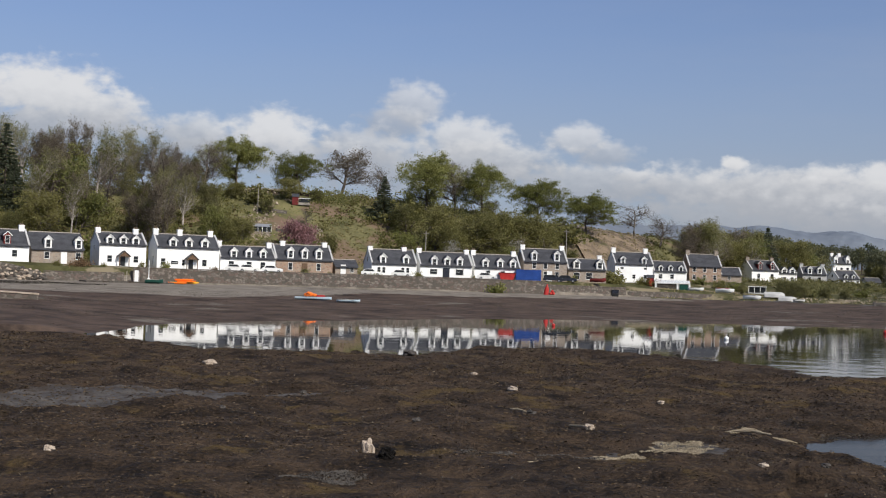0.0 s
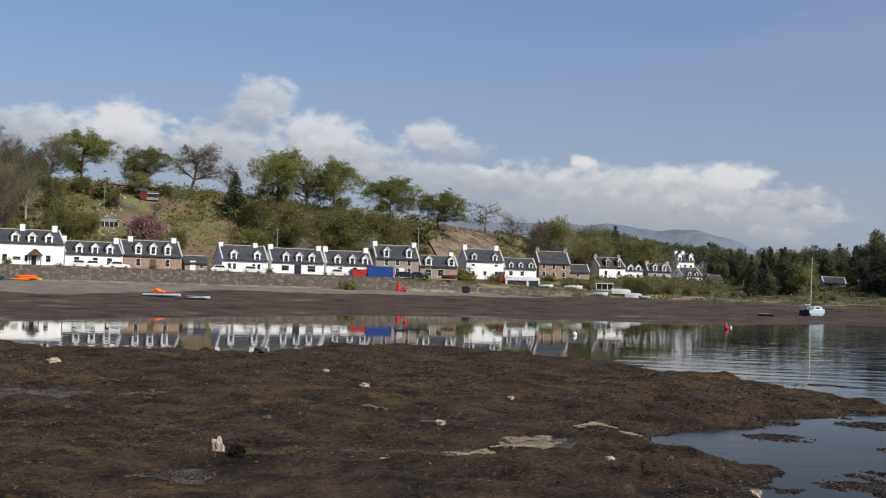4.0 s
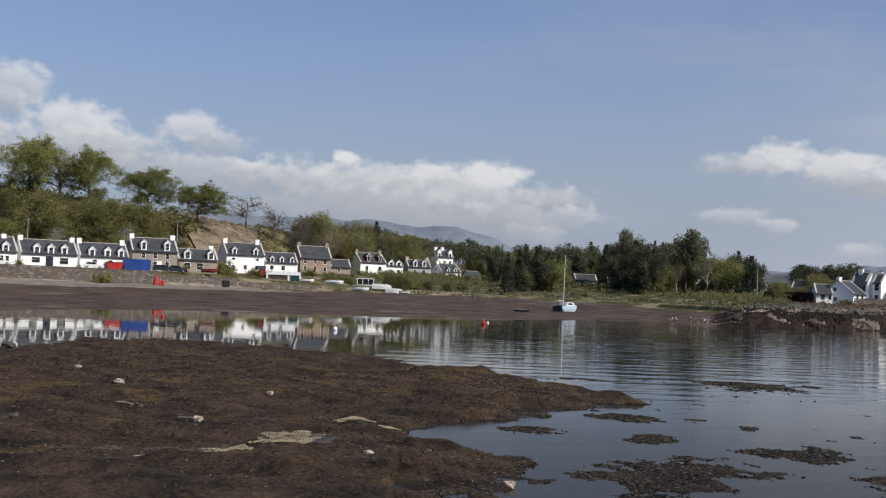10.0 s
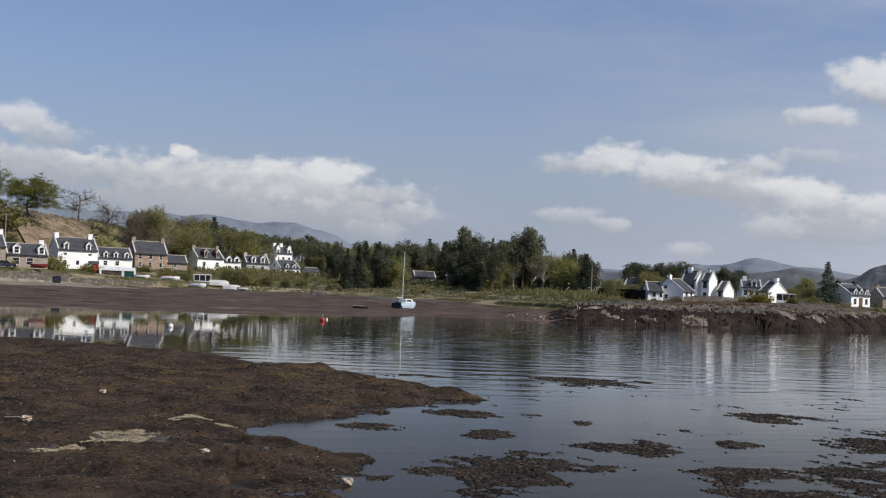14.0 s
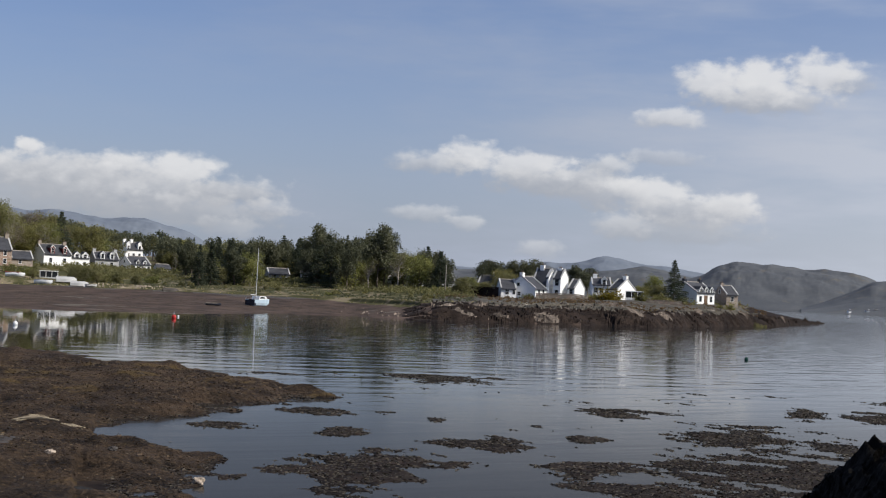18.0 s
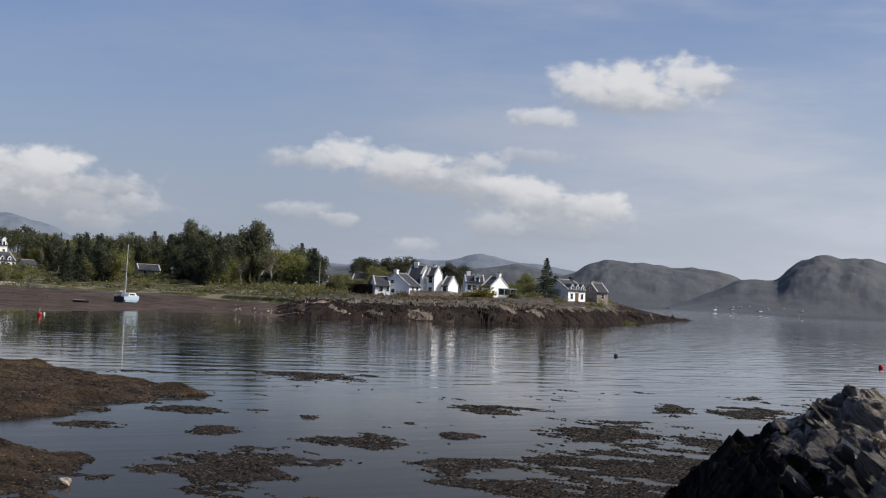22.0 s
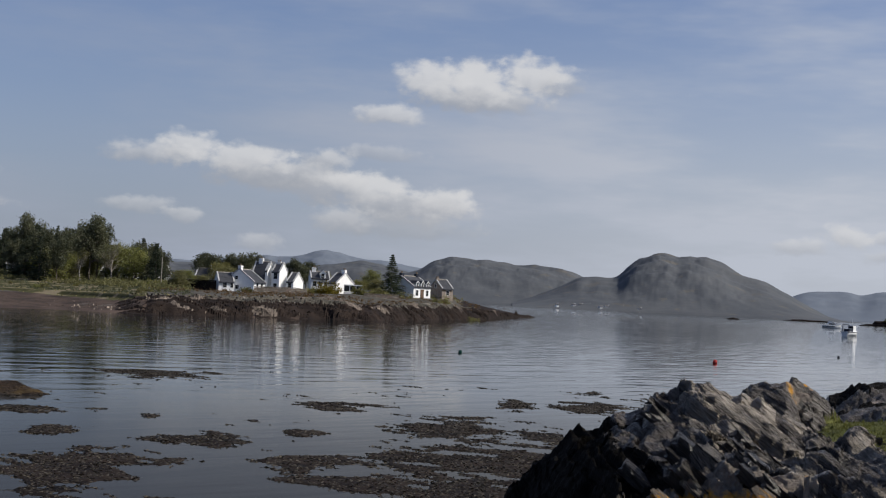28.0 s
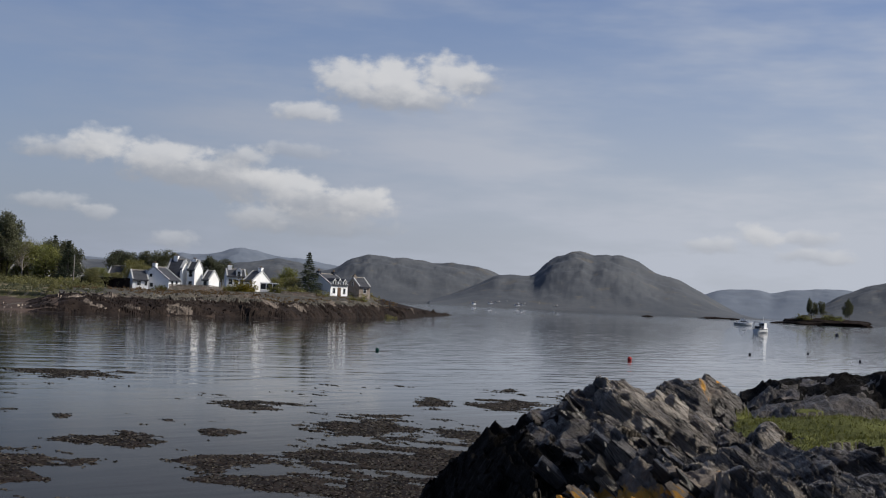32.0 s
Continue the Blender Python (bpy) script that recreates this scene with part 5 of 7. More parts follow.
for label, a0, a1, dd, zz in (("grey rubble garden terrace", -8.3, -5.4, 327, 0.9), ("grey rubble garden terrace", -8.0, -6.6, 313, 0.8), ("grey rubble garden terrace", -7.2, -5.6, 303, 0.7)):
    run_wall(label, [(a0, dd, ground_z(a0, dd) + zz), (a1, dd, ground_z(a1, dd) + zz)], 0.6, ground_z((a0 + a1) / 2, dd) - 2.5, "bank" if dd > 320 else "seawall", "terrace_wall", cope=False)
# a long cutting edge down the cleared slope
run_wall("brown timber edging down the cleared slope", [(5.3, 345, ground_z(5.3, 345) + 0.5), (5.75, 334, ground_z(5.75, 334) + 0.5), (6.2, 325, ground_z(6.2, 325) + 0.5), (6.7, 314, ground_z(6.7, 314) + 0.5)], 0.8, 5.0, "wood", "slope_edging", cope=False)


def pole(label, az, d, h, r=0.12, arms=1):
    c = thing("telegraph_pole", label, "pole", local(az, d, ground_z(az, d) - 0.3))
    bm = bmesh.new()
    tube(bm, (0, 0, 0), (0, 0, h), r, r * 0.7)
    part("shaft", bm, M["greypole"], c)
    for k in range(arms):
        part("crossarm", boxes((-0.6, 0.6, -0.06, 0.06, h - 0.5 - k * 0.5, h - 0.4 - k * 0.5)), M["greypole"], c)


pole("grey telegraph pole behind the row", -0.75, 283, 10.0)
pole("pale telegraph pole by the stone house", 5.3, 288, 11.5)
pole("wooden pole near the promontory hedge", 30.0, 300, 7.0, arms=0)
pole("pale post on the hillside garden", -8.0, 312, 6.0, arms=0)
c = thing("slipway_post", "white-painted post on the slipway", "post", local(-12.96, 250.5, 2.3))
bm = boxes((-0.35, 0.35, -0.3, 0.3, 0, 2.2))
part("shaft", bm, M["frame"], c)
part("cap", prism_bm([(-0.42, 2.2), (0.42, 2.2), (0.2, 2.5), (-0.2, 2.5)], "y", -0.36, 0.36), M["grey_wall"], c)
c = thing("slipway_post", "short pale post by the slipway", "post", local(-13.5, 250.5, 2.3))
part("shaft", boxes((-0.12, 0.12, -0.12, 0.12, 0, 1.6)), M["greypole"], c)
part("cap", boxes((-0.16, 0.16, -0.16, 0.16, 1.6, 1.7)), M["greypole"], c)
# stone slips that run down the beach
for label, az0, d0, az1, d1, w, top in (("low stone slipway down the beach", -18.6, 150, -16.6, 152, 5.0, 1.35), ("long low stone jetty at the top of the beach", -15.0, 238, -11.3, 247, 2.5, 2.6)):
    p, q = place(az0, d0), place(az1, d1)
    length = (q - p).length
    m = Matrix.Translation(p) @ Matrix.Rotation(math.atan2(q.y - p.y, q.x - p.x), 4, "Z")
    tagged(part("slipway", boxes((0, length, 0, w, -0.5, top)), M["gravel"], at=m), label, "slipway", kind="structure")


def car(label, az, d, z, colour, turn=0.0, length=4.1, tall=1.45):
    c = thing("car", label, "car", local(az, d, z, turn), group="cars parked on the street")
    side = [(0, 0.28), (length, 0.28), (length, 0.72), (length * 0.93, 0.88), (length * 0.72, 0.95), (length * 0.6, tall), (length * 0.2, tall), (length * 0.06, 0.95), (0, 0.85)]
    bm = prism_bm(side, "y", 0, 1.7)
    bmesh.ops.bevel(bm, geom=bm.edges[:], offset=0.06, segments=2, affect="EDGES")
    part("body", bm, M[colour], c)
    part("side_window", prism_bm([(length * 0.14, 0.97), (length * 0.66, 0.97), (length * 0.58, tall - 0.09), (length * 0.22, tall - 0.09)], "y", -0.012, 1.712), M["glass"], c)
    for x in (length * 0.2, length * 0.8):
        for y in (0.08, 1.62):
            bm = bmesh.new()
            tube(bm, (x, y - 0.1, 0.3), (x, y + 0.1, 0.3), 0.3, 0.3, 14)
            w = part("wheel", bm, M["tyre"], c)
            bm = bmesh.new()
            tube(bm, (x, y - 0.11, 0.3), (x, y + 0.11, 0.3), 0.17, 0.17, 10)
            part("rim", bm, M["steel"], w)
    part("headlight", boxes((length - 0.12, length - 0.0, 0.15, 0.5, 0.62, 0.76)), M["frame"], c)


for label, az, d, colour in (("silver hatchback parked behind the sea wall", -9.3, 256.5, "white_hull"), ("white car parked behind the sea wall", -8.75, 257.5, "frame"), ("white estate car parked behind the sea wall", -7.75, 258.5, "frame"),
                             ("white van-like car parked by the grey gable", -3.5, 264.5, "frame"), ("pale car parked in front of the white cottage", -2.2, 266, "white_hull"),
                             ("pale car parked by the shop cottage", 1.5, 271, "white_hull"), ("dark car parked beyond the container", 4.35, 277.5, "navy"), ("dark car parked by the stone house", 4.95, 279, "navy"), ("silver car parked by the stone house", 4.7, 284, "steel")):
    car(label, az, d, 4.95, colour)


# ---- boats and buoys ----
def hull_bm(length, beam, height, bow=0.35, stern=0.75, deck=True, sheer=0.25):
    """A boat's hull along x with its bow at +x."""
    bm = bmesh.new()
    n, rings = 15, []
    for k in range(n):
        t = k / (n - 1)
        half = beam / 2 * (stern + (1 - stern) * min(t / 0.4, 1.0)) * (1 - max(0.0, (t - 0.45) / 0.55) ** 2.2)
        half = max(half, 0.02)
        top = height * (1 + sheer * max(0, t - 0.3) ** 1.5)
        keel = height * bow * max(0.0, (t - 0.75) / 0.25) ** 2
        x = t * length
        rings.append([bm.verts.new(p) for p in ((x, -half, top), (x, -half * 0.93, top * 0.5 + keel * 0.4), (x, -half * 0.55, keel + 0.02 + height * 0.12), (x, 0, keel), (x, half * 0.55, keel + 0.02 + height * 0.12), (x, half * 0.93, top * 0.5 + keel * 0.4), (x, half, top))])
    for a, b in zip(rings, rings[1:]):
        for j in range(6):
            bm.faces.new((a[j], a[j + 1], b[j + 1], b[j]))
        if deck:
            bm.faces.new((a[6], a[0], b[0], b[6]))
    bm.faces.new(rings[0][::-1]), bm.faces.new(rings[-1])
    bmesh.ops.recalc_face_normals(bm, faces=bm.faces)
    return bm


def dinghy(label, az, d, z, turn, length=3.4, colour="white_hull", rim="greypole", roll=0, name="dinghy", inside="greypole", height=0.6, beam=1.4):
    c = thing(name, label, "boat", local(az, d, z, turn) @ Matrix.Rotation(radians(roll), 4, "X"))
    part("hull", hull_bm(length, beam, height), M[colour], c)
    part("gunwale", boxes((0.1, length * 0.75, -beam * 0.49, -beam * 0.42, height, height + 0.07), (0.1, length * 0.75, beam * 0.42, beam * 0.49, height, height + 0.07)), M[rim], c)
    part("thwart", boxes((length * 0.25, length * 0.33, -beam * 0.4, beam * 0.4, height + 0.01, height + 0.05)), M[inside], c)
    part("thwart", boxes((length * 0.5, length * 0.58, -beam * 0.4, beam * 0.4, height + 0.01, height + 0.05)), M[inside], c)


# catamaran aground on the mud with its mast up
CAT_Z = ground_z(22.2, 236) - 0.05
c = thing("catamaran", "small pale blue catamaran aground with bare mast", "boat", local(21.8, 236, CAT_Z, 46) @ Matrix.Diagonal((0.86, 0.86, 0.92, 1)))
for y, colour in ((0.0, "pale_blue"), (1.9, "pale_blue")):
    part("hull", hull_bm(4.6, 1.0, 1.25, 0.5), M[colour], c, at=Matrix.Translation((0.1, y, 0.05)))
part("bridge_deck", boxes((0.3, 3.3, 0.1, 1.9, 0.95, 1.35)), M["navy"], c)
part("transom", boxes((0.0, 0.5, -0.35, 2.3, 0.25, 1.2)), M["navy"], c)
part("cabin", prism_bm([(1.5, 1.3), (4.2, 1.3), (3.6, 1.95), (1.9, 2.0)], "y", -0.1, 2.0), M["white_hull"], c)
part("cabin_window", prism_bm([(1.9, 1.5), (3.5, 1.5), (3.2, 1.8), (2.0, 1.82)], "y", -0.115, 2.015), M["glass"], c)
for y in (-0.3, 2.2):
    part("cockpit_rail", boxes((0.0, 1.4, y, y + 0.05, 1.5, 1.55), (0.0, 0.05, y, y + 0.05, 1.2, 1.5), (1.35, 1.4, y, y + 0.05, 1.2, 1.5)), M["steel"], c)
bm = bmesh.new()
tube(bm, (1.75, 0.95, 1.3), (1.85, 0.95, 11.2), 0.08, 0.05, 10)
part("mast", bm, M["alu"], c)
bm = bmesh.new()
tube(bm, (1.75, 0.95, 2.3), (0.1, 0.95, 2.2), 0.06, 0.06, 8)
part("boom", bm, M["alu"], c)
for x, y in ((4.5, 0.95), (0.1, -0.2), (0.1, 2.1)):
    bm = bmesh.new()
    tube(bm, (x, y, 1.35), (1.85, 0.95, 10.6), 0.012, 0.012, 4)
    part("stay", bm, M["steel"], c)

dinghy("small dark rowing dinghy on the mud", 19.8, 226, ground_z(19.8, 226) - 0.05, 5, 2.6, "navy", height=0.4, beam=1.1)
c = thing("kayak_rack", "orange and yellow kayaks stacked on the beach", "kayaks", local(-11.65, 247, ground_z(-11.4, 247) + 0.02))
for k, (colour, x, y, z) in enumerate((("orange", 0.0, 0.0, 0.0), ("yellow", 0.4, 0.7, 0.05), ("orange", 1.6, 0.2, 0.32), ("yellow", 2.2, 0.9, 0.1), ("orange", 1.2, 0.6, 0.62))):
    part("kayak", hull_bm(3.4, 0.65, 0.34, 0.6, 0.25), M[colour], c, at=Matrix.Translation((x, y, z)))
c = thing("mooring_raft", "pale blue work raft with orange gear on the mud", "raft", local(-6.3, 196, ground_z(-5.5, 196) + 0.02))
part("deck", hull_bm(5.4, 1.9, 0.45, 0.3), M["pale_blue"], c)
part("keel", boxes((0.3, 4.6, -0.6, 0.6, -0.05, 0.06)), M["navy"], c)
for x, y, z, s in ((1.7, 0.0, 0.75, 0.42), (2.3, 0.2, 0.8, 0.48), (2.9, -0.1, 0.72, 0.36), (2.0, -0.4, 1.0, 0.35)):
    bm = bmesh.new()
    ball(bm, (x, y, z), s, 0.7)
    part("float", bm, M["orange"], c)
part("crate", boxes((3.2, 4.4, -0.5, 0.5, 0.5, 0.75)), M["red"], c)
dinghy("grey-blue punt lying beside the raft", -4.5, 193, ground_z(-4.2, 193) + 0.02, -4, 3.4, "pale_blue", height=0.4)
dinghy("pale rowing boat with a red rim on the grass", 11.65, 303, ground_z(11.9, 303) + 0.15, -18, 4.2, "white_hull", "red", -16, height=0.8, inside="maroon")
dinghy("white rowing boat on the grass", 10.55, 300, ground_z(10.8, 300), 0, 3.2, "white_hull", height=0.7)
dinghy("white motor dinghy on the shingle", 12.8, 296, ground_z(13.1, 296) + 0.1, -25, 4.0, "white_hull", height=0.8, roll=-14)
dinghy("pale upturned boat beside the dinghies", 13.65, 300, ground_z(14.0, 300) + 1.25, 4, 4.4, "grey_wall", roll=172, height=1.3, beam=2.2)
dinghy("dark green covered dinghy at the foot of the wall", -12.6, 241.5, ground_z(-12.4, 241.5) + 0.02, 6, 3.2, "green_door", height=0.7)
dinghy("grey upturned boat under a tarpaulin", 14.25, 297.5, ground_z(14.5, 297.5) + 1.1, -8, 3.8, "grey_wall", roll=168, height=1.2, beam=2.2)
dinghy("small grey dinghy by the bushes", 14.85, 294, ground_z(15.0, 294) + 0.05, 25, 2.6, "grey_wall", height=0.6)
dinghy("olive upturned boat on the grass", 18.0, 292, ground_z(18.2, 292) + 0.7, 10, 3.4, "gravel", height=0.75, roll=176)
dinghy("red dinghy at the end of the sea wall", 6.35, 283, ground_z(6.5, 283) + 0.3, 0, 3.4, "maroon", height=0.8)
c = thing("fish_bins", "black plastic fish bins stacked on the beach", "bins", local(7.3, 284.5, ground_z(7.4, 284.5)))
part("bin", boxes((0, 1.4, 0, 1.2, 0, 0.7)), M["tyre"], c), part("bin", boxes((0.05, 1.45, 0.05, 1.2, 0.72, 1.4)), M["navy"], c), part("lid", boxes((0.0, 1.5, 0.0, 1.25, 1.41, 1.48)), M["tyre"], c)
c = thing("mooring_buoys", "heap of orange-red mooring buoys on the beach", "buoys", local(4.6, 270, ground_z(4.7, 270)))
bm = bmesh.new()
tube(bm, (-0.5, 0.3, 0.0), (-0.35, 0.35, 1.5), 0.55, 0.42, 12)
tube(bm, (-0.35, 0.35, 1.5), (-0.3, 0.35, 2.2), 0.30, 0.08, 10)
part("channel_buoy", bm, M["red"], c, "upright faded red channel buoy")
for x, y, z in ((0.4, 0, 0.3), (1.0, 0.2, 0.32), (0.7, 0.5, 0.3), (0.75, 0.2, 0.75)):
    bm = bmesh.new()
    ball(bm, (x, y, z), 0.32)
    part("buoy", bm, M["red"], c)


def buoy(label, az, d, r, colour, tall=0.0, z=0.0):
    c = thing("mooring_buoy", label, "buoy", local(az, d, z), group="mooring buoys on the water")
    bm = bmesh.new()
    ball(bm, (0, 0, r * 0.55), r)
    part("float", bm, M[colour], c)
    bm = bmesh.new()
    tube(bm, (0, 0, r * 1.4), (0, 0, r * 1.4 + max(tall, r * 0.4)), r * 0.14, r * 0.1)
    part("ring_stem", bm, M["steel" if colour != "frame" else "frame"], c)


buoy("red spherical mooring buoy", 18.52, 165, 0.3, "red", 0.4)
buoy("small white mooring buoy", 18.7, 172, 0.14, "frame")
buoy("round white mooring buoy", 12.15, 125, 0.22, "frame", 0.2)
buoy("pink-red buoy in front of the reflections", 4.85, 146, 0.2, "red")
buoy("bright red mooring buoy afloat", 53.67, 126, 0.22, "red", 0.1)
buoy("small green mooring buoy", 42.86, 118, 0.18, "green_door", 0.2)
for az, d in ((58.65, 166), (61.0, 184), (63.07, 161)):
    buoy("small dark floating buoy", az, d, 0.16, "navy")
buoy("large dark buoy off the islet", 62.12, 410, 0.55, "navy", 0.3)

# working boats at anchor
c = thing("fishing_boat", "white fishing boat with a dark wheelhouse at anchor", "boat", local(58.85, 385, -0.3, 62))
part("hull", hull_bm(7.2, 2.6, 1.5), M["white_hull"], c)
part("rubbing_strake", boxes((0.0, 5.0, -1.3, 1.3, 1.28, 1.42)), M["navy"], c)
part("wheelhouse", boxes((3.4, 5.0, -0.8, 0.8, 1.5, 3.2)), M["frame"], c)
part("wheelhouse_window", boxes((3.36, 5.04, -0.7, 0.7, 2.4, 2.95)), M["glass"], c)
part("gantry", boxes((0.6, 0.75, -1.0, -0.85, 1.4, 3.4), (0.6, 0.75, 0.85, 1.0, 1.4, 3.4), (0.6, 0.75, -1.0, 1.0, 3.3, 3.45)), M["navy"], c)
part("gear", boxes((1.2, 3.0, -0.9, 0.9, 1.5, 2.2)), M["navy"], c)
bm = bmesh.new()
tube(bm, (4.3, 0, 3.2), (4.3, 0, 4.9), 0.06, 0.03)
part("mast", bm, M["alu"], c)
c = thing("motor_cruiser", "pale motor cruiser moored beyond the fishing boat", "boat", local(57.95, 640, -0.3, 10))
part("hull", hull_bm(8.5, 2.8, 1.6), M["white_hull"], c)
part("stripe", boxes((0.1, 5.5, -1.42, 1.42, 1.0, 1.25)), M["navy"], c)
part("cabin", prism_bm([(2.0, 1.55), (6.8, 1.7), (5.6, 2.7), (2.6, 2.8)], "y", -1.0, 1.0), M["white_hull"], c)
part("flybridge", boxes((3.0, 4.6, -0.8, 0.8, 2.75, 3.5)), M["frame"], c)
part("cabin_window", prism_bm([(2.8, 2.0), (5.8, 2.05), (5.2, 2.5), (3.0, 2.55)], "y", -1.02, 1.02), M["glass"], c)


# ---- trees and shrubs ----
def grow(rng, height, spread, levels, kids, lean=0.12, first=0.3, up=0.35, sides=5, trunk_r=None, forks=1):
    """Branches as tapered tubes; returns vertices, faces and the twig ends."""
    verts, faces, tips = [], [], []

    def limb(p, d, length, r, level):
        steps = 3 if level else 5
        ring_prev = None
        for k in range(steps + 1):
            t = k / steps
            rr = r * (1 - 0.65 * t) if level < levels else r * (1 - 0.9 * t)
            turn = d.to_track_quat("Z", "Y").to_matrix()
            n = max(3, sides - level)
            base = len(verts)
            for j in range(n):
                verts.append(p + turn @ Vector((rr * math.cos(j * math.tau / n), rr * math.sin(j * math.tau / n), 0)))
            if ring_prev is not None:
                for j in range(n):
                    faces.append((ring_prev + j, ring_prev + (j + 1) % n, base + (j + 1) % n, base + j))
            ring_prev = base
            if level < levels and t >= (first if level == 0 else 0.25) and k < steps + 1:
                for _ in range(kids[level]):
                    side = Vector((rng.normal(), rng.normal(), rng.normal()))
                    side = (side - side.project(d)).normalized()
                    nd = (d * up + side * (spread if level == 0 else 0.9) + Vector((0, 0, 0.25))).normalized()
                    limb(p.copy(), nd, length * rng.uniform(0.42, 0.68) * (1 - 0.35 * t), rr * 0.55, level + 1)
            if level == levels:
                tips.append(p.copy())
            d = (d + Vector((rng.normal(), rng.normal(), rng.normal())) * lean + Vector((0, 0, 0.04))).normalized()
            p = p + d * (length / steps)
        if level == levels:
            tips.append(p.copy())

    for _ in range(forks):
        d = Vector((rng.normal() * 0.08 * forks, rng.normal() * 0.08 * forks, 1)).normalized()
        limb(Vector((0, 0, -0.3)), d, height * rng.uniform(0.75, 0.85), trunk_r or height * 0.028, 0)
    return verts, faces, tips


def leaves(rng, tips, count, size, jitter, flat=0.0):
    """Many small bent leaf clumps round the twig ends."""
    tips = np.array([tuple(t) for t in tips])
    at = tips[rng.integers(0, len(tips), count)] + rng.normal(0, jitter, (count, 3)) * (1, 1, 0.75)
    s = rng.uniform(0.6, 1.3, (count, 1)) * size
    u = rng.normal(size=(count, 3))
    u[:, 2] *= 1 - flat
    u /= np.linalg.norm(u, axis=1, keepdims=True)
    w = np.cross(u, rng.normal(size=(count, 3)))
    w /= np.linalg.norm(w, axis=1, keepdims=True)
    v = np.stack([at - u * s, at + w * s * 0.6, at + u * s, at - w * s * 0.6], 1).reshape(-1, 3)
    f = np.arange(count * 4).reshape(-1, 4)
    return v, f


def tree_kind(seed, leaf, bark="bark", height=12.0, spread=1.0, count=2600, size=0.26, jitter=0.45, levels=3, kids=(3, 2, 2), first=0.3, forks=1, up=0.35, dome=None):
    """The two meshes of one tree, to be shared by its copies."""
    rng = np.random.default_rng(seed)
    v, f, tips = grow(rng, height, spread, levels, kids, first=first, forks=forks, up=up)
    trunk = mesh_of("trunk", v, f, True)
    trunk.materials.append(M[bark])
    crown = None
    if dome:
        # a domed crown: clusters over a flattened shell, none below the skirt
        rx, rz, cz = dome[0] * height, dome[1] * height, dome[2] * height
        tips = tips[::12]
        for _ in range(170):
            v = Vector((rng.normal(), rng.normal(), rng.normal() + 0.35)).normalized() * rng.uniform(0.62, 1.0)
            if v.z > -0.3:
                tips.append(Vector((v.x * rx, v.y * rx, cz + v.z * rz)))
    if count:
        lv, lf = leaves(rng, tips, count, size, jitter)
        crown = mesh_of("crown", lv, lf)
        crown.materials.append(M[leaf])
    return trunk, crown, max(t.z for t in tips) + (0.6 if dome else 0.0)


def conifer_kind(seed, leaf="needles", height=14.0, width=2.6, whorls=22, open_top=False):
    """Spruce: a straight stem with drooping whorls of needle sprays."""
    rng = np.random.default_rng(seed)
    bm = bmesh.new()
    tube(bm, (0, 0, -0.3), (0, 0, height * 0.98), height * 0.018, 0.02, 7)
    pts = []
    for k in range(whorls):
        t = 0.06 + 0.93 * k / whorls
        reach = width * (1 - t) * rng.uniform(0.8, 1.15) + 0.03
        for j in range(int(5 + 13 * (1 - t))):
            a = rng.uniform(0, math.tau)
            rr = reach * rng.uniform(0.7, 1.1)
            for q in np.sqrt(np.linspace(0.06, 1, 8)):
                pts.append((rr * q * math.cos(a), rr * q * math.sin(a), height * t - 0.28 * rr * q + 0.10 * rr * q * q))
    trunk = bpy.data.meshes.new("trunk")
    bm.to_mesh(trunk)
    bm.free()
    trunk.materials.append(M["bark"])
    lv, lf = leaves(rng, [Vector(p) for p in pts], 9000, 0.22, 0.12, 0.6)
    crown = mesh_of("crown", lv, lf)
    crown.materials.append(M[leaf])
    return trunk, crown, height


def shrub_kind(seed, leaf, height=2.2, width=1.8, count=900, size=0.17):
    rng = np.random.default_rng(seed)
    v, f, tips = grow(rng, height, 0.9, 2, (3, 3), first=0.1, forks=4, trunk_r=0.05)
    trunk = mesh_of("stem", v, f)
    trunk.materials.append(M["bark"])
    centre = [Vector((rng.normal() * width * 0.42, rng.normal() * width * 0.42, abs(rng.normal()) * height * 0.36 + 0.15)) for _ in range(60)]
    lv, lf = leaves(rng, centre, count, size, 0.24)
    crown = mesh_of("foliage", lv, lf)
    crown.materials.append(M[leaf])
    return trunk, crown, height


KINDS = {}
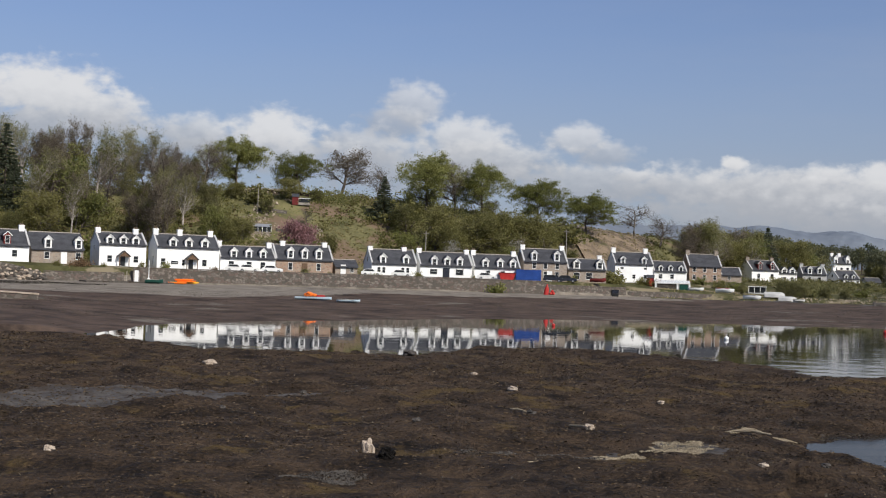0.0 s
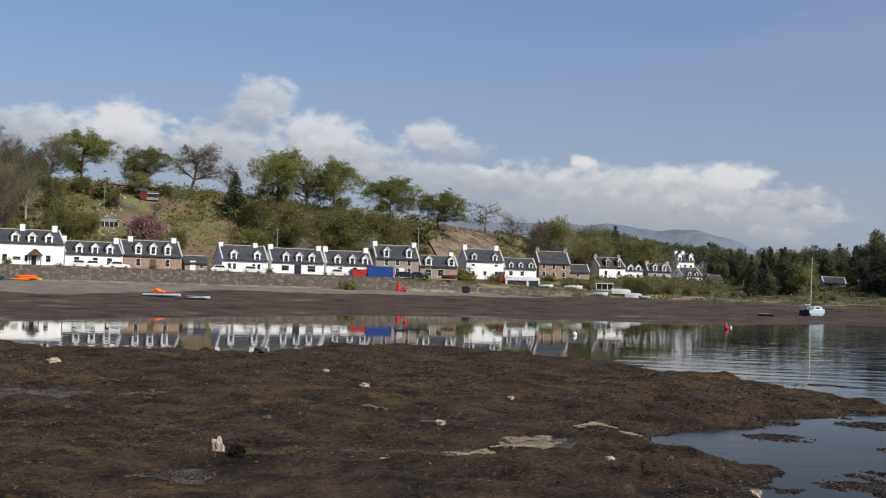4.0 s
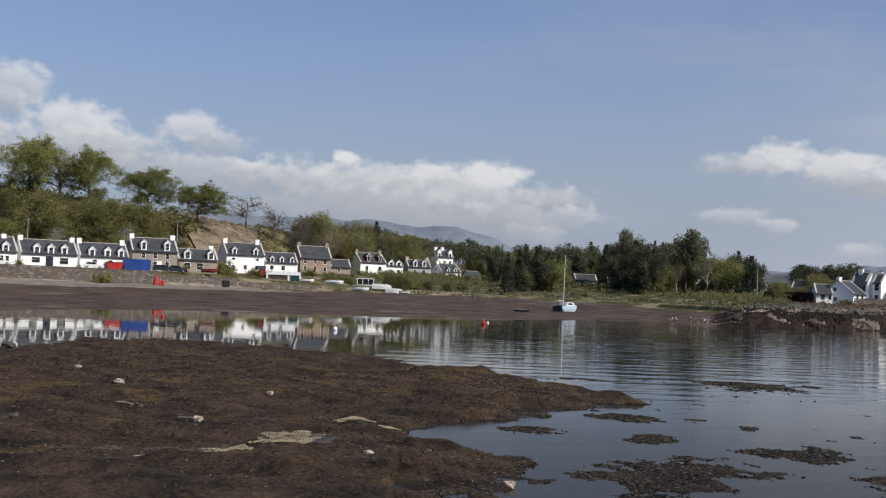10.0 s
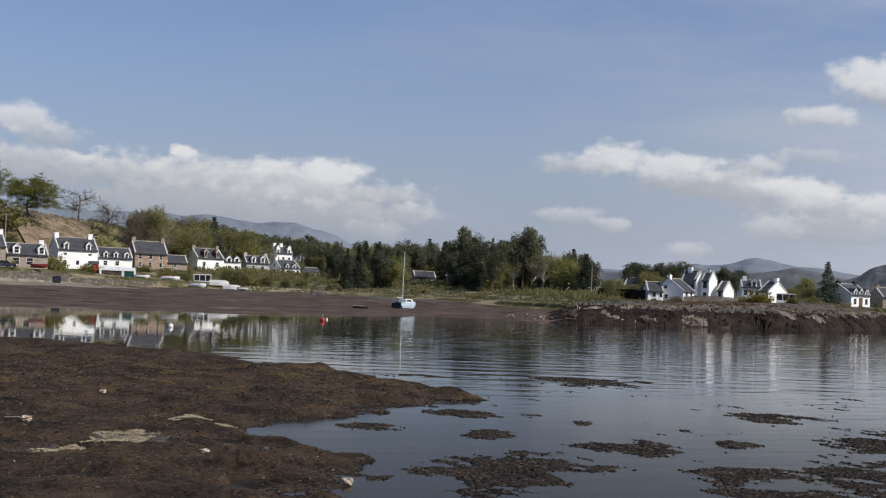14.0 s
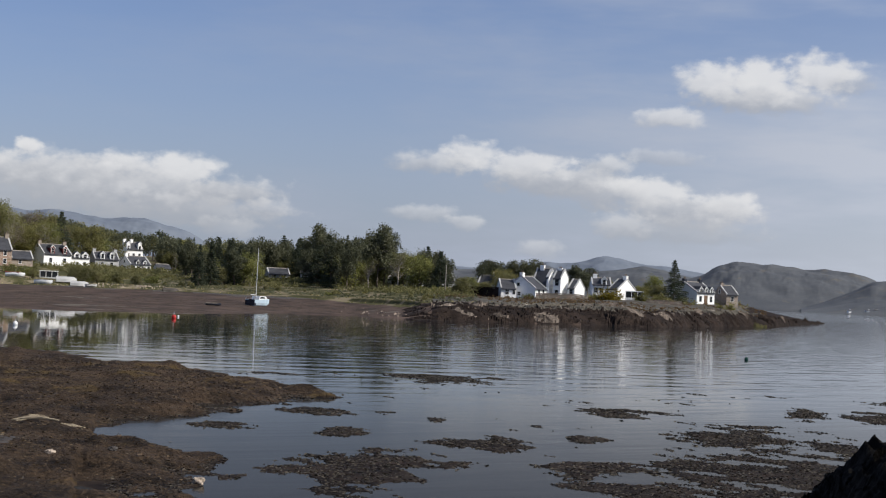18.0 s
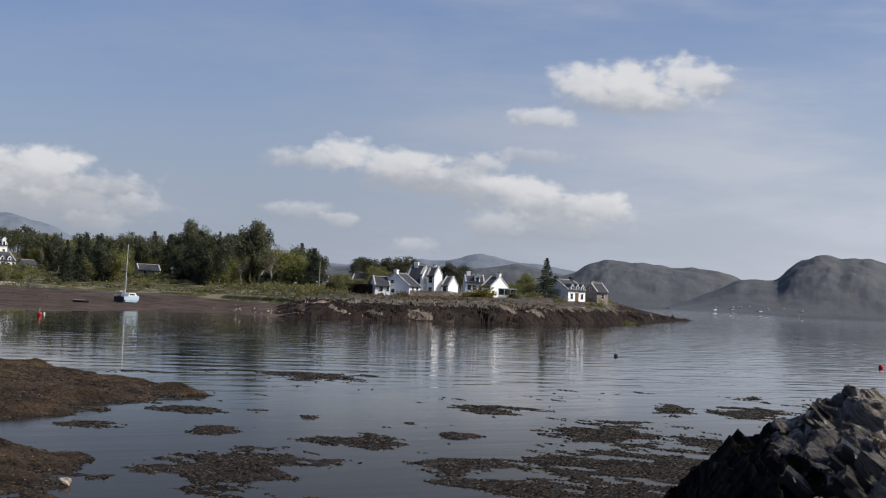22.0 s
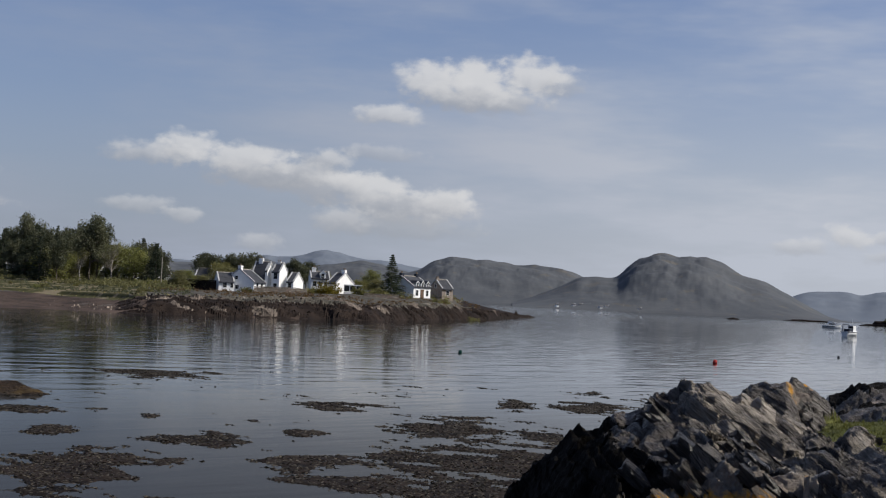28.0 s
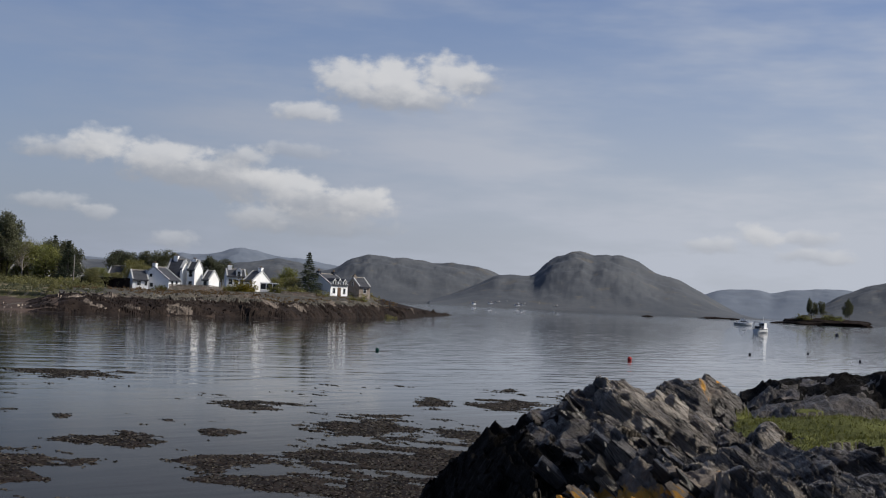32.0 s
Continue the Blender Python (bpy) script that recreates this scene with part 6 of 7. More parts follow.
for k in range(3):
    KINDS["sycamore", k] = tree_kind(100 + k, "fresh", height=13, spread=1.5, count=24000, size=0.145, jitter=0.42, kids=(4, 3, 2), first=0.28, dome=(0.60, 0.30, 0.69))
    KINDS["open", k] = tree_kind(120 + k, "buds", height=13, spread=1.6, count=6500, size=0.13, jitter=0.28, kids=(5, 4, 3), first=0.3, up=0.6)
    KINDS["birch", k] = tree_kind(140 + k, "budding", "pale_bark", height=14, spread=0.65, count=4000, size=0.14, jitter=0.36, kids=(5, 3, 2), first=0.25, up=0.7)
    KINDS["green", k] = tree_kind(160 + k, "olive", height=10, spread=1.0, count=8500, size=0.165, jitter=0.46, kids=(4, 3, 2), first=0.12, dome=(0.42, 0.42, 0.52))
    KINDS["pine", k] = tree_kind(180 + k, "pine", height=13, spread=0.95, count=7000, size=0.25, jitter=0.5, kids=(4, 3, 2), first=0.35, up=0.3)
    KINDS["dark", k] = tree_kind(170 + k, "deep", height=11, spread=1.0, count=8500, size=0.19, jitter=0.55, kids=(4, 3, 2), first=0.12, dome=(0.36, 0.44, 0.55))
    KINDS["spruce", k] = conifer_kind(200 + k, width=(5.0, 5.4, 4.6)[k])
    KINDS["shrub", k] = shrub_kind(220 + k, ("olive", "fresh", "olive")[k])
    KINDS["bracken", k] = shrub_kind(240 + k, ("bracken", "bracken", "budding")[k], 1.2, 2.0, 700, 0.15)
for k in range(2):
    KINDS["bare", k] = tree_kind(260 + k, "budding", height=12, spread=1.25, count=200, size=0.10, jitter=0.2, kids=(5, 4, 3), first=0.25)
    KINDS["lime", k] = tree_kind(270 + k, "fresh", height=10, spread=0.9, count=3600, size=0.24, jitter=0.6, kids=(4, 3, 2), first=0.12)
KINDS["pink", 0] = tree_kind(280, "pink", height=6, spread=1.2, count=2600, size=0.2, jitter=0.5, kids=(4, 3, 2), first=0.15)
KINDS["cream", 0] = tree_kind(281, "cream", height=6, spread=0.9, count=900, size=0.16, jitter=0.5, kids=(4, 3, 2), first=0.15)
KINDS["gorse", 0] = shrub_kind(282, "gorse", 1.8, 1.8, 900, 0.15)
WORDS = {"sycamore": ("spreading sycamore in fresh green leaf", "tree"), "open": ("tall tree with open grey-brown branches and few leaves", "tree"), "birch": ("slender pale-stemmed tree just coming into leaf", "tree"),
         "green": ("dense olive-green broadleaf tree", "tree"), "pine": ("dark Scots pine with a ragged crown", "tree"), "dark": ("dense dark green broadleaf tree", "tree"), "spruce": ("tall dark green conical spruce tree", "tree"), "shrub": ("dense rounded green garden shrub", "shrub"),
         "bracken": ("low brown scrub on the hillside", "shrub"), "bare": ("leafless tree with bare grey twigs", "tree"), "lime": ("broadleaf tree in bright yellow-green leaf", "tree"), "pink": ("cherry tree in pink blossom", "tree"),
         "cream": ("tree covered in pale cream blossom", "tree"), "gorse": ("spiny gorse bush with yellow flowers", "shrub")}
FIRST = {}
tree_rng = np.random.default_rng(77)


def plant(kind, az, d, height, wide=1.0, z=None, sink=0.2, label=""):
    """A tree of a kind at a bearing and distance, scaled to a height."""
    options = [k for k in KINDS if k[0] == kind]
    key = options[int(tree_rng.integers(len(options)))]
    trunk, crown, tall = KINDS[key]
    s = height / tall
    zz = (ground_z(az, d) if z is None else z) - sink
    m = Matrix.Translation(place(az, d, zz)) @ Matrix.Rotation(tree_rng.uniform(0, math.tau), 4, "Z") @ Matrix.Diagonal((s * wide, s * wide, s, 1))
    if key not in FIRST:
        text, category = WORDS[kind]
        ob = thing("shrub" if category == "shrub" else "tree", text, category, group="trees and shrubs of the shore")
        part("stem" if category == "shrub" else "trunk", trunk, None, ob)
        if crown:
            part("foliage" if category == "shrub" else "crown", crown, None, ob)
        ob.matrix_basis = m
        FIRST[key] = ob
        return ob
    return copy_thing(FIRST[key], m @ Matrix.Diagonal(tuple(1 / v for v in (*FIRST[key].scale, 1))))


# single trees along the crest
for kind, az, d, h, wide in (("sycamore", -8.95, 335, 14.0, 1.4), ("sycamore", -6.15, 345, 11.6, 1.35), ("open", -4.5, 345, 14.5, 1.4), ("bare", -7.15, 345, 8.0, 0.7), ("bare", -2.95, 345, 11.0, 0.8), ("bare", -2.6, 348, 9.5, 0.7),
                             ("sycamore", -0.75, 325, 17.0, 0.95), ("open", 0.5, 330, 15.5, 1.0), ("sycamore", 1.7, 332, 16.0, 1.0), ("sycamore", 4.05, 340, 13.2, 1.25), ("sycamore", 6.2, 348, 12.4, 1.55),
                             ("bare", 8.2, 372, 10.5, 1.4), ("bare", 9.25, 366, 10.5, 1.5)):
    plant(kind, az, d, h, wide)
CANOPY = curve([(9.7, 25), (10.8, 27), (12, 25.3), (13.2, 24), (14.65, 20.5), (15.8, 19), (17.2, 19), (18.2, 17.6), (19.7, 16.8), (20.7, 18), (21.7, 18), (22.9, 16.3), (23.6, 18.8), (24.75, 19.5), (26, 19.5), (27, 19.5), (27.7, 17), (28.6, 16), (29.3, 14.5), (29.8, 11)])


def canopy(az, d):
    """Height from the ground to the skyline of the woods."""
    return 4.7 + (float(CANOPY(az)) - 4.7) * d / 400 - ground_z(az, d)


def far_wood(name, label, leaf, spots, seed, cone=False):
    """Woods too far off to count, as one mesh of crowns on stems; spots: bearing, distance, height."""
    rng = np.random.default_rng(seed)
    tips, stems = [], bmesh.new()
    for az, d, h in spots:
        base = place(az, d, ground_z(az, d) - 0.2)
        tube(stems, base, base + Vector((0, 0, h * (0.95 if cone else 0.6))), h * 0.022, 0.03, 5)
        for _ in range(34):
            v = Vector((rng.normal(), rng.normal(), rng.normal() + 0.2)).normalized() * rng.uniform(0.55, 1.0)
            if cone:
                t = rng.uniform(0.12, 1.0)
                r = h * 0.22 * (1 - t) + 0.02
                tips.append(base + Vector((v.x * r, v.y * r, h * t)))
            else:
                tips.append(base + Vector((v.x * h * 0.36, v.y * h * 0.36, h * (0.6 + 0.36 * v.z))))
    part("stems", stems, M["bark"], tagged(part(name, mesh_of(name, *leaves(rng, tips, len(tips) * 15, 0.30, 0.5)), M[leaf]), label, "wood", kind="stuff"))


# wood at the left end of the village
for k in range(66):
    az = tree_rng.uniform(-19.8, -9.9)
    kind = ("open", "birch", "green", "bare", "dark", "lime", "open", "birch")[k % 8]
    d = tree_rng.uniform(282, 335)
    plant(kind, az, d, tree_rng.uniform(12, 17.5) if kind not in ("green", "lime", "dark") else tree_rng.uniform(7, 11), tree_rng.uniform(0.7, 1.0) * (0.75 if kind == "open" else 1.0))
plant("spruce", -18.35, 300, 16.5, 0.95), plant("spruce", -18.0, 292, 11, 1.0)
plant("lime", -16.2, 288, 15, 1.0), plant("green", -16.9, 280, 10, 1.2)
# the hillside behind the row
def scrub(name, label, leaf, count, each, az_range, d_off, size, seed, keep, lift=(0.3, 1.6)):
    """Low undergrowth that nobody could count, as one mesh of leaf clumps."""
    rng = np.random.default_rng(seed)
    a = rng.uniform(*az_range, count)
    d = house_line(a) + rng.uniform(*d_off, count)
    x, y = d * np.sin(np.radians(a)), d * np.cos(np.radians(a))
    ok = keep(a, d, fbm(x, y, 14.0, 3, seed))
    a, d, x, y = a[ok], d[ok], x[ok], y[ok]
    z = land(a, d)
    tall = rng.uniform(*lift, len(a))
    at = np.repeat(np.stack([x, y, z], 1), each, 0)
    h = np.repeat(tall, each)
    r = np.abs(rng.normal(size=(len(at), 1)))
    u = rng.normal(size=(len(at), 3))
    at = at + np.stack([u[:, 0] * 0.5 * h, u[:, 1] * 0.5 * h, np.clip(np.abs(u[:, 2]), 0, 1.6) * h * 0.6], 1)
    tips = [Vector(p) for p in at]
    lv, lf = leaves(rng, tips, len(tips), size, 0.12)
    tagged(part(name, mesh_of(name, lv, lf), M[leaf]), label, "undergrowth", kind="stuff")


def not_bank(a, d, n):
    return ~((a > -8.7) & (a < -5.5) & (d > house_line(a) + 26) & (n < 0.55)) & ~((a > -5.0) & (a < -2.8) & (d < house_line(a) + 45)) & ~((a > 5.2) & (d > house_line(a) + 14))


scrub("hillside_scrub", "tangled olive-green scrub on the hillside", "olive", 4400, 22, (-19.8, 9.6), (13, 68), 0.22, 301, lambda a, d, n: not_bank(a, d, n) & (n > -0.7), (0.4, 2.3))
scrub("dead_bracken", "brown dead bracken and brambles on the slope", "bracken", 1300, 22, (-19.8, 6.2), (12, 82), 0.2, 302, lambda a, d, n: (n < 0.25) & not_bank(a, d, n + 0.3), (0.2, 0.9))
scrub("hillside_grass_tufts", "rough yellowish grass tufts on the open bank", "straw", 700, 16, (-5.6, -1.8), (12, 62), 0.14, 303, lambda a, d, n: n > -0.9, (0.1, 0.35))
scrub("young_growth", "bright spring growth among the trees", "fresh", 1400, 26, (-19.8, 5.0), (12, 70), 0.22, 304, lambda a, d, n: not_bank(a, d, n) & (n > 0.0), (0.5, 2.6))
scrub("budding_thicket", "grey-brown budding thicket on the garden slope", "budding", 1600, 24, (-19.5, 3.0), (14, 80), 0.2, 307, lambda a, d, n: not_bank(a, d, n) & (n > -0.1), (0.6, 2.4))
for k in range(30):
    az = tree_rng.uniform(-19.5, 6.0)
    if -5.4 < az < -2.0:
        continue
    plant(("green", "shrub", "birch", "green", "bare")[k % 5], az, house_line(az) + tree_rng.uniform(16, 72), tree_rng.uniform(3.5, 6.5), tree_rng.uniform(1.0, 1.4))
for kind, az, d, h, wide in (("spruce", -2.6, 318, 11, 1.25), ("shrub", -2.2, 320, 5, 1.3), ("green", -1.6, 312, 8, 1.2), ("lime", -1.4, 300, 6, 1.3), ("green", -0.3, 305, 12, 1.2), ("green", 0.5, 300, 9, 1.1), ("cream", 0.45, 296, 6.5, 0.9),
                             ("green", 1.5, 306, 11, 1.3), ("green", 2.4, 310, 12, 1.2), ("green", 3.3, 314, 12, 1.2), ("green", 4.4, 318, 9, 1.3), ("lime", 2.9, 300, 6.5, 1.0), ("lime", 3.9, 304, 5, 1.2), ("pink", -6.35, 292, 8.0, 0.9), ("pink", -5.95, 293, 7.2, 0.9),
                             ("green", -8.6, 295, 6, 1.3), ("green", -4.9, 292, 6, 0.9), ("green", -9.5, 292, 7, 1.2), ("spruce", -5.55, 286, 4, 0.9), ("cream", 3.2, 306, 7, 0.7), ("green", 5.5, 312, 6, 1.2), ("bare", -5.9, 308, 5, 1.0)):
    plant(kind, az, d, h, wide)
# round wood and gardens further along
for k in range(36):
    az = 10.5 + 3.0 * (k + tree_rng.uniform(0, 1)) / 36
    d = house_line(az) + tree_rng.uniform(18, 75)
    plant(("green", "open", "lime", "open", "green", "birch")[k % 6], az, d, canopy(az, d) * tree_rng.uniform(0.6, 0.98), tree_rng.uniform(0.95, 1.25))
plant("spruce", 13.75, 400, canopy(13.75, 400) + 1.0, 1.0), plant("lime", 15.4, 432, 9, 1.3), plant("green", 14.7, 425, canopy(14.7, 425), 1.3)
spots = []
for k in range(60):
    az = tree_rng.uniform(13.4, 18.4)
    d = 480 + 60 * tree_rng.uniform(0, 1)
    spots.append((az, d, max(canopy(az, d) * tree_rng.uniform(0.75, 1.0), 3.0)))
far_wood("far_woods", "dark pine wood along the ridge behind the houses", "pine", spots[:44], 311)
far_wood("far_woods", "olive broadleaf wood behind the white houses", "deep", spots[44:] + [(13.9 + 0.32 * k, 448 + 4 * (k % 3), 8.0) for k in range(8)], 312)
for k in range(34):
    az = tree_rng.uniform(11.0, 30.0)
    plant(("dark", "dark", "shrub", "dark", "dark")[k % 5], az, beach_top(az) + tree_rng.uniform(12, 40), tree_rng.uniform(0.8, 1.6) if az < 18.5 else tree_rng.uniform(0.7, 1.5), tree_rng.uniform(1.0, 1.6))
for az, d, h in ((6.9, 293, 3.2), (7.25, 294, 3.4), (8.6, 301, 2.2), (9.0, 302, 2.0), (11.0, 318, 2.2), (11.8, 316, 2.4), (12.4, 318, 2.4), (2.32, 268, 2.6), (14.6, 316, 2.2), (14.9, 318, 2.4), (15.6, 320, 2.0), (16.0, 330, 2.2), (17.6, 335, 2.4)):
    plant("shrub", az, d, h, 1.1)
for az, d, h, wide in ((14.35, 306, 4.4, 1.0), (14.75, 308, 3.8, 1.2), (15.3, 310, 3.2, 1.3), (16.1, 312, 3.0, 1.4), (16.9, 313, 2.8, 1.4), (12.7, 309, 2.6, 1.2)):
    plant("dark", az, d, h, wide)
# small shrubs and climbers against the house fronts
for k, az in enumerate((-18.7, -16.2, -15.3, -14.3, -12.75, -11.8, -9.7, -7.3, -5.9, -4.85, -2.9, -1.05, 1.35, 3.4, 5.5, 6.4, 7.6, 8.8)):
    plant("bracken" if k % 4 == 2 else "shrub", az, house_line(az) - 2.2, 0.9 + 0.35 * (k % 3), 0.8)
# woods across the head of the bay
for k in range(110):
    az = 17.9 + 11.7 * (k + tree_rng.uniform(0, 1)) / 110
    d = 332 + 75 * tree_rng.uniform(0, 1) + (110 if az < 18.9 else 0)
    kind = (("dark", "pine", "green", "spruce", "pine", "birch", "spruce", "lime") if az < 25.2 else ("green", "pine", "birch", "spruce", "green", "birch", "lime", "spruce"))[k % 8]
    if 21.9 < az < 23.5 or 27.4 < az < 28.8:
        d = max(d, 396.0)
    plant(kind, az, d, max(canopy(az, d) * (tree_rng.uniform(0.4, 0.8) if kind not in ("pine", "spruce") else tree_rng.uniform(0.75, 1.05)), 3.5), tree_rng.uniform(0.7, 1.0))
spots = {"pine": [], "olive": [], "budding": [], "needles": []}
for k in range(190):
    az = 17.7 + 12.0 * tree_rng.uniform(0, 1)
    d = 400 + 75 * tree_rng.uniform(0, 1) + (60 if az < 19 else 0)
    kind = ("pine", "olive", "pine", "budding", "pine", "needles")[k % 6]
    spots[kind].append((az, d, max(canopy(az, d) * (tree_rng.uniform(0.72, 1.0) if kind != "needles" else tree_rng.uniform(0.9, 1.1)), 3.0)))
far_wood("far_woods", "dark pines over the head of the bay", "pine", spots["pine"], 313)
far_wood("far_woods", "olive broadleaf woods over the head of the bay", "deep", spots["olive"], 314)
far_wood("far_woods", "grey-brown budding woods over the head of the bay", "budding", spots["budding"], 315)
far_wood("far_woods", "pointed spruces over the head of the bay", "needles", spots["needles"], 316, True)
for kind, az, d, h, wide in (("pine", 24.75, 372, canopy(24.75, 372) + 4.2, 0.75), ("spruce", 25.7, 385, canopy(25.7, 385) + 1.6, 0.6), ("spruce", 26.05, 388, canopy(26, 388) + 1.2, 0.55), ("pine", 24.1, 380, canopy(24.1, 380) + 1.0, 0.6), ("pine", 23.2, 402, canopy(23.2, 402) + 1.5, 0.6), ("spruce", 22.2, 404, canopy(22.2, 404) + 1.2, 0.6), ("pine", 20.1, 405, canopy(20.1, 405) + 0.8, 0.7), ("spruce", 19.2, 480, canopy(19.2, 480) + 1.0, 0.6), ("spruce", 24.9, 352, 14, 1.4), ("spruce", 24.5, 350, 11, 1.4), ("pine", 26.1, 380, canopy(26, 380) + 1, 0.8), ("pine", 26.4, 382, canopy(26, 380), 0.7), ("spruce", 26.75, 385, canopy(27, 385), 0.9), ("spruce", 27.05, 385, canopy(27, 385) + 1.2, 0.9), ("spruce", 27.35, 388, canopy(27, 385) - 0.5, 0.8), ("spruce", 27.6, 390, 13, 0.9), ("spruce", 23.6, 390, canopy(23.6, 390), 0.8), ("spruce", 20.7, 400, canopy(20.7, 400), 0.9), ("pine", 21.75, 395, canopy(21.7, 395), 1.2),
                             ("spruce", 23.0, 400, 14, 0.9), ("pine", 22.6, 395, 12, 0.9), ("pine", 21.4, 400, 12, 1.3), ("lime", 28.2, 345, 10, 1.2), ("birch", 28.6, 345, 11, 1.1), ("spruce", 29.2, 340, 12, 1.0), ("pine", 29.5, 338, 11, 0.9), ("lime", 26.2, 342, 8, 1.3), ("lime", 21.6, 352, 9, 1.2)):
    plant(kind, az, d, h, wide)
scrub("wood_undergrowth", "olive undergrowth and low bushes below the woods", "deep", 3600, 24, (12.0, 31.2), (-85, 20), 0.24, 305, lambda a, d, n: (d > beach_top(a) + 46) & (n > -0.2), (0.3, 1.5))
scrub("shore_heather", "dark heather and brambles above the head of the beach", "pine", 2200, 16, (15.0, 31.4), (-145, -10), 0.16, 321, lambda a, d, n: (d > beach_top(a) + 9) & (d < beach_top(a) + 60) & (n > -0.1), (0.08, 0.4))
scrub("wood_edge_growth", "bright spring growth at the edge of the woods", "fresh", 160, 26, (17.0, 30.5), (-50, 10), 0.24, 306, lambda a, d, n: (d > beach_top(a) + 44) & (n > 0.1), (0.5, 1.6))
scrub("garden_growth", "dark garden hedges and low bushes on the point", "deep", 700, 24, (30.2, 42.8), (-12, 30), 0.2, 308, lambda a, d, n: (d > beach_top(a) + 14) & (n > 0.2), (0.3, 1.2))
scrub("dead_bracken", "brown dead bracken on the point", "bracken", 800, 18, (29.5, 43.6), (-50, 10), 0.15, 309, lambda a, d, n: (d > beach_top(a) - 3) & (n < 0.4), (0.15, 0.6))
scrub("slope_grass", "dry grass tufts on the cleared slope", "straw", 420, 14, (5.4, 9.5), (16, 85), 0.14, 310, lambda a, d, n: n > -0.2, (0.1, 0.4))
scrub("slope_scrub", "green scrub beside the cleared slope", "olive", 360, 22, (8.6, 10.6), (20, 90), 0.2, 320, lambda a, d, n: a > 9.2 - 0.012 * (d - house_line(a)), (0.3, 1.2))
# promontory
for kind, az, d, h, wide in (("dark", 30.7, 292, 4.5, 1.3), ("lime", 31.1, 300, 4.6, 1.2), ("dark", 31.6, 295, 3.6, 1.2), ("dark", 32.6, 330, 6.0, 1.3), ("dark", 33.3, 330, 5.5, 1.3), ("dark", 34.9, 332, 6.0, 1.3), ("pine", 27.05, 342, 17.0, 0.8), ("pine", 27.35, 345, 15.5, 0.8), ("birch", 27.9, 335, 11.0, 1.0), ("lime", 28.9, 330, 9.5, 1.1), ("spruce", 29.75, 326, 10.5, 1.15), ("pine", 29.95, 330, 9.0, 0.9), ("dark", 37.0, 332, 5.5, 1.2), ("dark", 39.0, 328, 4.5, 1.2), ("pine", 31.8, 345, 9, 1.2), ("pine", 32.1, 348, 9, 1.2), ("pine", 33.0, 350, 9, 1.1), ("pine", 33.5, 345, 9.5, 1.1), ("green", 32.4, 340, 7, 1.2),
                             ("pine", 35.6, 335, 8.5, 1.2), ("pine", 36.1, 338, 8, 1.1), ("lime", 38.9, 335, 7.0, 1.0), ("spruce", 39.75, 318, 10.6, 1.15), ("gorse", 36.9, 297, 2.4, 1.2), ("gorse", 37.2, 297, 2.2, 1.1), ("shrub", 36.4, 296, 1.8, 1.2), ("shrub", 38.4, 302, 2.2, 1.0),
                             ("shrub", 39.2, 306, 2.4, 1.0), ("shrub", 33.6, 286, 1.6, 1.2), ("shrub", 42.1, 315, 1.5, 1.0), ("shrub", 41.7, 312, 1.2, 1.2), ("shrub", 43.3, 318, 1.9, 1.3), ("shrub", 39.5, 305, 1.4, 1.2), ("green", 38.4, 330, 4, 1.3)):
    plant(kind, az, d, h, wide)

# ---- islet off the point ----
def mound(name, label, az, d, length, depth, top, material, seed, category="rock"):
    """A low rocky island or boulder, sunk a little into what it lies on."""
    bm = bmesh.new()
    bmesh.ops.create_icosphere(bm, subdivisions=5, radius=1.0)
    m = local(az, d, -0.3)
    off = Vector((seed * 3.1, seed * 1.7, 0))
    for v in bm.verts:
        p = v.co.copy()
        k = 1 + 0.28 * noise.fractal(p * 1.6 + off, 1.0, 2.0, 5)
        z = max(p.z, -0.15)
        v.co = Vector((p.x * length / 2 * k, p.y * depth / 2 * k, top * max(z, 0) ** 1.15 * k if z > 0 else z))
    for f in bm.faces:
        f.smooth = False
    return tagged(part(name, bm, M[material], at=m), label, category)


mound("islet", "low dark rocky islet with a few pines", 61.65, 1080, 76, 40, 6.0, "bank", 4, "island")
mound("skerry", "low black skerry awash in the loch", 57.3, 1350, 46, 20, 2.2, "bank", 6)
mound("skerry", "small black skerry awash in the loch", 54.35, 1050, 10, 6, 1.6, "bank", 7)
for az, d, h, wide in ((61.1, 1078, 17.0, 0.5), (61.25, 1084, 14.0, 0.5), (61.5, 1080, 15.0, 0.6), (62.4, 1078, 17.5, 0.55), (62.6, 1084, 15.0, 0.55)):
    plant("pine", az, d, h, wide, z=4.4)
plant("shrub", 60.8, 1074, 5.0, 1.8, z=3.8), plant("shrub", 61.8, 1076, 4.5, 2.0, z=4.2), plant("shrub", 62.1, 1076, 4.0, 2.0, z=4.2)


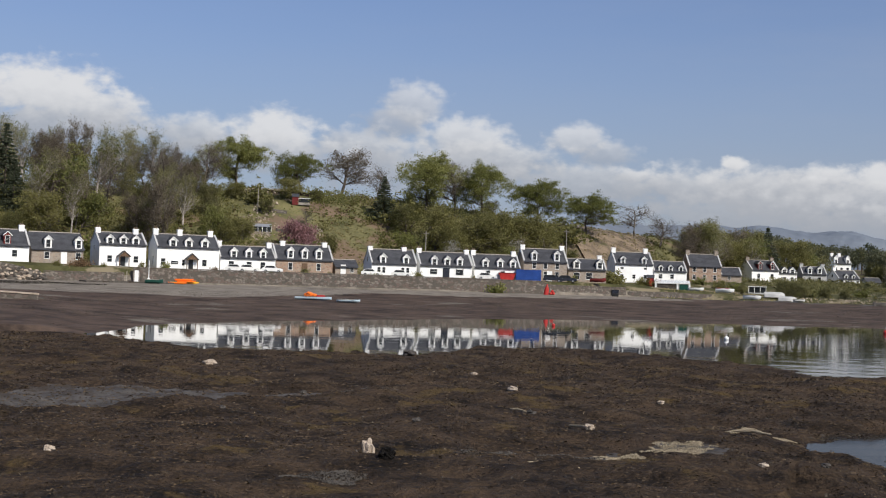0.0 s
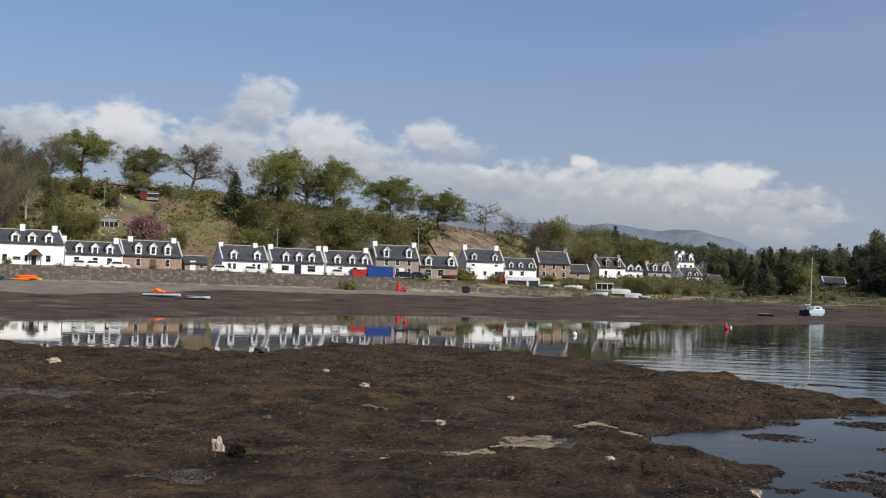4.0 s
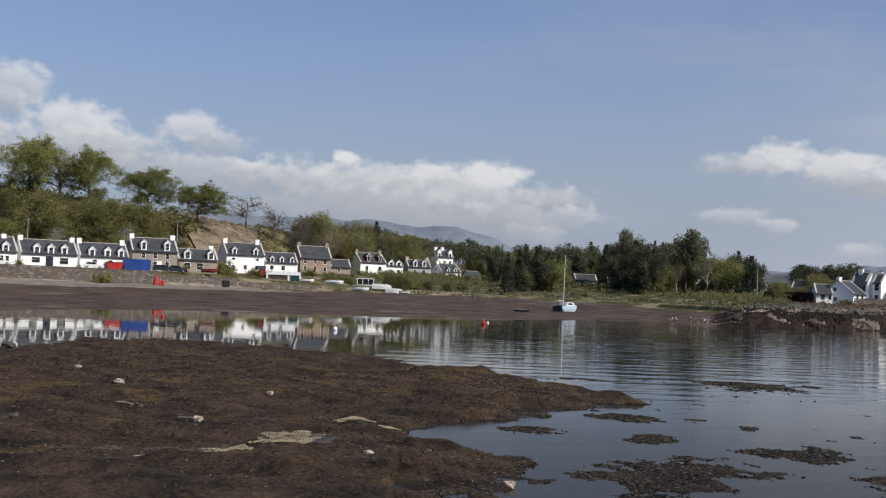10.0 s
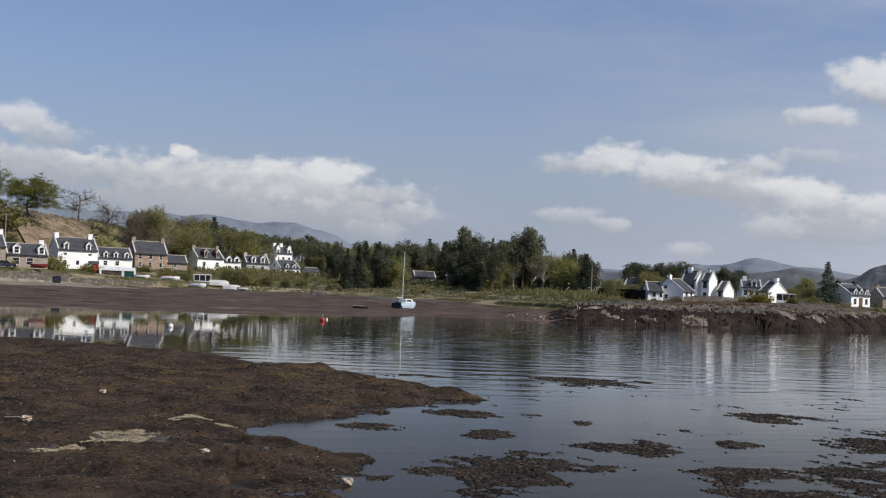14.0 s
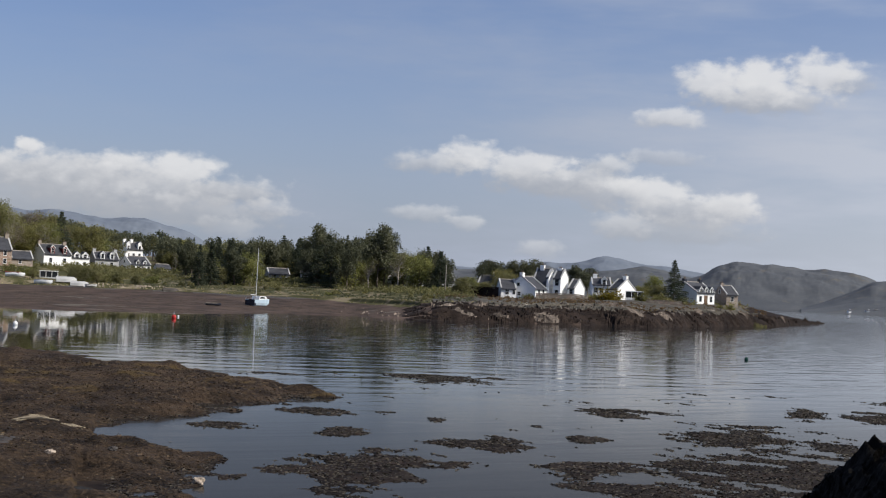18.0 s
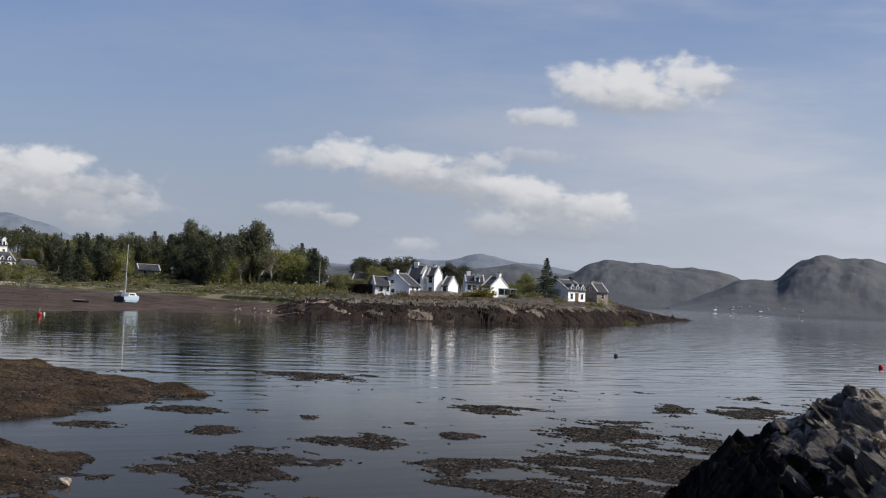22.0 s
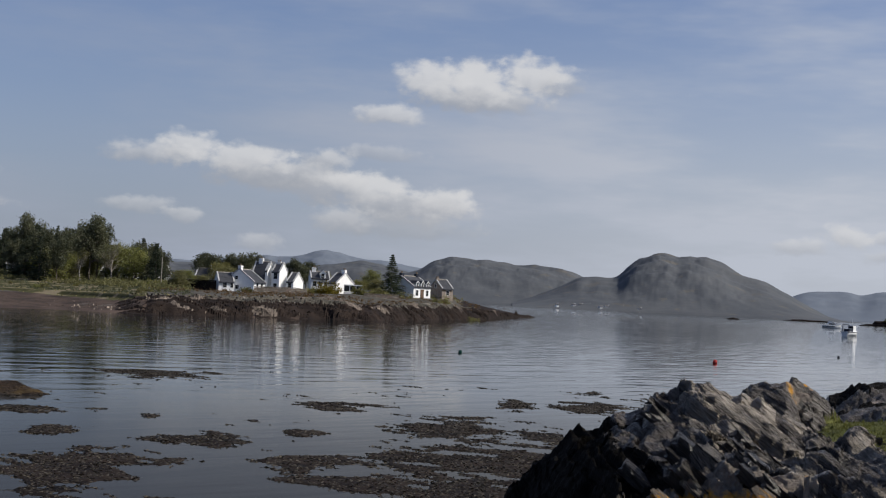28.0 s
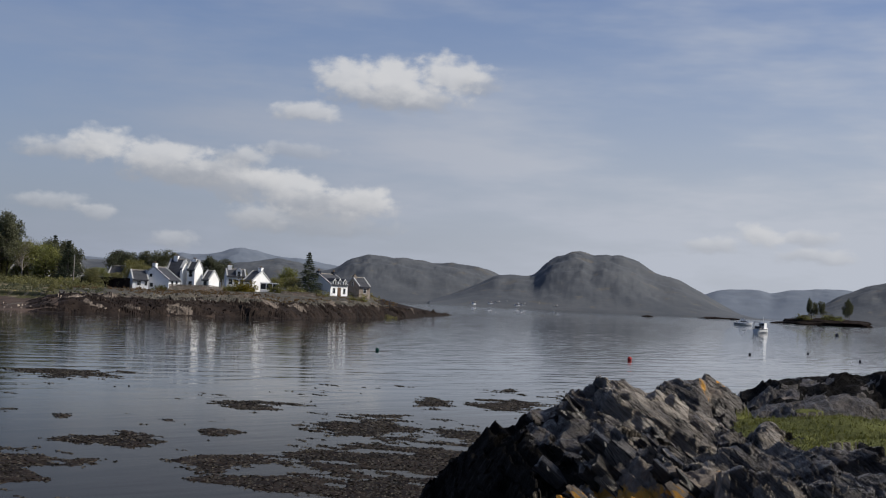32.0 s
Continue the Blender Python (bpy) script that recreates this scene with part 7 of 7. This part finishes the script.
# ---- foreground: schist outcrop, stones, wrack ----
def outcrop():
    """A ridge of schist beds that dip to the right, with a turf hollow and a second ridge behind it."""
    az = np.arange(38, 70, 0.075)
    d = np.concatenate([np.arange(8.2, 16.2, 0.022), np.arange(16.2, 23, 0.07)])
    a, dd = np.meshgrid(az, d)
    x, y = dd * np.sin(np.radians(a)), dd * np.cos(np.radians(a))

    def seen(knots, dist):
        """A crest from its bearings and its angles below the eye."""
        return curve([(b, 4.7 - dist * math.tan(radians(low))) for b, low in knots])

    # the main ridge
    crest = seen([(38, 19), (41, 14), (43.5, 10.6), (45.2, 8.3), (46.1, 7.3), (47.0, 6.1), (47.7, 5.4), (48.8, 5.15), (49.4, 4.4), (50.6, 4.35), (51.2, 3.8), (52.2, 3.4), (52.75, 2.75), (53.5, 2.75),
                  (54.3, 2.9), (55.2, 3.3), (56.2, 3.75), (57.2, 4.4), (58.2, 5.0), (60, 5.6), (62, 5.9), (70, 6.2)], 13.4)
    wander = a + 0.35 * fbm(x, y, 0.9, 3, 62)
    top = 13.4 + 0.5 * fbm(x, y, 3.0, 2, 61)
    c = crest(wander)
    foot = 3.28 - 1.3 * rise((50.5 - a) / 6.0) + 0.12 * rise((a - 57) / 3.0)
    front = np.clip((top - dd) / 4.0, 0, 1)
    z = c - np.maximum(c - foot, 0.0) * np.power(front, 0.85) - (c + 0.9) * rise((dd - top) / (3.2 + 2.0 * rise((a - 54) / 2.0)))
    # blocks at the foot and a rounded knob on the edge of the turf
    z = np.maximum(z, 3.42 + 0.35 * fbm(x, y, 0.8, 3, 64) - 2.2 * np.abs(dd - 9.6) - 0.6 * np.maximum(50.6 - a, 0) - 0.5 * np.maximum(a - 57.5, 0))
    knob = 3.80 - 0.55 * np.power(np.abs((a - 59.5) / 1.15), 3) - 0.8 * np.square((dd - 12.5) / 0.9)
    z = np.maximum(z, knob)
    # the saddle, the lichened boulder and the dark ridge behind
    saddle = 4.7 - 15.8 * np.tan(np.radians(2.9)) - 0.5 * np.square((dd - 15.8) / 1.0) - 0.35 * np.square(np.maximum(np.abs(a - 55.9) - 0.7, 0)) / 0.5
    boulder = 4.7 - 16.6 * np.tan(np.radians(2.55)) - 0.22 * np.square(np.maximum((a - 56.9) / 1.5, (56.95 - a) * 2.2)) - 0.55 * np.square((dd - 16.6) / 1.1)
    ridge = seen([(57.2, 4.2), (58.5, 3.05), (59.3, 2.66), (60.4, 2.42), (61.5, 2.28), (63, 2.25), (66, 2.3), (70, 2.5)], 19.6)(wander) - 0.62 * rise((19.6 - dd) / 3.2) - 4.5 * rise((dd - 19.6) / 3.5) - 3.0 * rise((57.6 - a) / 1.5)
    z = np.maximum(np.maximum(z, saddle), np.maximum(boulder, ridge))
    body = np.clip((z + 0.6) / 0.6, 0, 1)
    z = z + body * (0.16 * fbm(x, y, 1.1, 4, 66) + 0.05 * fbm(x, y, 0.3, 3, 67))
    # broken beds in front of the turf, which lies level in the hollow
    z = np.maximum(z, np.where(a > 57.5, 3.55 + 0.17 * fbm(x, y, 0.9, 4, 77) - 0.9 * np.maximum(9.6 - dd, 0) - 1.2 * np.maximum(dd - 12.4, 0), -9.0))
    level = 3.53 + 0.11 * fbm(x, y, 1.9, 3, 71) + 0.012 * (a - 61)
    edge = a - 58.3 - 0.55 * np.maximum(13.6 - dd, 0) * (3.2 - 0.8 * np.clip(a - 60, 0, 4)) + 0.7 * fbm(x, y, 0.8, 3, 70)
    hollow = (edge > 0) & (dd > 11.9 + 0.7 * fbm(x, y, 0.7, 3, 75) - 0.9 * rise((a - 63) / 1.5)) & (dd < 16.6 + 1.4 * fbm(x, y, 1.3, 3, 78) + 0.35 * (a - 61))
    grass = hollow & (z < level + 0.05)
    z = np.where(grass, np.maximum(z, level), z)
    # beds of schist: each layer stands out from the face by its own amount, broken by joints
    right, out_way = np.array([0.588, -0.809, 0.0]), np.array([-0.60, -0.44, 0.67])
    dip = radians(37)
    e3 = right * math.sin(dip) + np.array([0, 0, math.cos(dip)])
    e1 = right * math.cos(dip) - np.array([0, 0, math.sin(dip)])
    e2 = np.array([0.809, 0.588, 0.0])

    def toss(*k):
        v = np.sin(sum(q * f for q, f in zip(k, (127.1, 311.7, 74.7)))) * 43758.5453
        return v - np.floor(v)
    rocky = np.where(grass, 0.0, body * (1 - 0.45 * rise((dd - 15.5) / 1.5)) * np.where(knob > z - 0.1, 0.65, 1.0) * (1 - 0.35 * rise((50 - a) / 2.5)))
    p = np.stack([x, y, z], -1)
    wob = 0.16 * fbm(x, y, 1.7, 3, 63) + 0.05 * fbm(x, y, 0.5, 3, 68)
    lift = np.zeros_like(z)
    for thick, reach, block in ((0.34, 0.17, 2.6), (0.12, 0.10, 1.5), (0.045, 0.045, 0.9)):
        s = (p @ e3 + wob) / thick
        layer, within = np.floor(s), s - np.floor(s)
        along, across = np.floor(p @ e1 / block + 7 * toss(layer, layer * 0.37)), np.floor(p @ e2 / (block * 0.6) + 5 * toss(layer, layer * 0.71))
        lift = lift + reach * ((toss(layer, across, along) - 0.5) + 0.55 * (within - 0.5))
    p = p + (rocky * lift)[..., None] * out_way
    x, y, z = p[..., 0], p[..., 1], p[..., 2]
    n_d, n_a = a.shape
    r, cc = np.meshgrid(np.arange(n_d - 1), np.arange(n_a - 1), indexing="ij")
    faces = np.stack([r * n_a + cc, r * n_a + cc + 1, (r + 1) * n_a + cc + 1, (r + 1) * n_a + cc], -1).reshape(-1, 4)
    me = bpy.data.meshes.new("rock_outcrop")
    me.vertices.add(n_d * n_a), me.loops.add(faces.size), me.polygons.add(len(faces))
    me.vertices.foreach_set("co", p.ravel())
    me.loops.foreach_set("vertex_index", faces.ravel())
    me.polygons.foreach_set("loop_start", np.arange(0, faces.size, 4))
    kind = np.zeros(a.shape, int)
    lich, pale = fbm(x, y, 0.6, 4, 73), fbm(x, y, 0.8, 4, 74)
    # pale faces paint the sunlit highlights along the crest and upper beds
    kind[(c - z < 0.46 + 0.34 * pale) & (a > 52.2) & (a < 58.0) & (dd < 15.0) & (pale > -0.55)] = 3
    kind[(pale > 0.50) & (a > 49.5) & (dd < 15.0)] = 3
    kind[(lich > -0.15) & (dd < 10.4) & (a > 50.8) & (a < 57.6)] = 2
    kind[(lich > -0.5) & (a > 56.6) & (a < 58.7) & (dd > 15.7) & (dd < 17.6) & (z > 3.72)] = 2
    # sunlit right side of the knob, painted in the same pale schist
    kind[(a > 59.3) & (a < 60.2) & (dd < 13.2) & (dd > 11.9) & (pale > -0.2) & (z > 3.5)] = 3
    # shade painted black low on the seaward side, with tidal lichen and weed
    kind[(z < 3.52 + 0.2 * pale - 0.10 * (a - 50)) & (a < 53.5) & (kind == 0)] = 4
    # the same near-black colour on the ridge behind
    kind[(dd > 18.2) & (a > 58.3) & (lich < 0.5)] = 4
    kind[grass] = 1
    for key in ("rock", "turf", "lichen", "sunlit_bleached", "black_rock"):
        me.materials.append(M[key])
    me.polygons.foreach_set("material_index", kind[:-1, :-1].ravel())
    me.update(calc_edges=True)
    ob = tagged(new("rock_outcrop", me), "jagged dark schist outcrop with orange lichen and a turf hollow", "rock", kind="structure")
    # grass blades on the turf
    rng = np.random.default_rng(9)
    gx, gy, gz = x[grass], y[grass], z[grass]
    pick = rng.integers(0, len(gx), 16000)
    q = np.stack([gx[pick], gy[pick], gz[pick]], 1) + rng.uniform(-0.03, 0.03, (len(pick), 3)) * (1, 1, 0)
    hgt = rng.uniform(0.004, 0.016, (len(pick), 1))
    side = rng.normal(size=(len(pick), 3)) * (1, 1, 0) * 0.006
    tip = q + rng.normal(size=(len(pick), 3)) * 0.02 + np.array([0, 0, 1]) * hgt
    v = np.stack([q - side, q + side, tip], 1).reshape(-1, 3)
    part("grass_blades", mesh_of("grass_blades", v, np.arange(len(v)).reshape(-1, 3)), leaf_mat("turf_blades", (0.055, 0.060, 0.020), (0.145, 0.148, 0.052)), ob)["kind"] = "stuff"
    # loose slabs that lie on the beds
    shapes = []
    for k in range(6):
        bm = bmesh.new()
        bmesh.ops.create_cube(bm, size=2.0)
        bmesh.ops.subdivide_edges(bm, edges=bm.edges[:], cuts=3, use_grid_fill=True)
        off = Vector((k * 5.3, k * 2.1, k * 3.7))
        for v in bm.verts:
            n = noise.noise_vector(v.co * 0.9 + off) * 0.36 + noise.noise_vector(v.co * 2.6 + off) * 0.12
            taper = 1.0 - 0.25 * max(v.co.x, 0)
            v.co = Vector((v.co.x + n.x, v.co.y * taper + n.y, v.co.z * taper + n.z * 0.7))
        slab = bpy.data.meshes.new("slab")
        bm.to_mesh(slab)
        bm.free()
        slab.materials.append(M[("rock", "rock", "sunlit_bleached", "rock", "rock", "lichen")[k]])
        shapes.append(slab)
    basis = Matrix((Vector(e1), Vector(e2), Vector(e3))).transposed().to_4x4()
    for k in range(26):
        ia, id_ = int(rng.integers(len(az))), int(rng.integers(len(d)))
        while not (50.5 < az[ia] < 57.5 and 9.3 < d[id_] < 12.8) or grass[id_, ia]:
            ia, id_ = int(rng.integers(len(az))), int(rng.integers(len(d)))
        big = rng.uniform(0.08, 0.17)
        here = Vector((x[id_, ia], y[id_, ia], z[id_, ia] - 0.25 * big))
        turn = Matrix.Rotation(radians(rng.normal(0, 7)), 4, "Z") @ basis
        part("slab", shapes[5 if d[id_] < 10.0 and az[ia] > 51 else k % 5], None, ob, at=Matrix.Translation(here) @ turn @ Matrix.Diagonal((big * rng.uniform(1.0, 1.7), big * rng.uniform(0.6, 1.0), big * rng.uniform(0.28, 0.5), 1)))


outcrop()


def rocky_shore():
    """The broken rock shelf below the houses of the point: jointed blocks, dark below and paler on top."""
    az = np.arange(27.0, 46.3, 0.035)
    u = np.linspace(0, 1, 46)
    a, t = np.meshgrid(az, u)
    d0, d1 = far_edge(a) - 3, np.minimum(beach_top(a) + 5, far_edge(a) + 24)
    d = d0 + (d1 - d0) * t
    x, y = d * np.sin(np.radians(a)), d * np.cos(np.radians(a))

    def toss(p, q):
        v = np.sin(p * 127.1 + q * 311.7) * 43758.5453
        return v - np.floor(v)
    z = land(a, d) - 0.5
    wx, wy = np.radians(a) * 255 + 1.6 * fbm(x, y, 3.0, 3, 91), d + 1.2 * fbm(x, y, 3.0, 3, 92)
    fade = np.clip(t / 0.12, 0, 1) * np.clip((1 - t) / 0.25, 0, 1) * rise((a - 27.2) / 4.0) * np.clip((46.2 - a) / 0.8, 0, 1)
    z = z + 0.6 * np.clip(fade / 0.2, 0, 1)
    for size, amp in ((3.6, 0.75), (1.5, 0.45), (0.6, 0.20)):
        bed = np.floor(wy / size * 1.3)
        z = z + fade * amp * (toss(np.floor(wx / (2.6 * size) + 5 * toss(bed, size)), bed) - 0.5)
    z = z + fade * 0.25 * fbm(x, y, 1.4, 3, 94)
    n_d, n_a = a.shape
    verts = np.stack([x, y, z], -1).reshape(-1, 3)
    r, c = np.meshgrid(np.arange(n_d - 1), np.arange(n_a - 1), indexing="ij")
    faces = np.stack([r * n_a + c, r * n_a + c + 1, (r + 1) * n_a + c + 1, (r + 1) * n_a + c], -1).reshape(-1, 4)
    me = mesh_of("rocky_shore", verts, faces)
    for key in ("bank", "point", "shore_rock"):
        me.materials.append(M[key])
    n = fbm(x, y, 5.0, 4, 93)[:-1, :-1]
    kind = np.zeros((n_d - 1, n_a - 1), int)
    fz, fa = z[:-1, :-1], a[:-1, :-1]
    kind[fz > 2.65 + 0.4 * n] = 1
    kind[(n > 0.6) & (fz > 0.7)] = 2
    kind[(np.abs(fa - 34.45 - 0.3 * n) < 0.55) & (fz > 0.15) & (fz < 1.7) & (n > -0.5)] = 2
    kind[(fz > 2.2) & (n > 0.45) & (fa > 31)] = 2
    me.polygons.foreach_set("material_index", kind.ravel())
    tagged(new("rocky_shore", me), "broken dark rock shelf with paler jointed slabs below the houses", "rock", kind="structure")


rocky_shore()


def stone(label, az, d, size, material, seed, z=None, name="stone"):
    bm = bmesh.new()
    bmesh.ops.create_icosphere(bm, subdivisions=3, radius=1.0)
    off = Vector((seed * 2.3, seed * 0.7, seed * 1.1))
    for v in bm.verts:
        p = v.co.copy()
        k = 1 + 0.5 * noise.noise(p * 1.5 + off) + 0.25 * noise.noise(p * 3.5 + off)
        v.co = Vector((p.x * size[0] * k, p.y * size[1] * k, p.z * size[2] * k))
    m = local(az, d, (ground_z(az, d) if z is None else z) + size[2] * 0.55, seed * 40)
    return tagged(part(name, bm, M[material], at=m), label, "stone")


stone("pale squarish boulder on the weedy mud", -2.95, 33.5, (0.15, 0.16, 0.24), "pale_rock", 4)
stone("dark weed-covered boulder beside the pale one", -2.15, 32.5, (0.26, 0.2, 0.16), "black_rock", 2)
stone("pale round stone in the wrack", 19.9, 31.3, (0.13, 0.13, 0.1), "pale_rock", 3)
for k, (az, d, s) in enumerate(((-16.2, 33.0, 0.14), (-9.2, 44, 0.12), (3.2, 52, 0.22), (4.0, 45, 0.16), (-9.8, 62, 0.3), (-1.3, 78, 0.45), (6.5, 40, 0.18), (-0.9, 40, 0.14), (13.8, 33.5, 0.12), (16.3, 33.8, 0.13), (9.5, 50, 0.15), (-5.8, 52, 0.15), (1.5, 62, 0.16))):
    stone("small pale stone on the weedy mud", az, d, (s, s * 0.8, s * 0.55), ("pale_rock", "gravel")[k % 2], 10 + k)
# driftwood and pale planks
for az, d, length, turn in ((3.4, 45.5, 0.8, -35), (6.2, 41.0, 1.2, -50), (13.3, 41.0, 1.2, -20)):
    bm = bmesh.new()
    tube(bm, (-length / 2, 0, 0), (0, 0.05, 0.04), 0.03, 0.045, 7)
    tube(bm, (0, 0.05, 0.04), (length / 2, -0.03, 0.0), 0.045, 0.02, 7)
    tagged(part("driftwood", bm, M["shell"], at=local(az, d, ground_z(az, d) + 0.07, turn)), "bleached driftwood stick on the weed", "driftwood")


def strew(name, label, count, az_range, d_range, size, leaf, seed, keep, lift=0.0, flat=0.5, tall=0.5):
    """Countless small tufts or stones on the ground, as one mesh."""
    rng = np.random.default_rng(seed)
    a = rng.uniform(*az_range, count)
    d = np.sqrt(rng.uniform(d_range[0] ** 2, d_range[1] ** 2, count)) if d_range[1] < 150 else rng.uniform(*d_range, count)
    z = land(a, d)
    ok = keep(a, d, z, rng)
    a, d, z = a[ok], d[ok], z[ok]
    n = len(a)
    at = np.stack([d * np.sin(np.radians(a)), d * np.cos(np.radians(a)), z + lift], 1)
    s = rng.uniform(0.5, 1.3, (n, 1)) * size * (d / d_range[0])[:, None] ** 0.35
    u = rng.normal(size=(n, 3))
    u[:, 2] *= 1 - flat
    u /= np.linalg.norm(u, axis=1, keepdims=True)
    w = np.cross(u, rng.normal(size=(n, 3)) + (0, 0, 1.5))
    w /= np.linalg.norm(w, axis=1, keepdims=True)
    top = at + np.array([0, 0, 1]) * s * tall
    v = np.stack([at - u * s, at - w * s * 0.5, at + u * s, at + w * s * 0.5, top], 1).reshape(-1, 3)
    k = np.arange(n)[:, None] * 5
    f = np.concatenate([k + (0, 1, 4), k + (1, 2, 4), k + (2, 3, 4), k + (3, 0, 4)])
    return tagged(part(name, mesh_of(name, v, f), M[leaf]), label, "seaweed" if "weed" in leaf else "shore litter", kind="stuff")


strew("seaweed", "brown bladder wrack strewn over the mud", 150000, (-20, 28), (26, 95), 0.05, "weed", 5, lambda a, d, z, r: (z > 0.03) & (fbm(d * np.sin(np.radians(a)), d * np.cos(np.radians(a)), 6.0, 4, 80) > -0.45 + 0.3 * r.normal(size=len(a))), 0.0, 0.85, 0.18)
strew("far_seaweed", "dark weed and stones over the far flats", 60000, (-20, 30), (100, 262), 0.085, "wet_weed", 15, lambda a, d, z, r: (d > far_edge(a) + 1) & (d < beach_top(a) - 20 - 16 * rise((6 - a) / 8)) & (fbm(d * np.sin(np.radians(a)), d * np.cos(np.radians(a)), 16.0, 4, 81) > 0.02 + 0.3 * r.normal(size=len(a))), 0.0, 0.8, 0.3)
strew("tide_wrack", "dark band of wrack along the top of the beach", 7000, (-20, -13.7), (208, 236), 0.17, "wet_weed", 19, lambda a, d, z, r: np.abs(d - 224 - 1.5 * (a + 16)) < 5.0 * rise((-13.7 - a) / 1.5) + 3.0 * fbm(d * np.sin(np.radians(a)), d * np.cos(np.radians(a)), 5.0, 3, 82), 0.0, 0.8, 0.3)
strew("seaweed", "dark wrack floating in flat patches", 150000, (16, 52), (28, 76), 0.05, "wet_weed", 6, lambda a, d, z, r: (z > 0.0) & (z < 0.06), 0.004, 0.9, 0.1)
strew("shingle", "small stones and broken shells on the mud", 3500, (-20, 26), (26, 90), 0.03, "gravel", 7, lambda a, d, z, r: z > 0.02, 0.02, 0.3, 0.8)
strew("shell_litter", "scattered pale shells and pebbles", 500, (-20, 24), (26, 80), 0.022, "shell", 8, lambda a, d, z, r: z > 0.02, 0.03, 0.3, 0.8)
strew("shore_boulders", "dark boulders along the rocky bank", 3000, (28.5, 46), (212, 420), 0.3, "bank", 9, lambda a, d, z, r: (d > far_edge(a)) & (d < beach_top(a) + 4) & (z > 0.1) & (z < 3.5), 0.05, 0.2, 0.9)
strew("shore_boulders", "pale lit stones on the rocky bank", 150, (25.4, 32.8), (205, 262), 0.24, "pale_rock", 10, lambda a, d, z, r: (d > far_edge(a)) & (z > 0.15) & (z < 1.0), 0.1, 0.2, 0.9)
strew("shore_boulders", "pale rubble along the top of the point", 900, (28.5, 43.6), (225, 330), 0.26, "pale_rock", 16, lambda a, d, z, r: (d > far_edge(a) + 5) & (d < beach_top(a) + 6) & (z > 2.0) & (z < 3.6), 0.05, 0.2, 0.9)
strew("shore_rubble", "pale rubble and clutter at the top of the beach", 420, (13.3, 18.2), (293, 302), 0.22, "pale_rock", 20, lambda a, d, z, r: np.abs(d - beach_top(a) - 1) < 2.5, 0.05, 0.2, 0.9)
strew("shore_grass", "tufts of pale grass at the top of the shore", 6000, (9, 45), (236, 330), 0.22, "straw", 12, lambda a, d, z, r: (d > beach_top(a) - 6) & (d < beach_top(a) + 14) & (a < 42) & (r.random(len(a)) < np.where(a < 17, 0.8, 0.3)), 0.0, 0.6, 1.2)
strew("hillside_stones", "grey rubble and outcrops on the garden slope", 1500, (-8.8, -5.2), (292, 338), 0.40, "pale_rock", 17, lambda a, d, z, r: fbm(d * np.sin(np.radians(a)), d * np.cos(np.radians(a)), 6.0, 3, 95) > 0.1, 0.1, 0.3, 0.8)
strew("slope_stones", "stones and clods on the cleared slope", 900, (5.2, 9.4), (300, 372), 0.22, "earth", 18, lambda a, d, z, r: d > house_line(a) + 14, 0.05, 0.3, 0.8)
for pa, pd, w, dep, seed in ((7.6, 35.5, 1.4, 0.8, 21), (10.6, 37.1, 1.9, 0.9, 22), (12.9, 42.4, 0.7, 0.5, 23), (14.7, 41.6, 0.5, 0.18, 24), (4.8, 33.6, 1.5, 0.25, 25)):
    strew("shell_bank", "bank of pale broken shells on the weed", 9000, (pa - w * 1.3, pa + w * 1.3), (pd - dep * 1.3, pd + dep * 1.3), 0.024, "shell", seed,
          lambda a, d, z, r: ((a - pa) / w) ** 2 + ((d - pd - 0.35 * (a - pa)) / dep) ** 2 < 0.62 + 1.1 * fbm(d * np.sin(np.radians(a)), d * np.cos(np.radians(a)), 0.4, 3, 96), 0.012, 0.3, 0.6)
strew("shingle", "patch of grey shingle among the weed", 5000, (-7.2, -2.6), (29.2, 31.4), 0.03, "gravel", 31, lambda a, d, z, r: ((a + 5.0) / 2.0) ** 2 + ((d - 30.3) / 0.9) ** 2 < 0.6 + 0.9 * fbm(d * np.sin(np.radians(a)), d * np.cos(np.radians(a)), 0.7, 3, 97), 0.012, 0.3, 0.7)
strew("shingle", "thin line of grey shingle beside the shells", 4500, (1.0, 7.2), (34.0, 36.4), 0.028, "gravel", 32, lambda a, d, z, r: np.abs(d - 35.2 - 0.1 * (a - 5)) < 0.3 + 0.5 * fbm(d * np.sin(np.radians(a)), d * np.cos(np.radians(a)), 0.8, 3, 98), 0.012, 0.3, 0.7)
